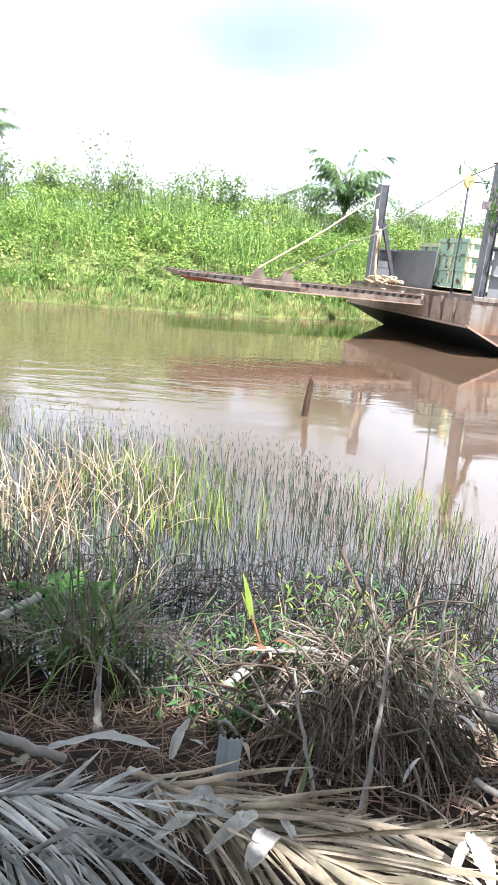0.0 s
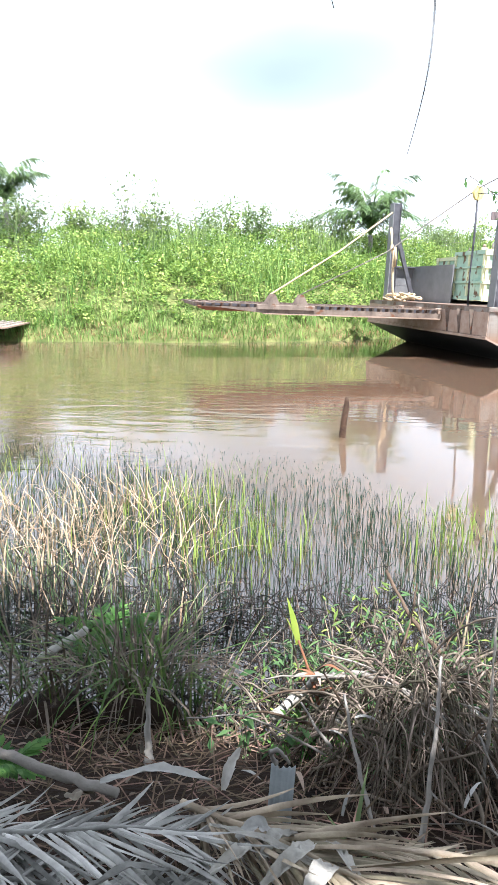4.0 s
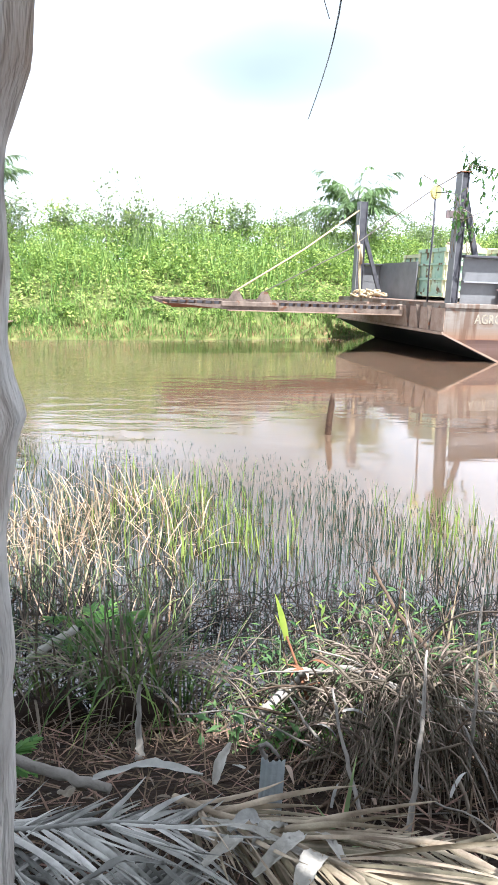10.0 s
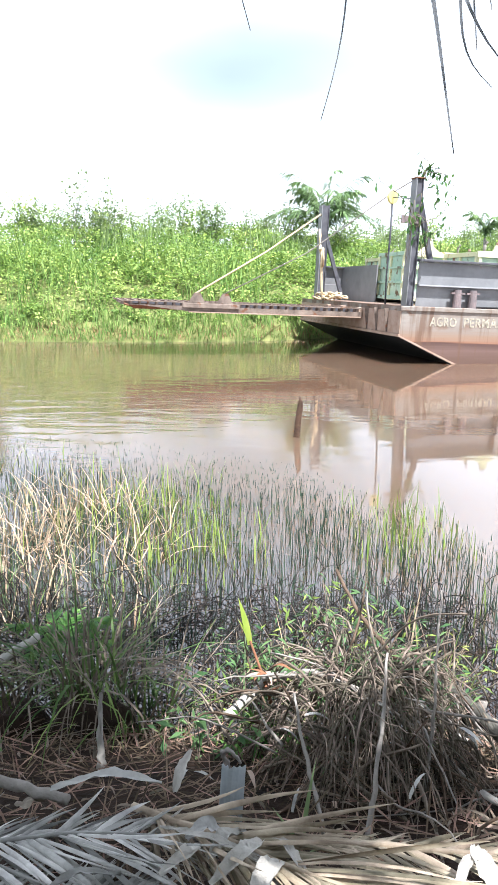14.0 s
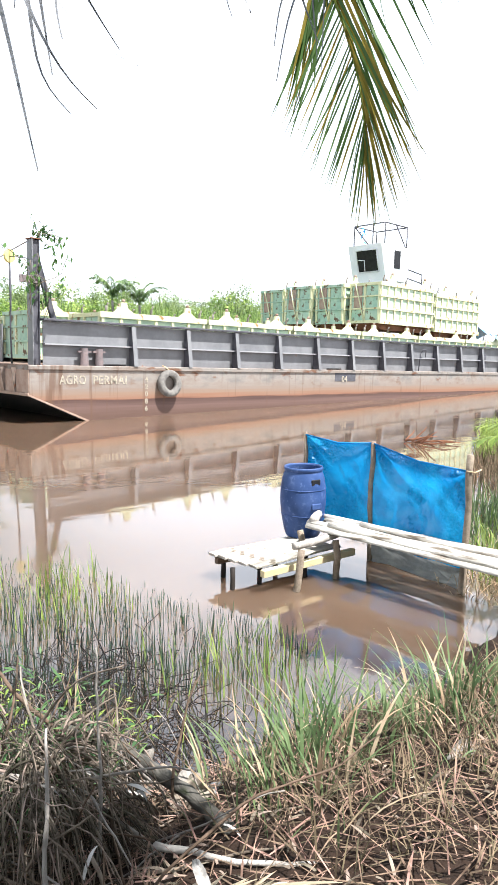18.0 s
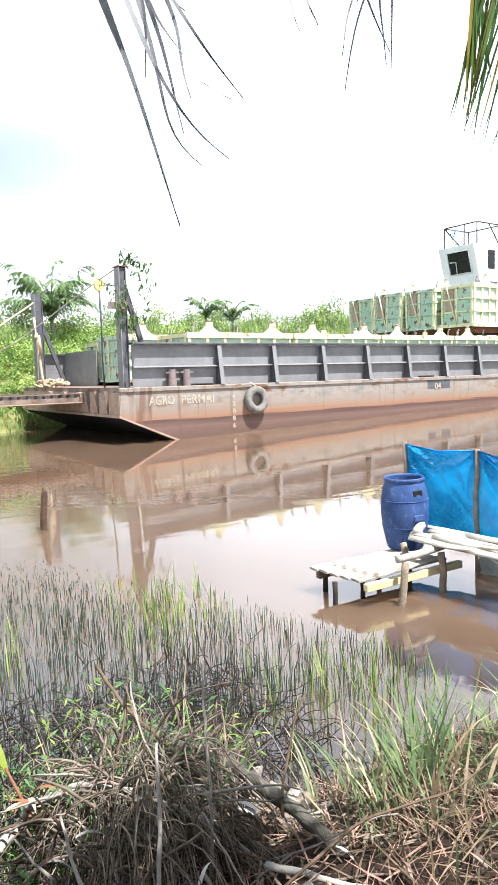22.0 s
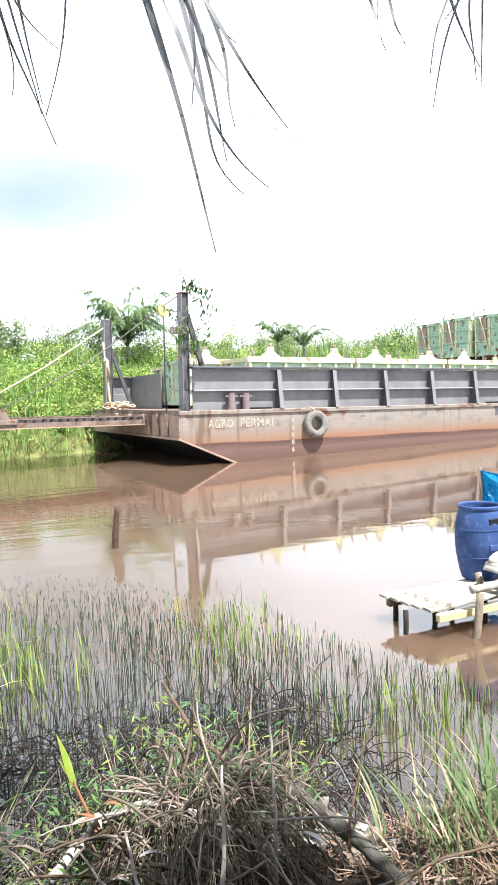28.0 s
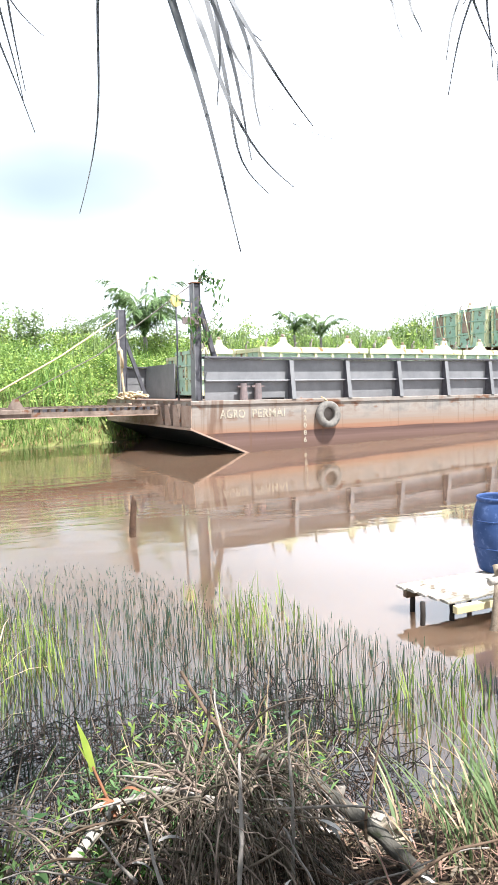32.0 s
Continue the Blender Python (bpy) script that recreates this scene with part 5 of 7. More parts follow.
def canopy(x, y):
    """Height of the thicket's top over the far bank."""
    d = np.maximum(y - far_shore(x), 0)
    top = 0.6 + 6.5 * (1 - np.exp(-d / 9.5)) + 0.55 * bumps(x, y, 0.5) * np.minimum(d / 4, 1) + 0.22 * bumps(x + 7, y, 1.9)
    return np.maximum(top - ground_z(x, y), 0.25)


# lumps of foliage on the canopy, each a shell of leaves
nc = 5400
cx, cy = far_xy(rng, nc, -32, 60, 0.5, 21, 0.9)
ctop = canopy(cx, cy)
cz = ground_z(cx, cy) + ctop * (1 - 0.95 * rng.uniform(0, 1, nc) ** 1.6)
cr = rng.uniform(0.35, 0.85, nc) * np.clip((cy - far_shore(cx)) / 3 + 0.4, 0.4, 1)
per = 48
k = np.repeat(np.arange(nc), per)
n = nc * per
d = rng.normal(0, 1, (n, 3))
d[:, 2] = np.abs(d[:, 2]) * 0.9 - 0.25
d /= np.linalg.norm(d, axis=1, keepdims=True)
d *= (cr[k] * rng.uniform(0.75, 1.1, n))[:, None] * np.array([1.15, 1.15, 0.85])
x, y, z = cx[k] + d[:, 0], cy[k] + d[:, 1], cz[k] + d[:, 2]
thicket = part("thicket", leaves(np.stack([x, y, z], -1), rng.uniform(0.10, 0.24, n), rng, 0.15, 0.6), "leaf_far")
n = 45000
x, y = far_xy(rng, n, -32, 60, 5, 24, 1.0)
z = ground_z(x, y) + rng.uniform(0, 1.3, n)
under = part("undergrowth", leaves(np.stack([x, y, z], -1), rng.uniform(0.14, 0.30, n), rng, 0.15, 0.6), "leaf_far")
tagged(under, "low green undergrowth between the creepers on the far bank", "bushes", kind="stuff")
tagged(thicket, "dense bright green thicket of creepers on the far bank", "bushes", kind="stuff")

n = 10000
x, y = far_xy(rng, n, -32, 60, 0.2, 13, 1.0)
tall = bumps(x * 0.7 + 3, y * 0.5, 0.6) > -0.15
x, y = x[tall], y[tall]
n = len(x)
base = np.stack([x, y, ground_z(x, y) + 0.3 * canopy(x, y)], -1)
reeds = part("tall_grass", ribbons(base, rng.uniform(0, 6.28, n), rng.uniform(0.02, 0.25, n), rng.uniform(0.9, 2.4, n) * np.clip((y - far_shore(x)) / 3 + 0.3, 0.3, 1), rng.uniform(0.03, 0.06, n), rng.uniform(0.2, 1.2, n), 3), "grass_far")
tagged(reeds, "tall bright green grass on the far bank", "grass", kind="stuff")

n = 6000
x, y = far_xy(rng, n, -32, 40, -0.4, 0.5)
base = np.stack([x, y, np.maximum(ground_z(x, y), -0.05)], -1)
fringe = part("bank_fringe", ribbons(base, rng.uniform(0, 6.28, n), rng.uniform(0.2, 1.2, n), rng.uniform(0.15, 0.42, n), 0.03, rng.uniform(0.2, 1.4, n), 3), "straw_far")
tagged(fringe, "dry straw-coloured grass along the far waterline", "grass", kind="stuff")
n = 9000
x, y = far_xy(rng, n, -32, 40, -0.6, 1.6)
base = np.stack([x, y, np.maximum(ground_z(x, y), -0.05)], -1)
fringe2 = part("bank_fringe", ribbons(base, rng.uniform(0, 6.28, n), rng.uniform(0.0, 0.5, n), rng.uniform(0.3, 0.9, n), 0.03, rng.uniform(0.2, 1.2, n), 3), "grass_far")
tagged(fringe2, "green marsh grass along the far waterline", "grass", kind="stuff")

# plumed cane grass that stands above the thicket
n = 5200
x, y = far_xy(rng, n, -32, 60, 8.0, 19, 1.0)
cane = (bumps(x * 0.8 + 11, y * 0.4, 0.45) > 0.15) | (x > 16)
x, y = x[cane], y[cane]
n = len(x)
base = np.stack([x, y, ground_z(x, y) + 0.6 * canopy(x, y)], -1)
canes = part("cane_grass", ribbons(base, rng.uniform(0, 6.28, n), rng.uniform(0.0, 0.18, n), rng.uniform(1.3, 2.9, n), rng.uniform(0.03, 0.055, n), rng.uniform(0.1, 0.9, n), 4), "shrub_grey")
tagged(canes, "tall pale plumed cane grass above the thicket", "grass", kind="stuff")


def sapling(name, x, y, height, crown, count, mat, seed, label):
    """A slim tree: trunk, limbs and a loose crown of leaves."""
    r = np.random.default_rng(seed)
    z0 = float(ground_z(np.array(x), np.array(y)))
    t = thing(name, Matrix(), label, "tree", "trees behind the far bank")
    trunk = wander((x, y, z0 - 0.1), (0, 0, height / 8), 9, r, 0.08)
    part("trunk", tube(trunk, np.linspace(0.10, 0.02, 9), 6), "grey_wood", t, smooth=True)
    pts = []
    for k in range(12):
        s = trunk[3 + k % 6]
        limb = wander(s, (crown * 0.2 * math.cos(k * 2.4), crown * 0.2 * math.sin(k * 2.4), crown * 0.14), 6, r, 0.25)
        part("limb", tube(limb, np.linspace(0.03, 0.008, 6), 4), "grey_wood", t)
        pts.append(limb[2:])
    pts = np.concatenate(pts + [trunk[5:]])
    at = pts[r.integers(0, len(pts), count)] + r.normal(0, crown * 0.17, (count, 3))
    part("crown", leaves(at, r.uniform(0.16, 0.34, count), r, 0.2, 0.5), mat, t)
    return t


rs = np.random.default_rng(31)
for k in range(58):
    x = -30 + 1.6 * k + rs.uniform(-1, 1)
    y = float(far_shore(np.array(x))) + rs.uniform(13.5, 19.5)
    far_right = x > 9
    sapling("sapling", x, y, rs.uniform(2.0, 3.4) if not far_right else rs.uniform(2.0, 3.8), rs.uniform(1.2, 2.0), 1100, "shrub_grey" if k % 3 else "leaf_far", 200 + k,
            "slender grey-green young tree behind the thicket")


def palm(name, x, y, base_z, top, count, length, seed, label, droop=1.5, trunk_r=0.16, up=0.6):
    r = np.random.default_rng(seed)
    t = thing(name, Matrix(), label, "palm tree")
    part("trunk", tube([(x, y, base_z - 0.2), (x + 0.1, y, (base_z + top) / 2), (x, y, top)], [trunk_r * 1.3, trunk_r, trunk_r * 0.9], 8, 0.06, seed), "grey_wood", t, smooth=True)
    for k in range(count):
        rise = r.uniform(up, 1.5)
        rv, lv = frond(length * r.uniform(0.75, 1.1), droop * r.uniform(0.7, 1.2), 54, length * 0.22, 0.10, r, rise, 0.95, 1.0, 0.7, 0.04)
        m = pose(x, y, top, 0, 0, k * 137.5 + r.uniform(-15, 15))
        f = part("frond", bent(lv, m), "palm_far", t)
        part("midrib", bent(rv, m), "palm_far", f)
    return t


palm("oil_palm", 4.6, 49.5, 2.7, 6.1, 24, 5.4, 41, "young oil palm with arching green fronds behind the far bank", 2.1, 0.16, 0.75)
palm("oil_palm", -19.3, 45.0, 2.6, 7.6, 18, 4.4, 42, "young oil palm with arching green fronds at the river bend", 2.0)
palm("oil_palm", 15.2, 47.7, 2.6, 5.9, 8, 2.7, 43, "small slender palm rising above the far thicket", 1.7, 0.10, 1.15)
palm("oil_palm", 17.0, 47.1, 2.6, 5.6, 8, 2.4, 44, "small slender palm rising above the far thicket", 1.7, 0.10, 1.15)

# young palm at the edge of the bank beyond the walkway
young = thing("young_palm", Matrix(), "low yellow-green young palm on the bank beyond the walkway", "palm")
ry = np.random.default_rng(815)
for az, rise, ln in ((176, 0.62, 2.3), (192, 0.42, 2.2), (160, 0.75, 2.0), (120, 0.8, 1.8), (225, 0.7, 1.7), (20, 0.7, 2.0), (320, 0.6, 1.8)):
    rv, lv = frond(ln, 0.95, 30, 0.50, 0.035, ry, rise, 1.0, 1.0, 0.35, 0.014)
    m = pose(9.85, 6.8, float(ground_z(np.array(9.85), np.array(6.8))) + 0.12, 0, 0, az)
    f = part("frond", bent(lv, m), "sedge_light", young)
    part("midrib", bent(rv, m), "sedge_light", f)

# creeper on the barge's mast
rc = np.random.default_rng(51)
creeper = thing("creeper", Matrix(), "leafy creeper growing up the barge's bow mast", "creeper")
stems, spots = [], []
for k in range(9):
    st = wander((rc.uniform(-0.3, 0.3), 0.25 + rc.uniform(-0.15, 0.15), 3.6 + rc.uniform(-0.5, 1.2)), (0, 0, 0.26), 9, rc, 0.25)
    st[:, 2] = np.minimum(st[:, 2], 6.55)
    stems.append(tube(st, 0.012, 4))
    spots.append(st[3:])
for k in range(7):
    st = wander((0.1, 0.3, 6.35), (0.17 * rc.uniform(-0.6, 1.3), 0.1 * rc.uniform(-1, 1), 0.06), 9, rc, 0.3, (0, 0, -0.24))
    stems.append(tube(st, 0.01, 4))
    spots.append(st[2:])
pts = np.concatenate(spots)
for st in stems:
    part("stem", st, "dead_vine", creeper)
at = pts[rc.integers(0, len(pts), 190)] + rc.normal(0, 0.08, (190, 3))
part("foliage", leaves(at, rc.uniform(0.15, 0.32, 190), rc, 0.9, 0.42), "palm_leaf", creeper)
ride(creeper, Matrix())

# ---------------------------------------------------------------- plants: the shallows
EDGE_X = [-9, -4.25, -2.24, -0.4, 0.74, 1.15, 1.7, 2.1, 2.5, 2.9, 3.25, 3.3]
EDGE_Y = [12.0, 11.3, 10.8, 10.1, 9.4, 8.5, 7.9, 7.4, 6.8, 6.0, 5.3, 4.6]


def edge(x):
    return np.interp(x, EDGE_X, EDGE_Y)


def sedge_points(rng, n, x0, x1):
    x = rng.uniform(x0, x1, n)
    lo, hi = shore(x) + 0.7, edge(x) + 0.5
    s = rng.uniform(0, 1, n)
    y = lo + (hi - lo) * s
    keep = (y < hi) & (rng.uniform(0, 1, n) < np.interp(x, [0.6, 1.8, 3.0], [1.0, 0.55, 0.4])) & ((x < 1.1) | (y > 4.5) | (rng.uniform(0, 1, n) < 0.25)) & (rng.uniform(0, 1, n) < 0.42 + 0.58 * (0.5 + 0.5 * bumps(x, y, 1.3))) & (rng.uniform(0, 1, n) < np.where(s > 0.6, 0.15 + 0.85 * (1 - s) / 0.4, 1))
    return x[keep], y[keep]


rng = np.random.default_rng(61)
x, y = sedge_points(rng, 26000, -7.5, 3.3)
n = len(x)
base = np.stack([x, y, np.full(n, -0.02)], -1)
ln = rng.uniform(0.11, 0.34, n) * np.clip(1.15 - 0.06 * y, 0.45, 1.0) * np.clip(1.9 - 1.4 * (y - shore(x)) / (edge(x) - shore(x)), 0.5, 1.0)
sedge = part("sedge", ribbons(base, rng.uniform(0, 6.28, n), np.abs(rng.normal(0, 0.14, n)), ln, rng.uniform(0.0045, 0.0095, n), rng.uniform(-0.1, 0.3, n), 2), "sedge")
tagged(sedge, "thin dark green sedge standing in shallow water", "sedge", kind="stuff")


def patch(name, cx, cy, sx, sy, n, lo, hi, mat, seed, label, lean=0.2, width=(0.008, 0.016), bend=0.5, category="grass", z=-0.02):
    r = np.random.default_rng(seed)
    x, y = cx + sx * np.clip(r.normal(0, 1, n), -1.7, 1.7), cy + sy * np.clip(r.normal(0, 1, n), -1.7, 1.7)
    if cx > 5:
        y = np.minimum(y, shore(x) + r.uniform(0.1, 1.0, n))
    z0 = np.maximum(ground_z(x, y), 0) + z
    ob = part(name, ribbons(np.stack([x, y, z0], -1), r.uniform(0, 6.28, n), np.abs(r.normal(0, lean, n)), r.uniform(lo, hi, n), r.uniform(*width, n), r.uniform(0, bend, n), 3), mat)
    return tagged(ob, label, category, kind="stuff")


patch("light_sedge", -1.35, 7.6, 0.55, 0.9, 260, 0.16, 0.42, "sedge_light", 71, "bright yellow-green sedge tuft in the shallows", 0.18)
patch("light_sedge", -0.6, 6.7, 0.42, 0.7, 200, 0.14, 0.38, "sedge_light", 72, "bright yellow-green sedge tuft in the shallows", 0.18)
patch("light_sedge", 1.65, 7.0, 0.34, 0.55, 170, 0.14, 0.40, "sedge_light", 73, "bright yellow-green sedge tuft in the shallows", 0.15)
patch("light_sedge", -4.0, 8.6, 1.2, 0.9, 170, 0.2, 0.45, "sedge_light", 74, "bright yellow-green sedge tuft in the shallows", 0.2)
patch("dry_straw", -2.2, 6.5, 0.75, 1.0, 620, 0.25, 0.65, "straw", 75, "bleached dry grass collapsed over the shallows", 0.85, (0.009, 0.018), 1.5)
patch("dry_straw", -4.3, 6.8, 1.3, 0.8, 700, 0.25, 0.6, "straw", 76, "bleached dry grass collapsed over the shallows", 0.85, (0.009, 0.018), 1.5)
patch("mixed_grass", -2.6, 5.2, 1.1, 0.4, 260, 0.2, 0.5, "green_blade", 77, "mixed green grass at the water's edge", 0.4, (0.006, 0.014), 1.1)
patch("mixed_grass", 2.5, 4.5, 0.45, 0.4, 130, 0.2, 0.4, "sedge_light", 78, "thin green grass in the shallows", 0.25)
patch("right_reeds", 8.6, 7.6, 1.3, 0.9, 700, 0.18, 0.45, "green_blade", 79, "tall green reeds on the bank beyond the walkway", 0.25, (0.012, 0.024), 0.9)
patch("right_reeds", 12.8, 11.6, 1.6, 1.6, 1100, 0.15, 0.5, "dry_mat", 80, "sparse brown reeds in the far shallows", 0.2, (0.010, 0.02), 0.5)
patch("right_reeds", 17.5, 15.2, 2.6, 1.6, 1500, 0.2, 0.55, "sedge_light", 81, "pale marsh grass in the far shallows", 0.25, (0.015, 0.03), 0.8)
patch("dry_straw", 6.9, 5.2, 0.8, 0.6, 800, 0.2, 0.5, "straw", 82, "dry grass under the walkway's landing", 0.7, (0.006, 0.012), 1.6)
patch("mixed_grass", 2.25, 2.45, 0.5, 0.32, 60, 0.12, 0.34, "green_blade", 84, "short fresh green grass among dry stems on the bank", 0.35, (0.007, 0.015), 1.2)
patch("dry_stems", 2.35, 2.35, 0.55, 0.36, 300, 0.12, 0.36, "dry_mat", 86, "standing dry brown stems on the bank", 0.45, (0.004, 0.009), 0.9)
patch("dry_stems", 3.4, 2.5, 0.55, 0.36, 300, 0.12, 0.34, "dry_mat", 87, "standing dry brown stems on the bank", 0.45, (0.004, 0.009), 0.9)
patch("mixed_grass", 3.2, 2.7, 0.4, 0.35, 90, 0.10, 0.28, "green_blade", 85, "short fresh green grass among dry stems on the bank", 0.35, (0.005, 0.012), 1.0)
patch("dry_straw", 3.9, 2.75, 0.5, 0.35, 420, 0.12, 0.34, "straw", 88, "sunlit yellow straw trodden down on the bank", 1.0, (0.004, 0.009), 1.4)
patch("right_reeds", 7.1, 5.9, 0.6, 0.6, 300, 0.2, 0.52, "sedge_light", 83, "tall green reeds on the bank beyond the walkway", 0.25, (0.012, 0.024), 0.9)

# ---------------------------------------------------------------- plants: the near bank
rng = np.random.default_rng(91)


def on_ground(x, y):
    return float(ground_z(np.array(float(x)), np.array(float(y))))


# litter of dead stems on the mud
n = 5600
x, y = rng.uniform(-2.6, 3.6, n), rng.uniform(1.0, 4.0, n)
ok = y < shore(x) + 0.1
x, y = x[ok], y[ok]
n = len(x)
base = np.stack([x, y, ground_z(x, y) + rng.uniform(0.0, 0.06, n)], -1)
litter = part("stem_litter", ribbons(base, rng.uniform(0, 6.28, n), rng.uniform(1.25, 1.62, n), rng.uniform(0.06, 0.30, n), rng.uniform(0.003, 0.011, n), rng.uniform(-0.1, 0.1, n), 2, rng.uniform(-0.5, 0.5, n)), "litter")
tagged(litter, "litter of dead brown stems and leaf strips on the mud", "litter", kind="stuff")

n = 900
x, y = rng.uniform(-2.4, 3.4, n), rng.uniform(1.6, 3.6, n)
ok = y < shore(x) - 0.15
x, y = x[ok], y[ok]
n = len(x)
bits = part("leaf_litter", ribbons(np.stack([x, y, ground_z(x, y) + rng.uniform(0.01, 0.07, n)], -1), rng.uniform(0, 6.28, n), rng.uniform(0.9, 1.5, n), rng.uniform(0.03, 0.10, n), rng.uniform(0.007, 0.019, n), rng.uniform(0.2, 1.6, n), 4, rng.uniform(-0.6, 0.6, n)), "dead_vine")
tagged(bits, "curled dead leaves scattered on the mud", "litter", kind="stuff")

# the mound of dead vines
stems = []
for k in range(520):
    a, rr = rng.uniform(0, 2 * np.pi), rng.uniform(0, 1) ** 0.6
    cx, cy = 0.60 + 0.50 * rr * math.cos(a), 2.96 + 0.46 * rr * math.sin(a)
    if cx > 0.98:
        continue
    h = 0.82 - 0.22 * rr ** 2 + rng.normal(0, 0.06) + 0.05 * math.sin(3 * a + 1)
    drape = k % 10 < 9
    thick = rng.uniform(0.0018, 0.0042) if k % 6 or not drape else rng.uniform(0.0045, 0.0085)
    if drape:
        # long stems that bend over the top and hang to the ground on the river's or the land's side
        out = np.array([rng.normal(0, 0.25) + 0.3 * math.cos(a), -0.55 if k % 3 else 0.4, 0.35])
        d = out * 0.07 / np.linalg.norm(out)
        st = wander((cx, cy, h - 0.05), d, rng.integers(10, 16), rng, 0.11, (0.02 * math.cos(a), -0.02, -0.34))
    else:
        d = np.array([rng.normal(0, 0.8), rng.normal(0, 0.5), rng.normal(-0.1, 0.5)])
        d *= 0.07 / np.linalg.norm(d)
        st = wander((cx, cy, h), d, rng.integers(7, 12), rng, 0.32, (0, -0.05, -0.14))
    st[:, 2] = np.maximum(st[:, 2], ground_z(st[:, 0], st[:, 1]) - 0.02)
    stems.append(tube(st, np.linspace(1, 0.5, len(st)) * thick, 5))
mound = part("vine_mound", join(stems), "dead_vine", smooth=True)
tagged(mound, "mound of dead grey-brown vines and roots on the bank", "dead vines", kind="stuff")

heap = thing("stick_heap", Matrix(), "loose heap of pale and dark dead sticks on the vine mound", "sticks")
for k in range(90):
    a, rr = rng.uniform(0, 2 * np.pi), rng.uniform(0, 1) ** 0.6
    cx, cy = 0.62 + 0.75 * rr * math.cos(a), 2.92 + 0.58 * rr * math.sin(a)
    d = np.array([rng.normal(0, 0.7), rng.normal(0, 0.7), rng.normal(0.1, 0.55)])
    d *= 0.075 / np.linalg.norm(d)
    zc = max(0.78 - 0.4 * rr ** 2, on_ground(cx, cy) + 0.08) + rng.uniform(-0.08, 0.06)
    st = wander((cx, cy, zc), d, rng.integers(5, 11), rng, 0.14, (0, 0, -0.05))
    st[:, 2] = np.maximum(st[:, 2], ground_z(st[:, 0], st[:, 1]) + 0.01)
    part("stick", tube(st, np.linspace(1, 0.5, len(st)) * rng.uniform(0.004, 0.010), 5, 0.1, k), ("grey_wood", "dead_vine", "dark_wood", "dead_vine")[k % 4], heap, smooth=True)
for k in range(26):
    a, rr = rng.uniform(0, 2 * np.pi), rng.uniform(0, 1) ** 0.5
    cx, cy = 0.6 + 0.9 * rr * math.cos(a), 2.7 + 0.6 * rr * math.sin(a)
    zc = max(0.80 - 0.5 * rr ** 2, on_ground(cx, cy) + 0.05)
    part("dry_leaf", ribbons(np.array([[cx, cy, zc]]), [rng.uniform(0, 6.28)], [rng.uniform(0.6, 1.6)], [rng.uniform(0.08, 0.2)], [rng.uniform(0.012, 0.028)], [rng.uniform(0.6, 2.2)], 6), "dry_frond" if k % 3 else "rust_pale", heap)

# thin dark twigs over the puddle, and thicker dead stems round about
stems = []
for k in range(1250):
    x0, y0 = rng.uniform(-2.6, 2.0), rng.uniform(3.4, 5.4)
    d = np.array([rng.normal(0, 1), rng.normal(0, 0.6), rng.uniform(0.1, 1.0)])
    d *= 0.07 / np.linalg.norm(d)
    st = wander((x0, y0, 0.02), d, rng.integers(6, 11), rng, 0.28, (0, 0, -0.05))
    st[:, 2] = np.abs(st[:, 2])
    stems.append(tube(st, rng.uniform(0.0018, 0.0042), 4))
twigs = part("twig_tangle", join(stems), "black_twig", smooth=True)
tagged(twigs, "tangle of thin dead twigs over the dark puddle", "twigs", kind="stuff")


def each(name, rv, mat, parent, per, tip=False):
    """Every blade of ribbons() as a part of its own; per: corners in a blade."""
    v, f = rv
    k = len(f) // (len(v) // per)
    for i in range(len(v) // per):
        part(name, (v[i * per:(i + 1) * per], f[i * k:(i + 1) * k] - i * per), mat, parent)


def tussock(x, y, count, lo, hi, mat, seed, label, width=(0.006, 0.012), lean=0.45, bend=1.6, dry=0.3, spread=0.10, lift=0.0):
    """A tuft of blades, each a part; with lift it grows on a dark hummock of roots."""
    r = np.random.default_rng(seed)
    t = thing("grass_tussock", Matrix(), label, "grass", "tussocks on the near bank")
    for name, m, c in (("blade", mat, int(count * (1 - dry))), ("dry_blade", "dead_vine" if mat == "dark_blade" else "straw", int(count * dry))):
        if c < 2:
            continue
        px, py = r.normal(x, spread, c), r.normal(y, spread, c)
        az = np.arctan2(py - y, px - x) + r.normal(0, 0.8, c)
        each(name, ribbons(np.stack([px, py, np.maximum(ground_z(px, py), 0) - 0.01 + lift], -1), az, np.abs(r.normal(lean * 0.5, lean * 0.5, c)), r.uniform(lo, hi, c), r.uniform(*width, c), r.uniform(0.3, bend, c), 5), m, t, 12)
    if lift:
        bm = bmesh.new()
        bmesh.ops.create_icosphere(bm, subdivisions=3, radius=1.0)
        z0 = max(on_ground(x, y), 0.0)
        for v in bm.verts:
            q = 1 + 0.22 * noise.noise(v.co * 2.5 + Vector((seed, 0, 0))) + 0.10 * noise.noise(v.co * 7)
            v.co = (x + v.co.x * q * spread * 1.5, y + v.co.y * q * spread * 1.3, z0 - 0.05 + (v.co.z * q + 0.4) * (lift + 0.04) / 1.4)
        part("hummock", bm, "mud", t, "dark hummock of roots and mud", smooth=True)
    return t


tussock(-0.93, 3.42, 190, 0.45, 0.90, "dark_blade", 301, "drooping green and brown grass tussock over dark mud", (0.008, 0.017), 0.5, 2.9, 0.60, 0.16, 0.26)
tussock(-0.62, 3.55, 90, 0.45, 0.85, "dark_blade", 302, "drooping green grass tussock beside the puddle", (0.008, 0.016), 0.6, 2.4, 0.45, 0.13)
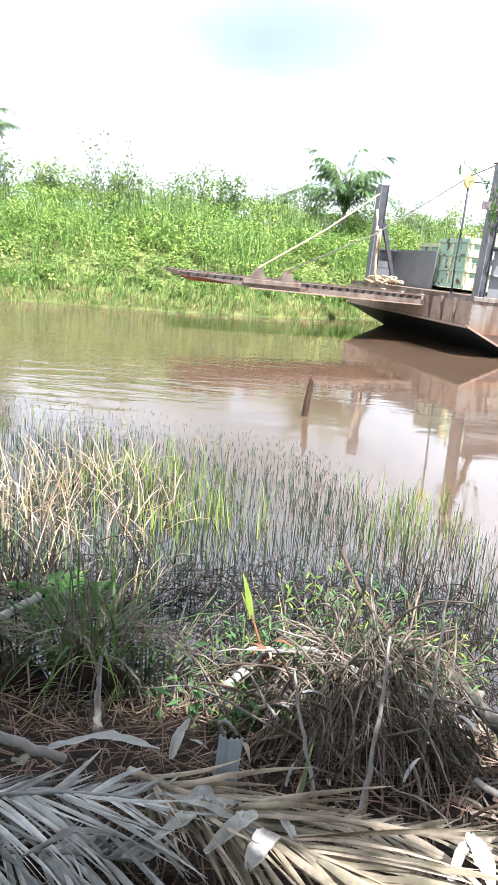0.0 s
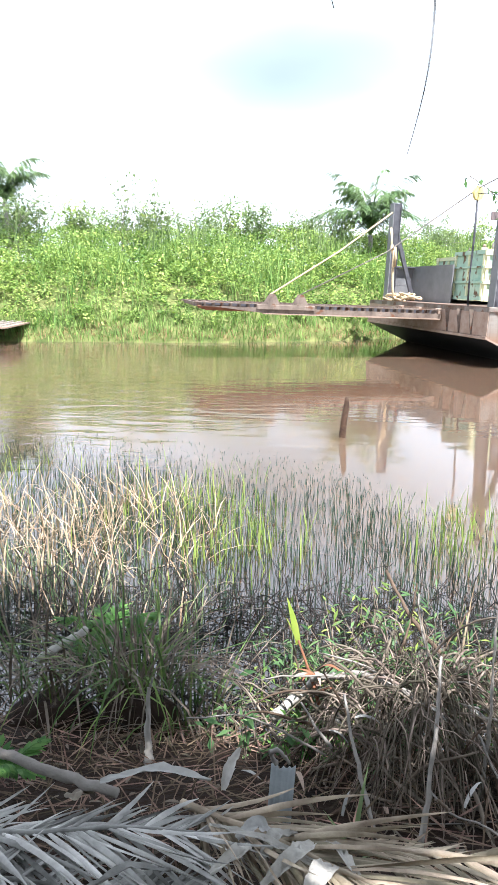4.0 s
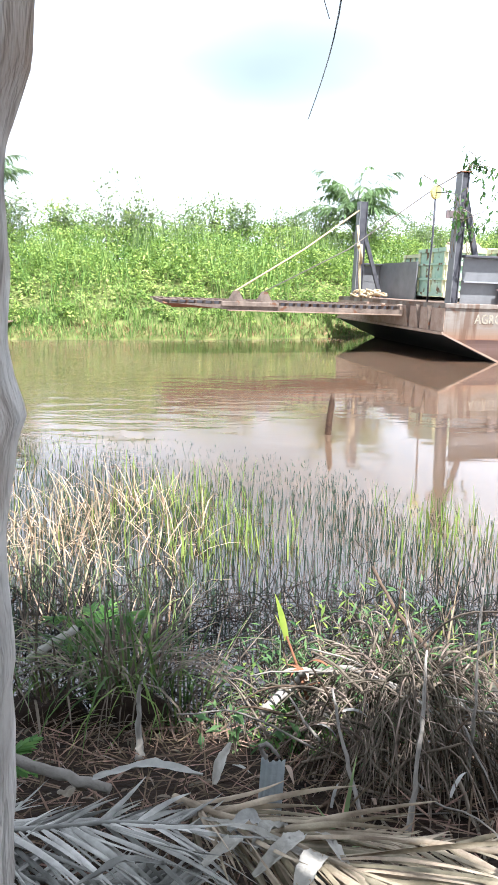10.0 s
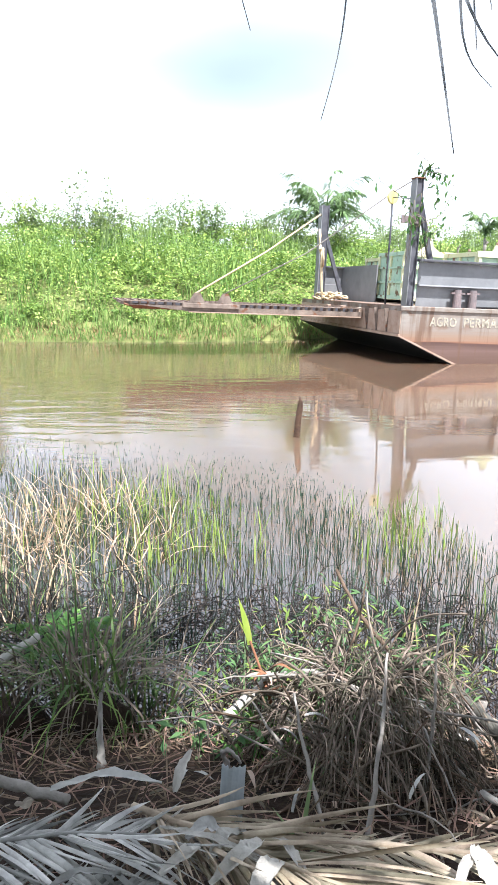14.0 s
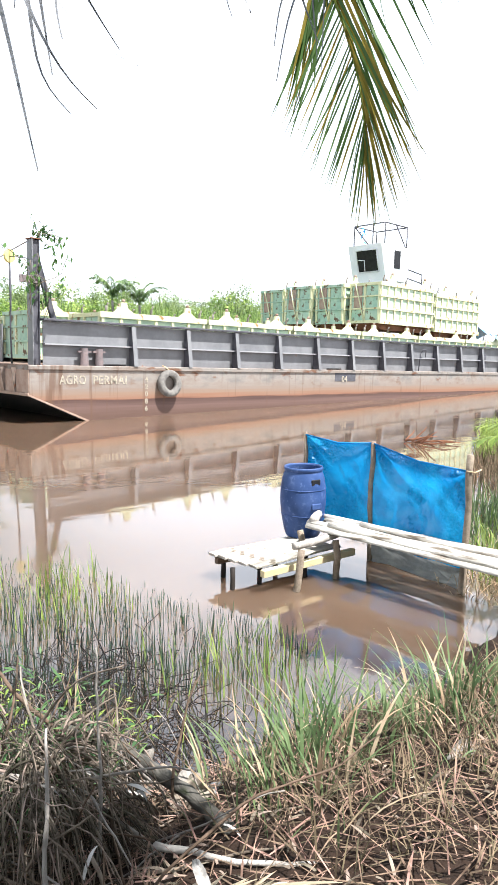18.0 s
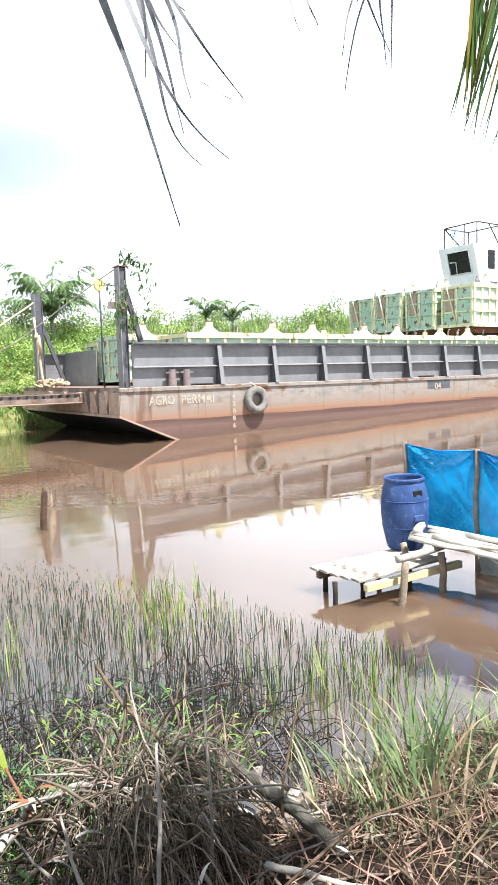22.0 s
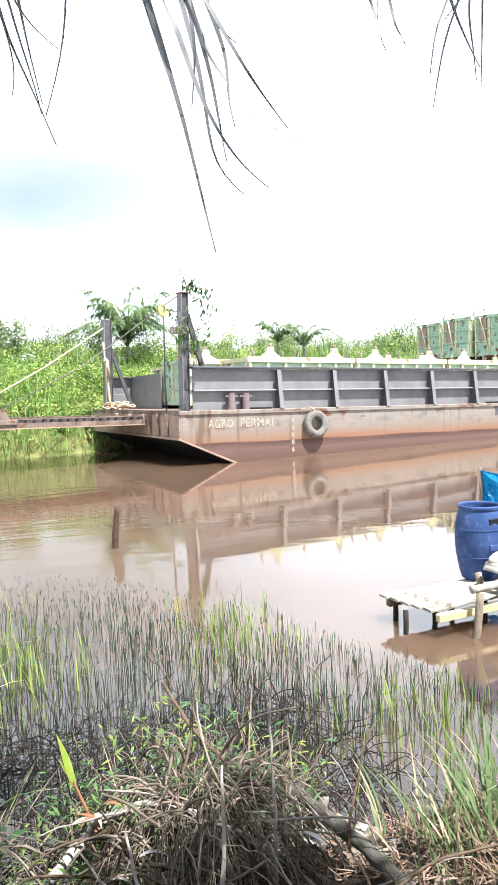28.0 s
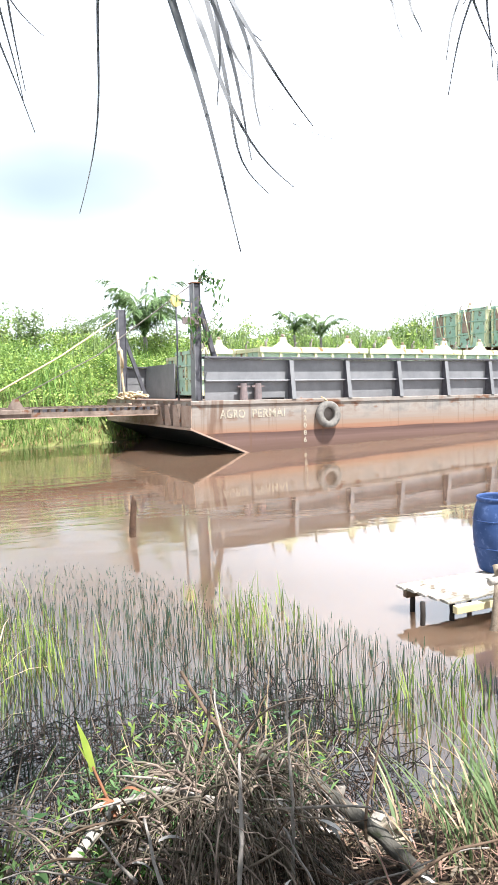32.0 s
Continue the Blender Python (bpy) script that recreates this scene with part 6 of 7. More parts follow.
tussock(-1.45, 3.45, 70, 0.45, 0.9, "dark_blade", 303, "drooping half-dead grass tussock over dark mud", (0.008, 0.016), 0.6, 2.3, 0.7, 0.18, 0.2)
tussock(-2.6, 3.7, 80, 0.4, 0.8, "dark_blade", 304, "half-dead grass tussock at the water's edge", (0.008, 0.015), 0.6, 2.0, 0.5, 0.22)
tussock(1.85, 2.58, 34, 0.34, 0.66, "green_blade", 305, "fresh broad-bladed green grass among dry stems", (0.012, 0.022), 0.30, 1.2, 0.15, 0.15)
tussock(2.05, 2.75, 34, 0.34, 0.64, "green_blade", 306, "fresh broad-bladed green grass among dry stems", (0.012, 0.024), 0.34, 1.3, 0.15, 0.17)
tussock(2.45, 2.85, 36, 0.32, 0.58, "green_blade", 307, "fresh broad-bladed green grass among dry stems", (0.012, 0.024), 0.5, 1.4, 0.2, 0.16)
tussock(3.05, 2.95, 38, 0.34, 0.62, "green_blade", 308, "fresh green grass by the water's edge", (0.012, 0.024), 0.5, 1.4, 0.2, 0.2)
tussock(1.7, 2.95, 34, 0.25, 0.55, "green_blade", 309, "short green and dry grass on the bank", (0.010, 0.020), 0.4, 1.3, 0.25, 0.18)
tussock(3.5, 3.0, 40, 0.35, 0.65, "green_blade", 310, "fresh green grass by the water's edge", (0.010, 0.020), 0.5, 1.4, 0.2, 0.2)
tussock(2.2, 3.12, 36, 0.3, 0.6, "green_blade", 314, "fresh green grass at the water's edge", (0.009, 0.019), 0.35, 1.3, 0.25, 0.14)
tussock(2.9, 2.62, 40, 0.28, 0.58, "green_blade", 315, "fresh green grass over brown straw", (0.012, 0.023), 0.4, 1.4, 0.15, 0.22)
tussock(1.58, 2.45, 26, 0.2, 0.5, "green_blade", 316, "thin green grass among dry stems", (0.008, 0.016), 0.35, 1.2, 0.4, 0.16)
tussock(2.7, 2.35, 28, 0.18, 0.42, "green_blade", 313, "short fresh green grass over brown straw", (0.007, 0.015), 0.5, 1.3, 0.3, 0.24)
tussock(0.28, 3.55, 36, 0.4, 0.8, "green_blade", 311, "thin green grass growing through dead vines", (0.008, 0.016), 0.45, 1.3, 0.3, 0.2)
tussock(1.05, 3.75, 26, 0.35, 0.75, "sedge_light", 312, "thin yellow-green grass standing at the water's edge", (0.007, 0.014), 0.3, 1.0, 0.2, 0.2)

n = 1700
x, y = rng.uniform(1.5, 4.6, n), rng.uniform(1.2, 3.7, n)
ok = y < shore(x) - 0.3
x, y = x[ok], y[ok]
n = len(x)
base = np.stack([x, y, ground_z(x, y) + rng.uniform(0, 0.08, n)], -1)
mat_dry = part("dry_grass_mat", ribbons(base, rng.uniform(0, 6.28, n), rng.uniform(0.15, 1.5, n), rng.uniform(0.08, 0.30, n), rng.uniform(0.003, 0.008, n), rng.uniform(0, 1.3, n), 4), "dry_mat")
tagged(mat_dry, "mat of sunlit dry brownish grass on the bank", "grass", kind="stuff")


def weed(x, y, height, count, size, seed, label, mat="green_leaf", name="weed", narrow=0.4, z=None):
    r = np.random.default_rng(seed)
    t = thing(name, Matrix(), label, "weed", "leafy weeds on the near bank")
    z0 = max(on_ground(x, y), 0.0) if z is None else z
    pts = []
    for k in range(5):
        st = wander((x + r.normal(0, 0.05), y + r.normal(0, 0.05), z0 - 0.02), (r.normal(0, 0.02), r.normal(0, 0.02), height / 7), 8, r, 0.22)
        part("stem", tube(st, np.linspace(0.0045, 0.002, 8), 4), "dead_vine", t)
        pts.append(st[2:])
    pts = np.concatenate(pts)
    at = pts[r.integers(0, len(pts), count)] + r.normal(0, 0.02, (count, 3))
    part("foliage", leaves(at, r.uniform(0.6, 1.2, count) * size, r, 0.1, narrow), mat, t)
    return t


rw = np.random.default_rng(400)
for k in range(30):
    wx, wy = rw.uniform(-0.1, 1.2), rw.uniform(3.3, 4.2)
    weed(wx, wy, rw.uniform(0.4, 0.85), 44, 0.085, 410 + k, "slender green weed among dead vines", "green_leaf" if k % 4 else "sedge_light", narrow=0.22)
for k in range(10):
    weed(rw.uniform(0.15, 1.05), rw.uniform(3.0, 3.4), rw.uniform(0.25, 0.5), 26, 0.075, 460 + k, "slender green weed growing through the vine mound", narrow=0.22, z=0.5)
for k in range(8):
    weed(rw.uniform(-0.35, 0.25), rw.uniform(2.8, 3.3), rw.uniform(0.15, 0.32), 24, 0.085, 440 + k, "low small-leaved green weed by the puddle", "fern_green" if k % 2 else "green_leaf", narrow=0.38)


def fern(x, y, z, count, length, seed, label, lift=0.9):
    r = np.random.default_rng(seed)
    t = thing("fern", Matrix(), label, "fern")
    for k in range(count):
        rv, lv = frond(length * r.uniform(0.7, 1.1), 1.3, 20, length * 0.34, 0.026, r, lift + r.uniform(-0.3, 0.3), 1, 0.9, 0.2, 0.004)
        m = pose(x, y, z, 0, 0, 360 * k / count + r.uniform(-20, 20))
        f = part("leaf", bent(lv, m), "fern_green", t)
        part("midrib", bent(rv, m), "fern_green", f)
    return t


fern(-1.32, 4.15, 0.25, 6, 0.40, 501, "bright green fern-like shrub over the grass")
fern(-1.12, 4.0, 0.30, 4, 0.36, 502, "bright green fern-like shrub over the grass")
fern(-1.20, 2.34, 0.66, 5, 0.20, 503, "small green fern beside the fallen log")


def log_thing(name, pts, r0, r1, mat, seed, label, category="log", sides=9, rough=0.08):
    t = thing(name, Matrix(), label, category)
    p = np.array(pts, float)
    s, q = np.linspace(0, 1, len(p)), np.linspace(0, 1, max(14, 4 * len(p)))
    p = np.stack([np.interp(q, s, p[:, k]) for k in range(3)], -1)
    r = np.random.default_rng(seed)
    p[1:-1] += r.normal(0, max(r0 * 0.12, 0.003), (len(q) - 2, 3))
    part("wood", tube(p, np.linspace(r0, r1, len(q)) * (1 + r.uniform(-0.16, 0.16, len(q))), sides, rough * 1.6, seed), mat, t, smooth=True)
    return t


log_thing("bleached_log", [(-1.43, 3.28, 0.61), (-1.35, 3.42, 0.63), (-1.26, 3.57, 0.645)], 0.024, 0.022, "sheath", 1, "pale debarked log propped on the grass")
log_thing("fallen_branch", [(-1.19, 2.24, 0.85), (-0.92, 2.13, 0.86), (-0.66, 2.05, 0.86)], 0.018, 0.020, "grey_wood", 2, "grey fallen branch lying behind the dry fronds", "branch")
log_thing("bleached_log", [(-0.15, 3.16, 0.42), (0.10, 3.38, 0.54), (0.26, 3.30, 0.60)], 0.026, 0.018, "bleached_wood", 3, "short pale log lying across the vines")
log_thing("fallen_branch", [(0.05, 3.22, 0.62), (0.30, 3.15, 0.72), (0.55, 3.0, 0.70), (0.85, 2.75, 0.60), (1.02, 2.45, 0.50)], 0.015, 0.009, "grey_wood", 4, "grey split branch lying over the vine mound", "branch")
log_thing("bare_stick", [(0.44, 2.18, 0.58), (0.50, 2.36, 0.72), (0.57, 2.62, 0.88), (0.62, 2.85, 1.0)], 0.012, 0.006, "grey_wood", 5, "pale barkless stick leaning on the vine mound", "stick")
log_thing("bare_stick", [(0.28, 2.2, 0.60), (0.22, 2.45, 0.75), (0.18, 2.7, 0.88)], 0.009, 0.006, "grey_wood", 6, "grey stick leaning on the vine mound", "stick")
log_thing("dark_branch", [(0.52, 4.02, 0.90), (0.62, 3.66, 0.78), (0.80, 3.42, 0.64), (0.92, 3.2, 0.5)], 0.010, 0.015, "dark_wood", 7, "thin dark branch rising from the vines", "branch")
log_thing("dark_branch", [(0.45, 3.2, 0.6), (0.62, 3.62, 0.80), (0.66, 3.75, 0.95)], 0.008, 0.004, "dark_wood", 8, "thin dark branch rising from the vines", "branch")
log_thing("mossy_log", [(0.84, 3.85, 0.40), (0.98, 3.48, 0.54), (1.10, 3.05, 0.60), (1.24, 2.68, 0.58), (1.32, 2.42, 0.53)], 0.034, 0.037, "old_log", 9, "old grey log slanting down to the water")
log_thing("bare_stick", [(0.95, 2.42, 0.62), (1.22, 2.14, 0.64), (1.6, 1.85, 0.68)], 0.014, 0.009, "bleached_wood", 10, "pale stick lying on the dry grass", "stick")
log_thing("dark_branch", [(0.72, 1.95, 0.68), (0.86, 2.12, 0.74), (1.33, 2.28, 0.80), (1.70, 2.22, 0.84), (2.0, 2.3, 0.86)], 0.008, 0.004, "dark_wood", 11, "long thin branch arching over the grass", "branch")
log_thing("upright_stem", [(0.74, 2.5, 0.5), (0.80, 2.65, 0.8), (0.82, 2.75, 1.05), (0.86, 2.9, 1.3)], 0.009, 0.004, "grey_wood", 12, "thin upright dead stem", "stem")
log_thing("stump", [(-0.69, 2.66, 0.50), (-0.70, 2.70, 0.62), (-0.71, 2.76, 0.78), (-0.69, 2.78, 0.86)], 0.020, 0.006, "bleached_wood", 13, "short splintered grey stump", "stump")
log_thing("stump", [(1.22, 3.30, 0.20), (1.24, 3.32, 0.34), (1.26, 3.34, 0.46)], 0.04, 0.035, "grey_wood", 14, "pale broken stump at the water's edge", "stump")
log_thing("stump", [(1.36, 3.05, 0.25), (1.38, 3.06, 0.42)], 0.06, 0.05, "grey_wood", 15, "short grey stump among the grass", "stump")
log_thing("root", [(-0.10, 2.52, 0.62), (-0.13, 2.50, 0.72), (-0.10, 2.47, 0.76), (-0.05, 2.46, 0.70)], 0.012, 0.007, "grey_wood", 16, "thin curved root over the pipe", "root")


def scrap(x, y, z, size, mat, seed, label, turn):
    """A crumpled sheet of rubbish."""
    r = np.random.default_rng(seed)
    t = thing("plastic_scrap", pose(x, y, z, r.uniform(-35, 35), r.uniform(-35, 35), turn), label, "rubbish", "rubbish at the water's edge")
    n = 14
    u, v = np.meshgrid(np.linspace(-1, 1, n), np.linspace(-1, 1, n), indexing="ij")
    h = sum(r.uniform(0.1, 0.3) * np.sin(r.uniform(1, 5) * u + r.uniform(1, 5) * v + r.uniform(0, 6)) for _ in range(6))
    edge_wob = 1 + 0.16 * np.sin(5 * np.arctan2(v, u) + seed)
    p = np.stack([u * edge_wob, 0.7 * v * edge_wob, 0.5 * h], -1).reshape(-1, 3) * size
    i, j = np.meshgrid(np.arange(n - 1), np.arange(n - 1), indexing="ij")
    q = i * n + j
    part("sheet", (p, np.stack([q, q + n, q + n + 1, q + 1], -1).reshape(-1, 4)), mat, t)
    return t


scrap(1.22, 3.46, 0.24, 0.10, "black", 31, "crumpled black plastic scrap beside the slanting log", 20)
scrap(1.36, 3.34, 0.26, 0.09, "scrap_beige", 32, "dirty beige cloth scrap at the water's edge", 70)
scrap(1.42, 3.02, 0.34, 0.11, "scrap_grey", 33, "grey crumpled plastic sheet at the water's edge", 140)
scrap(1.30, 2.86, 0.44, 0.10, "scrap_beige", 34, "dirty beige cloth scrap below the slanting log", 200)
scrap(1.50, 3.26, 0.20, 0.07, "black", 35, "crumpled black plastic scrap in the shallows", 260)
scrap(-0.82, 2.12, 0.79, 0.05, "scrap_beige", 36, "torn bright paper scrap under the fallen branch", 15)

# split plastic pipe stub
pipe = thing("pipe_stub", pose(-0.09, 2.24, 0.55, -4, 3, 0), "upright stub of grey split pipe in the mud", "pipe")
bm = bmesh.new()
for k in range(13):
    u = k / 6 - 1
    for off in (0.0, 0.005):
        for z in (0, 0.30 + 0.006 * math.sin(2.3 * k) - 0.012 * (k == 4)):
            bm.verts.new((0.047 * u, -0.014 * (1 - u * u) + off, z))
bm.verts.ensure_lookup_table()
for k in range(12):
    q = bm.verts
    i, j = 4 * k, 4 * k + 4
    for f in ((i, i + 1, j + 1, j), (i + 2, j + 2, j + 3, i + 3), (i + 1, i + 3, j + 3, j + 1)):
        bm.faces.new([q[v] for v in f])
part("shell", bm, "pipe_grey", pipe, smooth=True)

# leaning block at the right
slab = thing("mud_slab", pose(2.56, 2.26, 0.50, 8, -6, 20), "half-buried grey block in the grass", "slab")
part("block", box(-0.22, 0.22, -0.12, 0.12, -0.1, 0.08, 0.03), "grey_wood", slab)

# yellow-green shoot
shoot = thing("young_shoot", Matrix(), "yellow-green rolled leaf shoot on a brown stem", "plant")
part("stem", tube([(0.10, 3.26, 0.45), (0.05, 3.29, 0.60), (-0.02, 3.33, 0.78)], [0.012, 0.009, 0.006], 6), "rust", shoot)
part("leaf", ribbons(np.array([[-0.02, 3.33, 0.76]]), [2.4], [0.25], [0.26], [0.05], [0.25], 6), "leaf_yellow", shoot)
for k in range(9):
    part("dead_leaf", ribbons(np.array([[0.08 + 0.02 * math.sin(5 * k), 3.26, 0.50 + 0.02 * k]]), [0.7 * k], [0.5 + 0.1 * (k % 4)], [0.13 + 0.02 * (k % 3)], [0.028], [1.3 + 0.2 * (k % 3)], 6), "rust_pale" if k % 2 else "rust", shoot)
part("leaf", ribbons(np.array([[-0.02, 3.33, 0.76]]), [2.9], [0.35], [0.16], [0.03], [0.25], 6), "leaf_yellow", shoot)
sprout = thing("grass_sprout", Matrix(), "fresh bright green grass sprout through the fronds", "grass")
for k, (az, le, ln) in enumerate(((1.2, 0.15, 0.34), (4.2, 0.2, 0.30), (5.4, 0.5, 0.24), (2.6, 0.3, 0.2))):
    part("blade", ribbons(np.array([[0.17, 1.98, 0.70]]), [az], [le], [ln], [0.018], [0.7], 6), "green_blade", sprout)

# ---------------------------------------------------------------- dry palm fronds in the foreground


def dry_frond(name, a, b, n, leaf_len, mat, seed, label, flat=0.25, skew=0.0, sides=(1, -1)):
    """A dead palm leaf lying on the ground from a to b, its leaflets parts of their own."""
    r = np.random.default_rng(seed)
    a, b = np.array(a, float), np.array(b, float)
    t = thing(name, Matrix(), label, "palm frond", "dry fronds on the bank")
    s = np.linspace(0, 1, 12)
    rib = a + (b - a) * s[:, None] + np.stack([np.zeros(12), np.zeros(12), 0.03 * np.sin(np.pi * s)], -1) + r.normal(0, 0.004, (12, 3))
    rib[:, 2] += ground_z(rib[:, 0], rib[:, 1])
    part("midrib", tube(rib, np.linspace(0.015, 0.005, 12), 6), mat, t, smooth=True)
    d = b - a
    ang0 = math.atan2(d[1], d[0])
    for side in sides:
        at = np.sort(r.uniform(0.02, 1, n))
        pos = np.stack([np.interp(at, s, rib[:, k]) for k in range(3)], -1)
        az = ang0 + side * (0.80 - 0.35 * at + skew + r.normal(0, 0.09, n))
        ln = leaf_len * (0.55 + 0.6 * np.sin(np.pi * (0.1 + 0.8 * at))) * r.uniform(0.7, 1.1, n) * np.where(np.sin(az) > 0, 0.42, 1.0)
        fall = np.where(np.sin(az) > 0, 0.20, -0.12)
        each("leaflet", folded(pos, az, np.pi / 2 - 0.10 + fall + r.normal(0, 0.12, n), ln, r.uniform(0.011, 0.021, n), flat + r.normal(0, 0.25, n), 5, r.normal(0, 0.9, n), r), mat, t, 18)
    return t


dry_frond("dry_frond", (-1.70, 1.78, 0.15), (-0.20, 1.88, 0.17), 84, 0.54, "dry_frond", 601, "grey dried palm frond lying on the bank", 0.25, 0.15)
dry_frond("dry_frond", (-1.75, 1.62, 0.13), (-0.30, 1.62, 0.14), 76, 0.50, "dry_frond", 602, "grey dried palm frond lying on the bank", 0.25, 0.45)
dry_frond("dry_frond", (-0.42, 2.03, 0.19), (0.46, 1.42, 0.23), 72, 0.52, "dry_frond_tan", 603, "tan dried palm frond lying on the bank", 0.2, -0.22)
dry_frond("dry_frond", (0.20, 2.0, 0.11), (1.10, 1.82, 0.13), 58, 0.46, "dry_frond_tan", 604, "tan dried palm frond lying on the bank", 0.25)
dry_frond("dry_frond", (0.32, 1.36, 0.12), (1.1, 1.50, 0.12), 40, 0.40, "dry_frond_tan", 605, "tan dried palm frond lying on the bank", 0.2)
dry_frond("dry_frond", (-1.4, 1.36, 0.11), (-0.05, 1.40, 0.11), 60, 0.45, "dry_frond", 606, "grey dried palm frond lying on the bank", 0.2)


def torn_sheath(pts, width, seed, mat="dry_frond_tan"):
    """A broad, curled strip of dried leaf base."""
    r = np.random.default_rng(seed)
    t = thing("torn_sheath", Matrix(), "broad curled strip of bleached dry palm sheath", "dry leaf", "torn sheaths on the fronds")
    p = np.array(pts, float)
    p[:, 2] += ground_z(p[:, 0], p[:, 1]) + 0.22 - 0.98
    s, q = np.linspace(0, 1, len(p)), np.linspace(0, 1, 14)
    p = np.stack([np.interp(q, s, p[:, k]) for k in range(3)], -1)
    d = np.gradient(p, axis=0)
    side = np.cross(d, (0, 0, 1.0))
    side /= np.maximum(np.linalg.norm(side, axis=1, keepdims=True), 1e-6)
    w = 0.85 * width * np.sin(np.pi * (0.12 + 0.78 * q)) * (1 + r.normal(0, 0.06, 14))
    m = 7
    rows = []
    for k in range(m):
        u = k / (m - 1) * 2 - 1
        rows.append(p + side * (u * w)[:, None] * 0.5 + np.array([0, 0, 1.0]) * (0.28 * w * u * u + 0.004 * r.normal(0, 1, 14))[:, None])
    v = np.stack(rows, 1).reshape(-1, 3)
    i, j = np.meshgrid(np.arange(13), np.arange(m - 1), indexing="ij")
    g = i * m + j
    ob = part("strip", (v, np.stack([g, g + 1, g + m + 1, g + m], -1).reshape(-1, 4)), mat, t, smooth=True)
    return t


for k, (pts, w) in enumerate((
        ([(-0.27, 1.60, 1.0), (-0.18, 1.69, 1.03), (-0.19, 1.76, 1.0)], 0.055), ([(-0.21, 1.78, 1.0), (-0.15, 1.83, 1.03), (-0.09, 1.82, 1.0)], 0.06),
        ([(-0.13, 1.69, 1.0), (-0.09, 1.76, 1.04), (-0.02, 1.84, 1.0)], 0.055), ([(-0.12, 1.57, 1.0), (-0.02, 1.66, 1.06), (0.03, 1.75, 1.03)], 0.065),
        ([(0.0, 1.52, 1.0), (0.05, 1.60, 1.05), (0.08, 1.66, 1.02)], 0.085), ([(0.71, 1.82, 1.0), (0.68, 1.66, 1.04), (0.69, 1.55, 1.0)], 0.075),
        ([(0.54, 1.50, 1.0), (0.63, 1.66, 1.05), (0.74, 1.78, 1.0)], 0.035), ([(-0.72, 2.05, 1.0), (-0.52, 2.08, 1.05), (-0.32, 2.02, 1.06)], 0.055),
        ([(-0.30, 1.84, 1.0), (-0.12, 1.74, 1.04), (0.06, 1.62, 1.03)], 0.030), ([(0.02, 1.80, 0.99), (0.10, 1.73, 1.03), (0.16, 1.62, 1.0)], 0.04),
        ([(-0.62, 1.50, 1.0), (-0.50, 1.58, 1.03), (-0.38, 1.60, 1.0)], 0.03), ([(-0.30, 2.22, 0.90), (-0.28, 2.25, 0.98), (-0.24, 2.28, 1.06)], 0.06),
        ([(0.92, 1.95, 1.0), (0.86, 1.75, 1.05), (0.84, 1.55, 1.0)], 0.05))):
    torn_sheath(pts, w, k, "dry_frond" if k in (1, 7, 10) else "sheath")

# ---------------------------------------------------------------- trunk beside the camera, palm crown overhead
post_tree = thing("dead_tree", Matrix(), "weathered grey bare tree with knots beside the viewer", "tree")
EDGE_Z = [0.6, 2.324, 2.38, 2.435, 2.451, 2.517, 2.567, 2.581, 2.597, 2.615, 2.651, 2.686, 2.70, 2.715, 2.732, 2.765, 2.80, 3.6]
EDGE_R = [-0.239, -0.2085, -0.2041, -0.2, -0.1968, -0.197, -0.1898, -0.1847, -0.1895, -0.1912, -0.187, -0.187, -0.184, -0.178, -0.171, -0.168, -0.175, -0.23]
tv, tz = [], np.r_[np.linspace(0.6, 2.25, 14), np.linspace(2.28, 2.86, 90), np.linspace(2.9, 3.6, 10)]
for z in tz:
    for q in range(32):
        a = 2 * math.pi * q / 32
        r = 0.058 * (1 + 0.05 * math.sin(3 * a + 2 * z) + 0.03 * math.sin(7 * a + 5 * z) + 0.02 * noise.noise((3 * math.cos(a), 3 * math.sin(a), 9 * z)) + 0.05 * noise.noise((9 * math.cos(a), 9 * math.sin(a), 25 * z)))
        xe = float(np.interp(z, EDGE_Z, EDGE_R))
        tv.append((xe - 0.060 + r * math.cos(a), TRUNK[1] + r * math.sin(a), z))
ti, tj = np.meshgrid(np.arange(len(tz) - 1), np.arange(32), indexing="ij")
tk = (tj + 1) % 32
part("stem", (np.array(tv), np.stack([ti * 32 + tj, ti * 32 + tk, (ti + 1) * 32 + tk, (ti + 1) * 32 + tj], -1).reshape(-1, 4)), "bark", post_tree, smooth=True)
for kz, ka, kr in ((2.583, -0.8, 0.012), (2.44, -0.7, 0.010), (2.70, -0.9, 0.014), (2.2, -1.2, 0.02)):
    xe = float(np.interp(kz, EDGE_Z, EDGE_R)) - 0.06
    bm = bmesh.new()
    bmesh.ops.create_icosphere(bm, subdivisions=2, radius=kr, matrix=Matrix.Translation((xe + 0.054 * math.cos(ka), TRUNK[1] + 0.054 * math.sin(ka), kz)) @ Matrix.Diagonal((0.6, 1, 1.5, 1)))
    part("knot", bm, "bark", post_tree, smooth=True)

crown_at = Vector((-0.6, -0.5, 5.2))
rp_ = np.random.default_rng(701)
coconut = thing("coconut_palm", Matrix(), "coconut palm with green fronds arching over the bank", "palm tree")
part("trunk", tube([(0.9, -1.7, 0.9), (0.6, -1.4, 2.6), (0.0, -0.9, 4.2), tuple(crown_at)], [0.20, 0.15, 0.13, 0.12], 12, 0.05, 5), "bark", coconut, smooth=True)
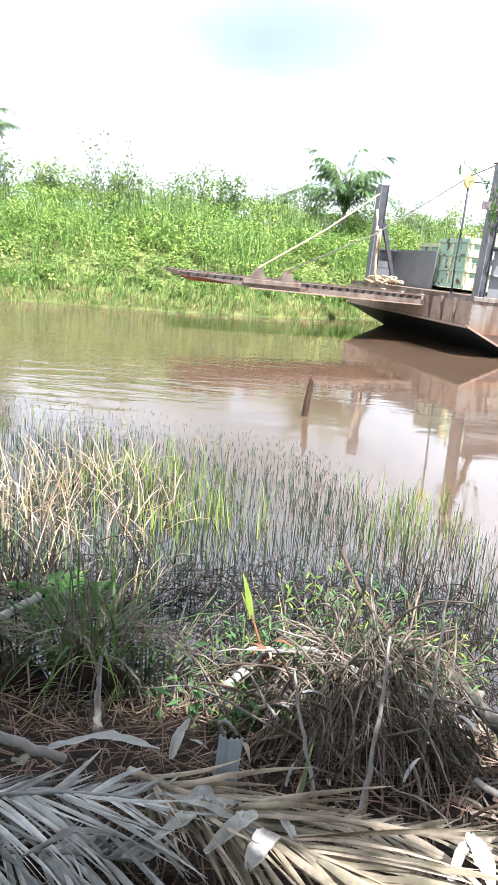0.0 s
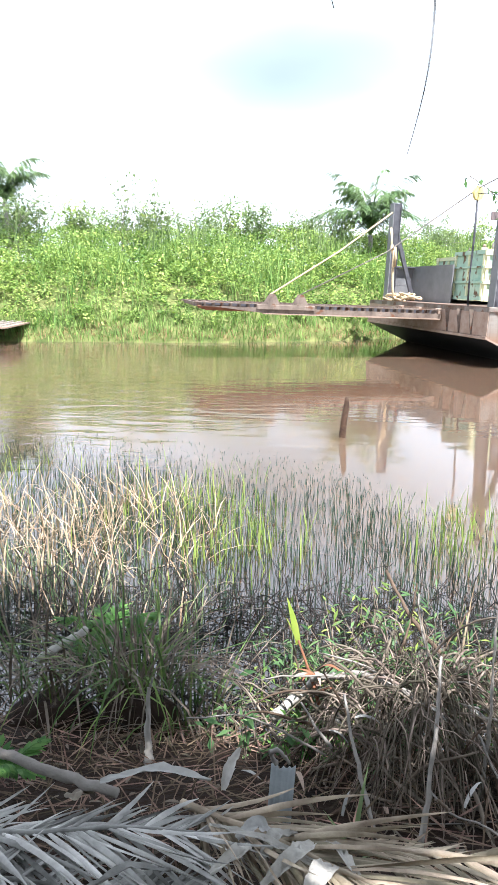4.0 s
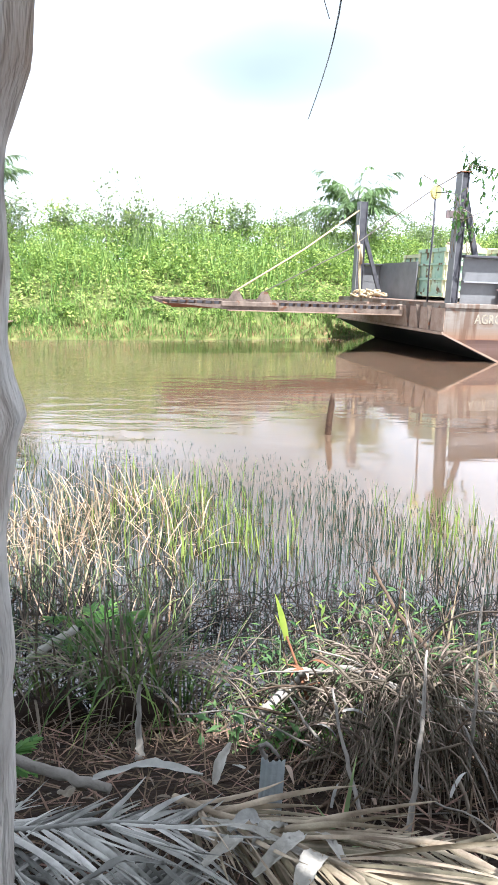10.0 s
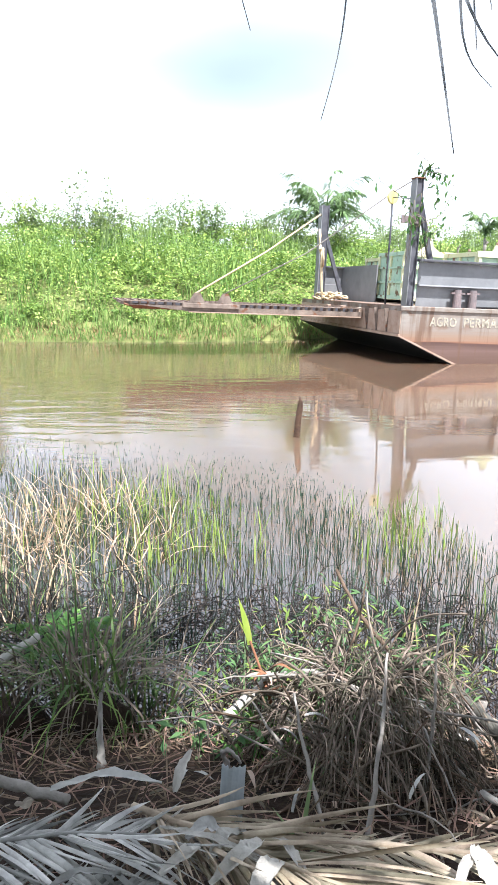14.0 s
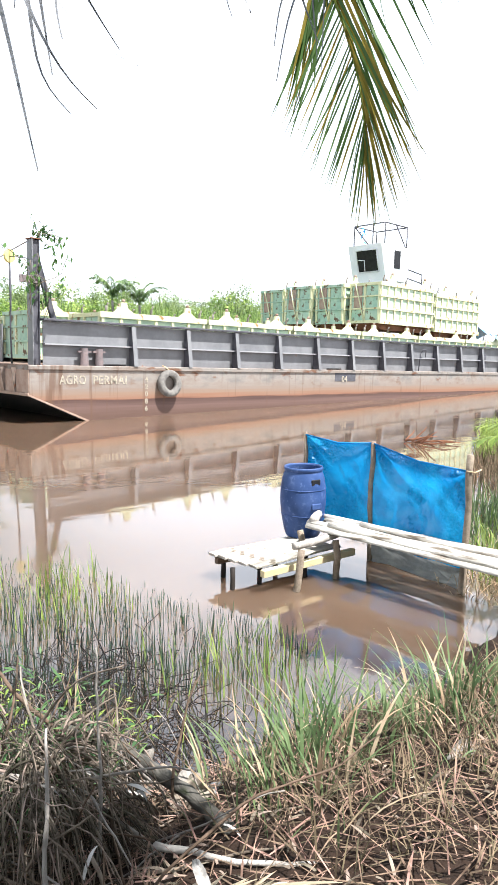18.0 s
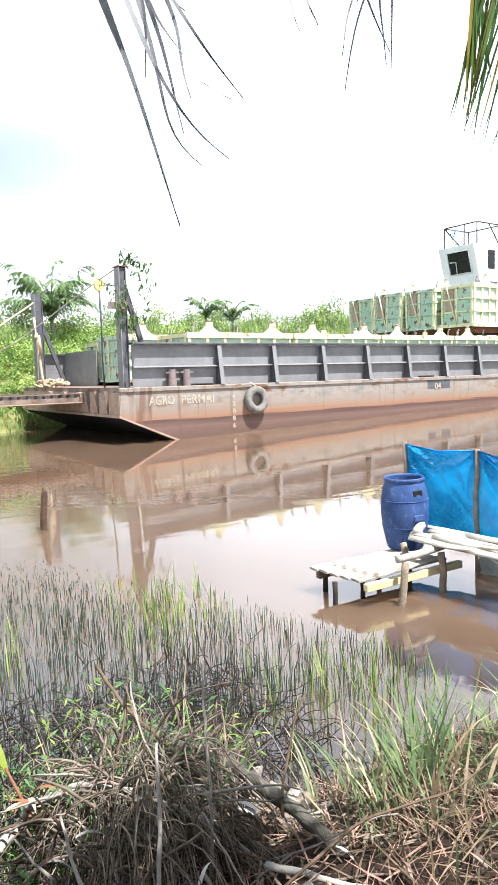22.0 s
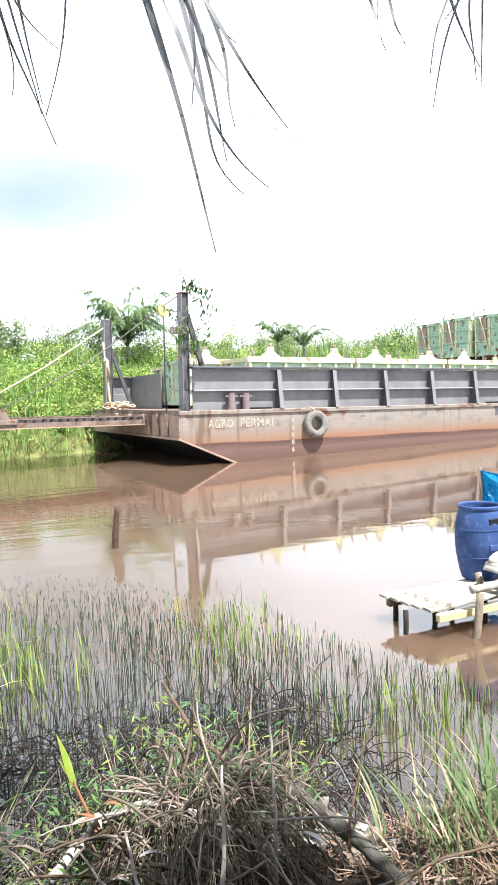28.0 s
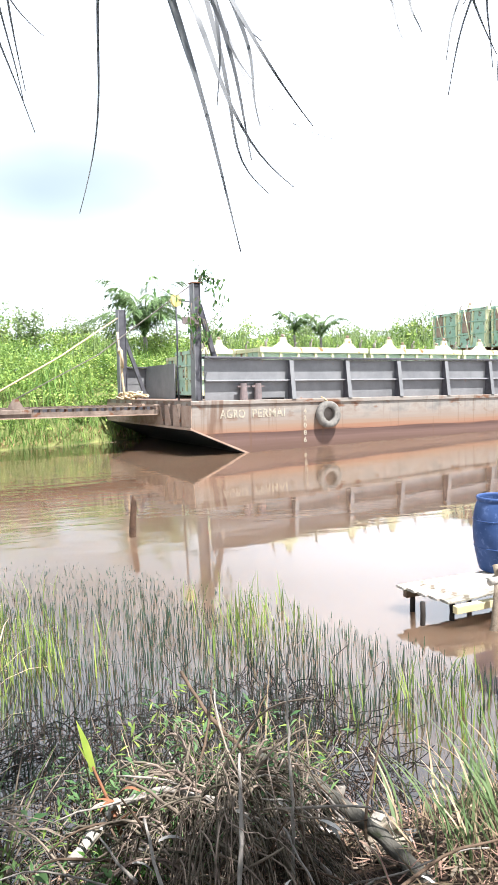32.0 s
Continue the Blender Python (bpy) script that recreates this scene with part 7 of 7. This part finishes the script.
for k in range(21):
    rv, lv = frond(rp_.uniform(2.4, 3.5), rp_.uniform(0.7, 1.2), 80, 0.9, 0.065, rp_, rp_.uniform(0.35, 1.1), 1, 1.0, 0.5, 0.03)
    m = Matrix.Translation(crown_at) @ pose(0, 0, 0, 0, 0, k * 137.5)
    f = part("frond", bent(lv, m), "palm_leaf", coconut)
    part("midrib", bent(rv, m), "palm_leaf", f)

# unseen trees behind the camera, added to block sky light from the near bank
rb_ = np.random.default_rng(721)
n = 26000
ang = rb_.uniform(math.pi * 1.02, math.pi * 1.98, n)
rad = rb_.uniform(5.0, 11.0, n)
x, y = rad * np.cos(ang) * 1.6, rad * np.sin(ang) * 0.9 - 0.5
z = ground_z(x, y) + rb_.uniform(0, 1, n) ** 0.8 * (4.2 + 1.4 * bumps(x, y, 0.5))
grove = part("grove", leaves(np.stack([x, y, z], -1), rb_.uniform(0.25, 0.5, n), rb_, 0.2, 0.6), "palm_leaf")
tagged(grove, "dense green trees out of view, added to block sky light", "bushes", kind="stuff")

# the frond that hangs into view, tip down
green = thing("hanging_frond", Matrix(), "green and yellow palm frond hanging tip down over the river", "palm frond")
rg_ = np.random.default_rng(702)
rib = np.array([(0.30, 0.0, 1.25), (0.04, 0.0, 0.85), (-0.10, 0.0, 0.50), (-0.13, 0.0, 0.22), (-0.09, 0.0, 0.03), (-0.027, 0.0, -0.108), (0.017, 0, -0.25), (0.034, 0, -0.34), (0.040, 0, -0.40)])
q = np.linspace(0, 1, 32)
along_rib = np.r_[0, np.cumsum(np.linalg.norm(np.diff(rib, axis=0), axis=1))]
rib = np.stack([np.interp(q, along_rib / along_rib[-1], rib[:, k]) for k in range(3)], -1)
part("midrib", tube(rib, np.linspace(0.012, 0.0025, 32), 6), "leaf_yellow", green, "pale midrib", smooth=True)
for side in (-1, 1):
    nn = 88
    at = np.sort(np.r_[rg_.uniform(0.05, 0.62, nn // 2), np.linspace(0.62, 1.0, nn // 2) + rg_.normal(0, 0.004, nn // 2)])
    at = np.minimum(at, 1.0)
    pos = np.stack([np.interp(at, q, rib[:, k]) for k in range(3)], -1)
    # leaflets fan out from straight down at the tip to wide at the middle of the leaf
    root = np.clip((1.0 - at) / 0.30, 0, 1)
    fan = np.where(side > 0, 0.08 + 0.44 * root ** 0.6, 0.06 + 0.34 * np.sin(np.pi * np.clip((1.0 - at) / 0.36, 0, 1)) ** 0.8) + rg_.normal(0, 0.03, nn)
    ln = np.where(side > 0, 0.27 + 0.42 * np.clip((1.0 - at) / 0.27, 0, 1), 0.27 + 0.30 * np.clip((1.0 - at) / 0.5, 0, 1)) * rg_.uniform(0.88, 1.05, nn)
    rv, per = ribbons(pos, np.where(side > 0, 0.0, np.pi) + rg_.normal(0, 0.30, nn), np.pi - fan, ln, np.where(at > 0.78, 0.0065, 0.012), np.where(side > 0, 0.02, 0.03) + rg_.normal(0, 0.06, nn), 5, 1.57 + rg_.normal(0, 0.45, nn)), 12
    v, f = rv
    for k in range(nn):
        gold = (side > 0 and at[k] > 0.66 and k % 4) or (side < 0 and k % 5 == 0)
        part("leaflet", (v[k * per:(k + 1) * per], f[k * 5:(k + 1) * 5] - k * per), "frond_gold" if gold else "palm_leaf", green)


def strip(pts, width, seed):
    """A thin drooping leaflet along a smooth line of (across, down) points."""
    r = np.random.default_rng(seed)
    p = np.array(pts, float)
    t0 = np.r_[0, np.cumsum(np.hypot(*np.diff(p, axis=0).T))]
    q = np.linspace(0, t0[-1], 22)
    x, z = np.interp(q, t0, p[:, 0]), np.interp(q, t0, p[:, 1])
    for _ in range(4):
        x[1:-1], z[1:-1] = (x[:-2] + 2 * x[1:-1] + x[2:]) / 4, (z[:-2] + 2 * z[1:-1] + z[2:]) / 4
    s = q / q[-1]
    line = np.stack([x, 0.03 * np.sin(3 * s + seed) + 0.02 * r.normal(), -z], -1)
    turn = 0.5 * np.sin(4 * s + r.uniform(0, 6))
    side = np.stack([np.cos(turn), np.sin(turn), np.zeros(22)], -1) * (width * np.clip(1.15 - 1.1 * s, 0.10, 1) * np.minimum(1, 0.6 + s) / 2 + 0.0006)[:, None]
    v = np.stack([line - side, line + side], 1).reshape(-1, 3)
    return v, np.array([[2 * k, 2 * k + 1, 2 * k + 3, 2 * k + 2] for k in range(21)])


def hanging_strips(name, lines, seed, label, width=0.010):
    """Dead leaflets that hang from one rib out of sight above."""
    t = thing(name, Matrix(), label, "palm frond", "dead leaflets hanging overhead")
    for k, line in enumerate(lines):
        part("leaflet", strip(line, width * (1 - 0.04 * (k % 5)), seed + k), "frond_grey", t)
    return t


cluster = hanging_strips("dead_frond_tip", [
    [(-0.14, -0.27), (-0.066, -0.01), (-0.032, 0.103), (0.015, 0.27), (0.047, 0.407), (0.075, 0.536), (0.099, 0.638)], [(-0.13, -0.25), (-0.037, -0.01), (0.002, 0.063), (0.049, 0.218), (0.089, 0.318), (0.161, 0.436), (0.233, 0.488)],
    [(-0.06, -0.25), (0.01, -0.01), (0.05, 0.074), (0.084, 0.167), (0.141, 0.232)], [(-0.06, -0.22), (0.069, -0.01), (0.14, 0.106), (0.212, 0.211), (0.294, 0.309)],
    [(-0.05, -0.25), (0.016, -0.01), (0.063, 0.156), (0.084, 0.292), (0.092, 0.387), (0.127, 0.446), (0.176, 0.479)], [(-0.04, -0.2), (0.05, 0.02), (0.12, 0.19), (0.178, 0.259), (0.274, 0.319), (0.344, 0.341)],
    [(-0.13, -0.2), (-0.069, -0.01), (-0.023, 0.145), (0.025, 0.291), (0.046, 0.418)], [(0.0, -0.25), (0.085, -0.01), (0.138, 0.147), (0.136, 0.262), (0.154, 0.322)],
    [(-0.02, -0.2), (0.042, -0.01), (0.094, 0.177), (0.121, 0.335), (0.132, 0.393)], [(0.0, -0.2), (0.037, -0.01), (0.058, 0.146), (0.045, 0.27)], [(0.02, -0.2), (0.085, -0.01), (0.115, 0.043), (0.164, 0.079)]],
    711, "bundle of dark dead palm leaflets hanging overhead", 0.021)
strand = hanging_strips("dead_leaflet", [[(0.10, -0.4), (0.05, 0.0), (0.036, 0.2), (0.036, 0.33), (0.02, 0.47), (-0.03, 0.63)]], 740, "single long dark palm leaflet hanging overhead", 0.011)
left_strips = hanging_strips("dead_frond_tip", [
    [(-0.27, -0.15), (-0.208, 0.253), (-0.184, 0.382), (-0.151, 0.462), (-0.126, 0.528), (-0.093, 0.627)], [(-0.25, -0.15), (-0.183, 0.253), (-0.162, 0.362), (-0.132, 0.482), (-0.126, 0.533)],
    [(-0.20, -0.1), (-0.158, 0.253), (-0.147, 0.361), (-0.125, 0.497)], [(-0.25, -0.05), (-0.173, 0.253), (-0.129, 0.321), (-0.072, 0.371)],
    [(-0.25, -0.1), (-0.213, 0.253), (-0.191, 0.352), (-0.180, 0.432), (-0.193, 0.484)], [(-0.15, 0.0), (-0.087, 0.251), (-0.061, 0.305), (-0.052, 0.320)]],
    750, "loose dark dead palm leaflets hanging overhead", 0.012)
right_strips = hanging_strips("dead_frond_tip", [
    [(0.06, -0.2), (0.0, 0.109), (-0.03, 0.153), (-0.046, 0.276)], [(0.10, -0.2), (0.029, 0.114), (-0.012, 0.215), (-0.033, 0.321), (-0.043, 0.385)], [(0.09, -0.2), (0.048, 0.117), (0.038, 0.164), (0.051, 0.264), (0.056, 0.333)],
    [(0.12, -0.1), (0.058, 0.119), (0.019, 0.142), (-0.011, 0.176)], [(0.10, -0.2), (0.072, 0.131), (0.072, 0.238), (0.07, 0.35)], [(-0.05, -0.1), (-0.005, 0.108), (0.028, 0.192), (0.07, 0.281)],
    [(-0.22, -0.1), (-0.189, 0.078), (-0.17, 0.131), (-0.166, 0.171), (-0.151, 0.209)], [(-0.18, -0.1), (-0.138, 0.086), (-0.13, 0.147), (-0.101, 0.201), (-0.099, 0.234)],
    [(-0.15, -0.1), (-0.158, 0.083), (-0.172, 0.14), (-0.169, 0.166)], [(-0.18, 0.0), (-0.134, 0.097), (-0.099, 0.122), (-0.069, 0.139)]],
    760, "loose dark palm leaflets hanging overhead", 0.011)


def sway(px, py, pz, arm, rows, rz=0.0, twist=0.0):
    """A hanging thing's poses: it swings about a point arm metres above it, by metres of side shift at its place."""
    out = []
    for t, shift, *lift in rows:
        a = -math.degrees(math.asin(shift / arm))
        out.append((t, Matrix.Translation((px, py, pz + arm + sum(lift))) @ pose(0, 0, 0, 0, a, rz + twist * shift) @ Matrix.Translation((0, 0, -arm))))
    return out


def motions():
    for ob, local in RIDERS:
        walk(ob, [(t, m @ local) for t, m in BARGE_ROWS])
    walk(barge, BARGE_ROWS)
    # the long leaflet swings in the wind
    walk(strand, sway(0.10, 1.83, 3.58, 1.2, [(0, 0.45, 0.25), (2, 0.20, 0.2), (2.5, -0.047, 0.131), (3, 0.157, 0.061), (3.5, 0.072, 0.017), (5.5, 0.109, -0.02), (6, 0.079, -0.005), (6.5, 0.075, -0.033), (7, 0.072, 0.076),
                                              (7.5, -0.019, 0.107), (8, 0.012, 0.069), (8.5, 0.025, 0.029), (9, -0.166, 0.075), (9.5, 0.191, 0.044), (10, -0.063, 0.099), (10.5, 0.24, 0.15), (11, 0.131, 0.064), (11.5, 0.269, 0.19),
                                              (12, 0.009, 0.037), (12.5, -0.001, -0.031), (13, -0.014, 0.095), (13.5, 0.01, 0.122), (15.5, 0.08, 0.2), (17, 0.0, 0.4), (20, -0.05, 0.5), (23, 0.0, 0.5), (24, -0.05, 0.45), (25, -0.04, 0.434),
                                              (27.5, -0.042, 0.268), (28, -0.023, 0.403), (28.5, 0.044, 0.227), (29, -0.035, 0.217), (30, -0.075, 0.426), (30.5, -0.095, 0.381), (31, -0.081, 0.386), (31.5, -0.06, 0.207), (32, -0.014, 0.137)], -8))
    # and so does the bundle
    walk(cluster, sway(0.40, 1.79, 3.63, 1.4, [(0, 0.05, 0.1), (3.5, 0.0, 0.05), (6, 0.06, 0.1), (7.5, 0.05, 0.1), (8.5, -0.137, -0.039), (9, -0.178, -0.074), (9.5, 0.0, 0.1), (11, 0.05, 0.1), (12, -0.071, -0.131), (12.5, -0.041, -0.08), (13, -0.055, -0.055),
                                               (13.5, -0.027, -0.029), (15.5, -0.04, 0.0), (17, -0.062, 0.019), (17.5, -0.019, 0.055), (18, -0.047, 0.08), (18.5, -0.046, 0.025), (19, -0.025, 0.031), (20, -0.077, 0.023), (21, -0.175, 0.017), (21.5, -0.017, 0.071),
                                               (22, 0.037, 0.011), (22.5, -0.002, 0.051), (23, -0.012, 0.036), (24, -0.006, 0.045), (24.5, -0.004, 0.053), (25, -0.046, 0.035), (25.5, 0.016, 0.059), (27.5, -0.009, 0.077), (28, -0.036, 0.005), (28.5, 0.0, -0.009),
                                               (29, -0.094, -0.008), (29.5, -0.07, 0.006), (30, -0.029, 0.059), (30.5, 0.007, 0.069), (31, -0.033, -0.005), (31.5, -0.036, 0.015), (32, -0.03, -0.021)], -12))
    walk(left_strips, sway(0.10, 1.83, 3.88, 1.4, [(t, 0.03 * math.sin(1.1 * t + 2) + 0.015 * math.sin(2.5 * t)) for t in np.arange(0, 32.1, 0.8)], -6))
    walk(right_strips, sway(1.0, 1.55, 3.68, 1.4, [(t, 0.02 * math.sin(1.2 * t + 4)) for t in np.arange(0, 32.1, 0.8)], -28))
    walk(green, sway(1.43, 1.73, 3.68, 1.8, [(0, -0.07), (16, -0.06), (17, -0.06), (18, -0.06), (19, -0.06), (19.5, 0.0), (20, 0.06), (21, 0.13), (22, 0.17), (23, 0.15), (24, 0.09), (25, 0.09), (25.5, 0.08), (27.5, 0.07), (28, 0.10), (29, 0.12), (30, 0.12), (31, 0.12), (32, 0.12)], -37))


motions()
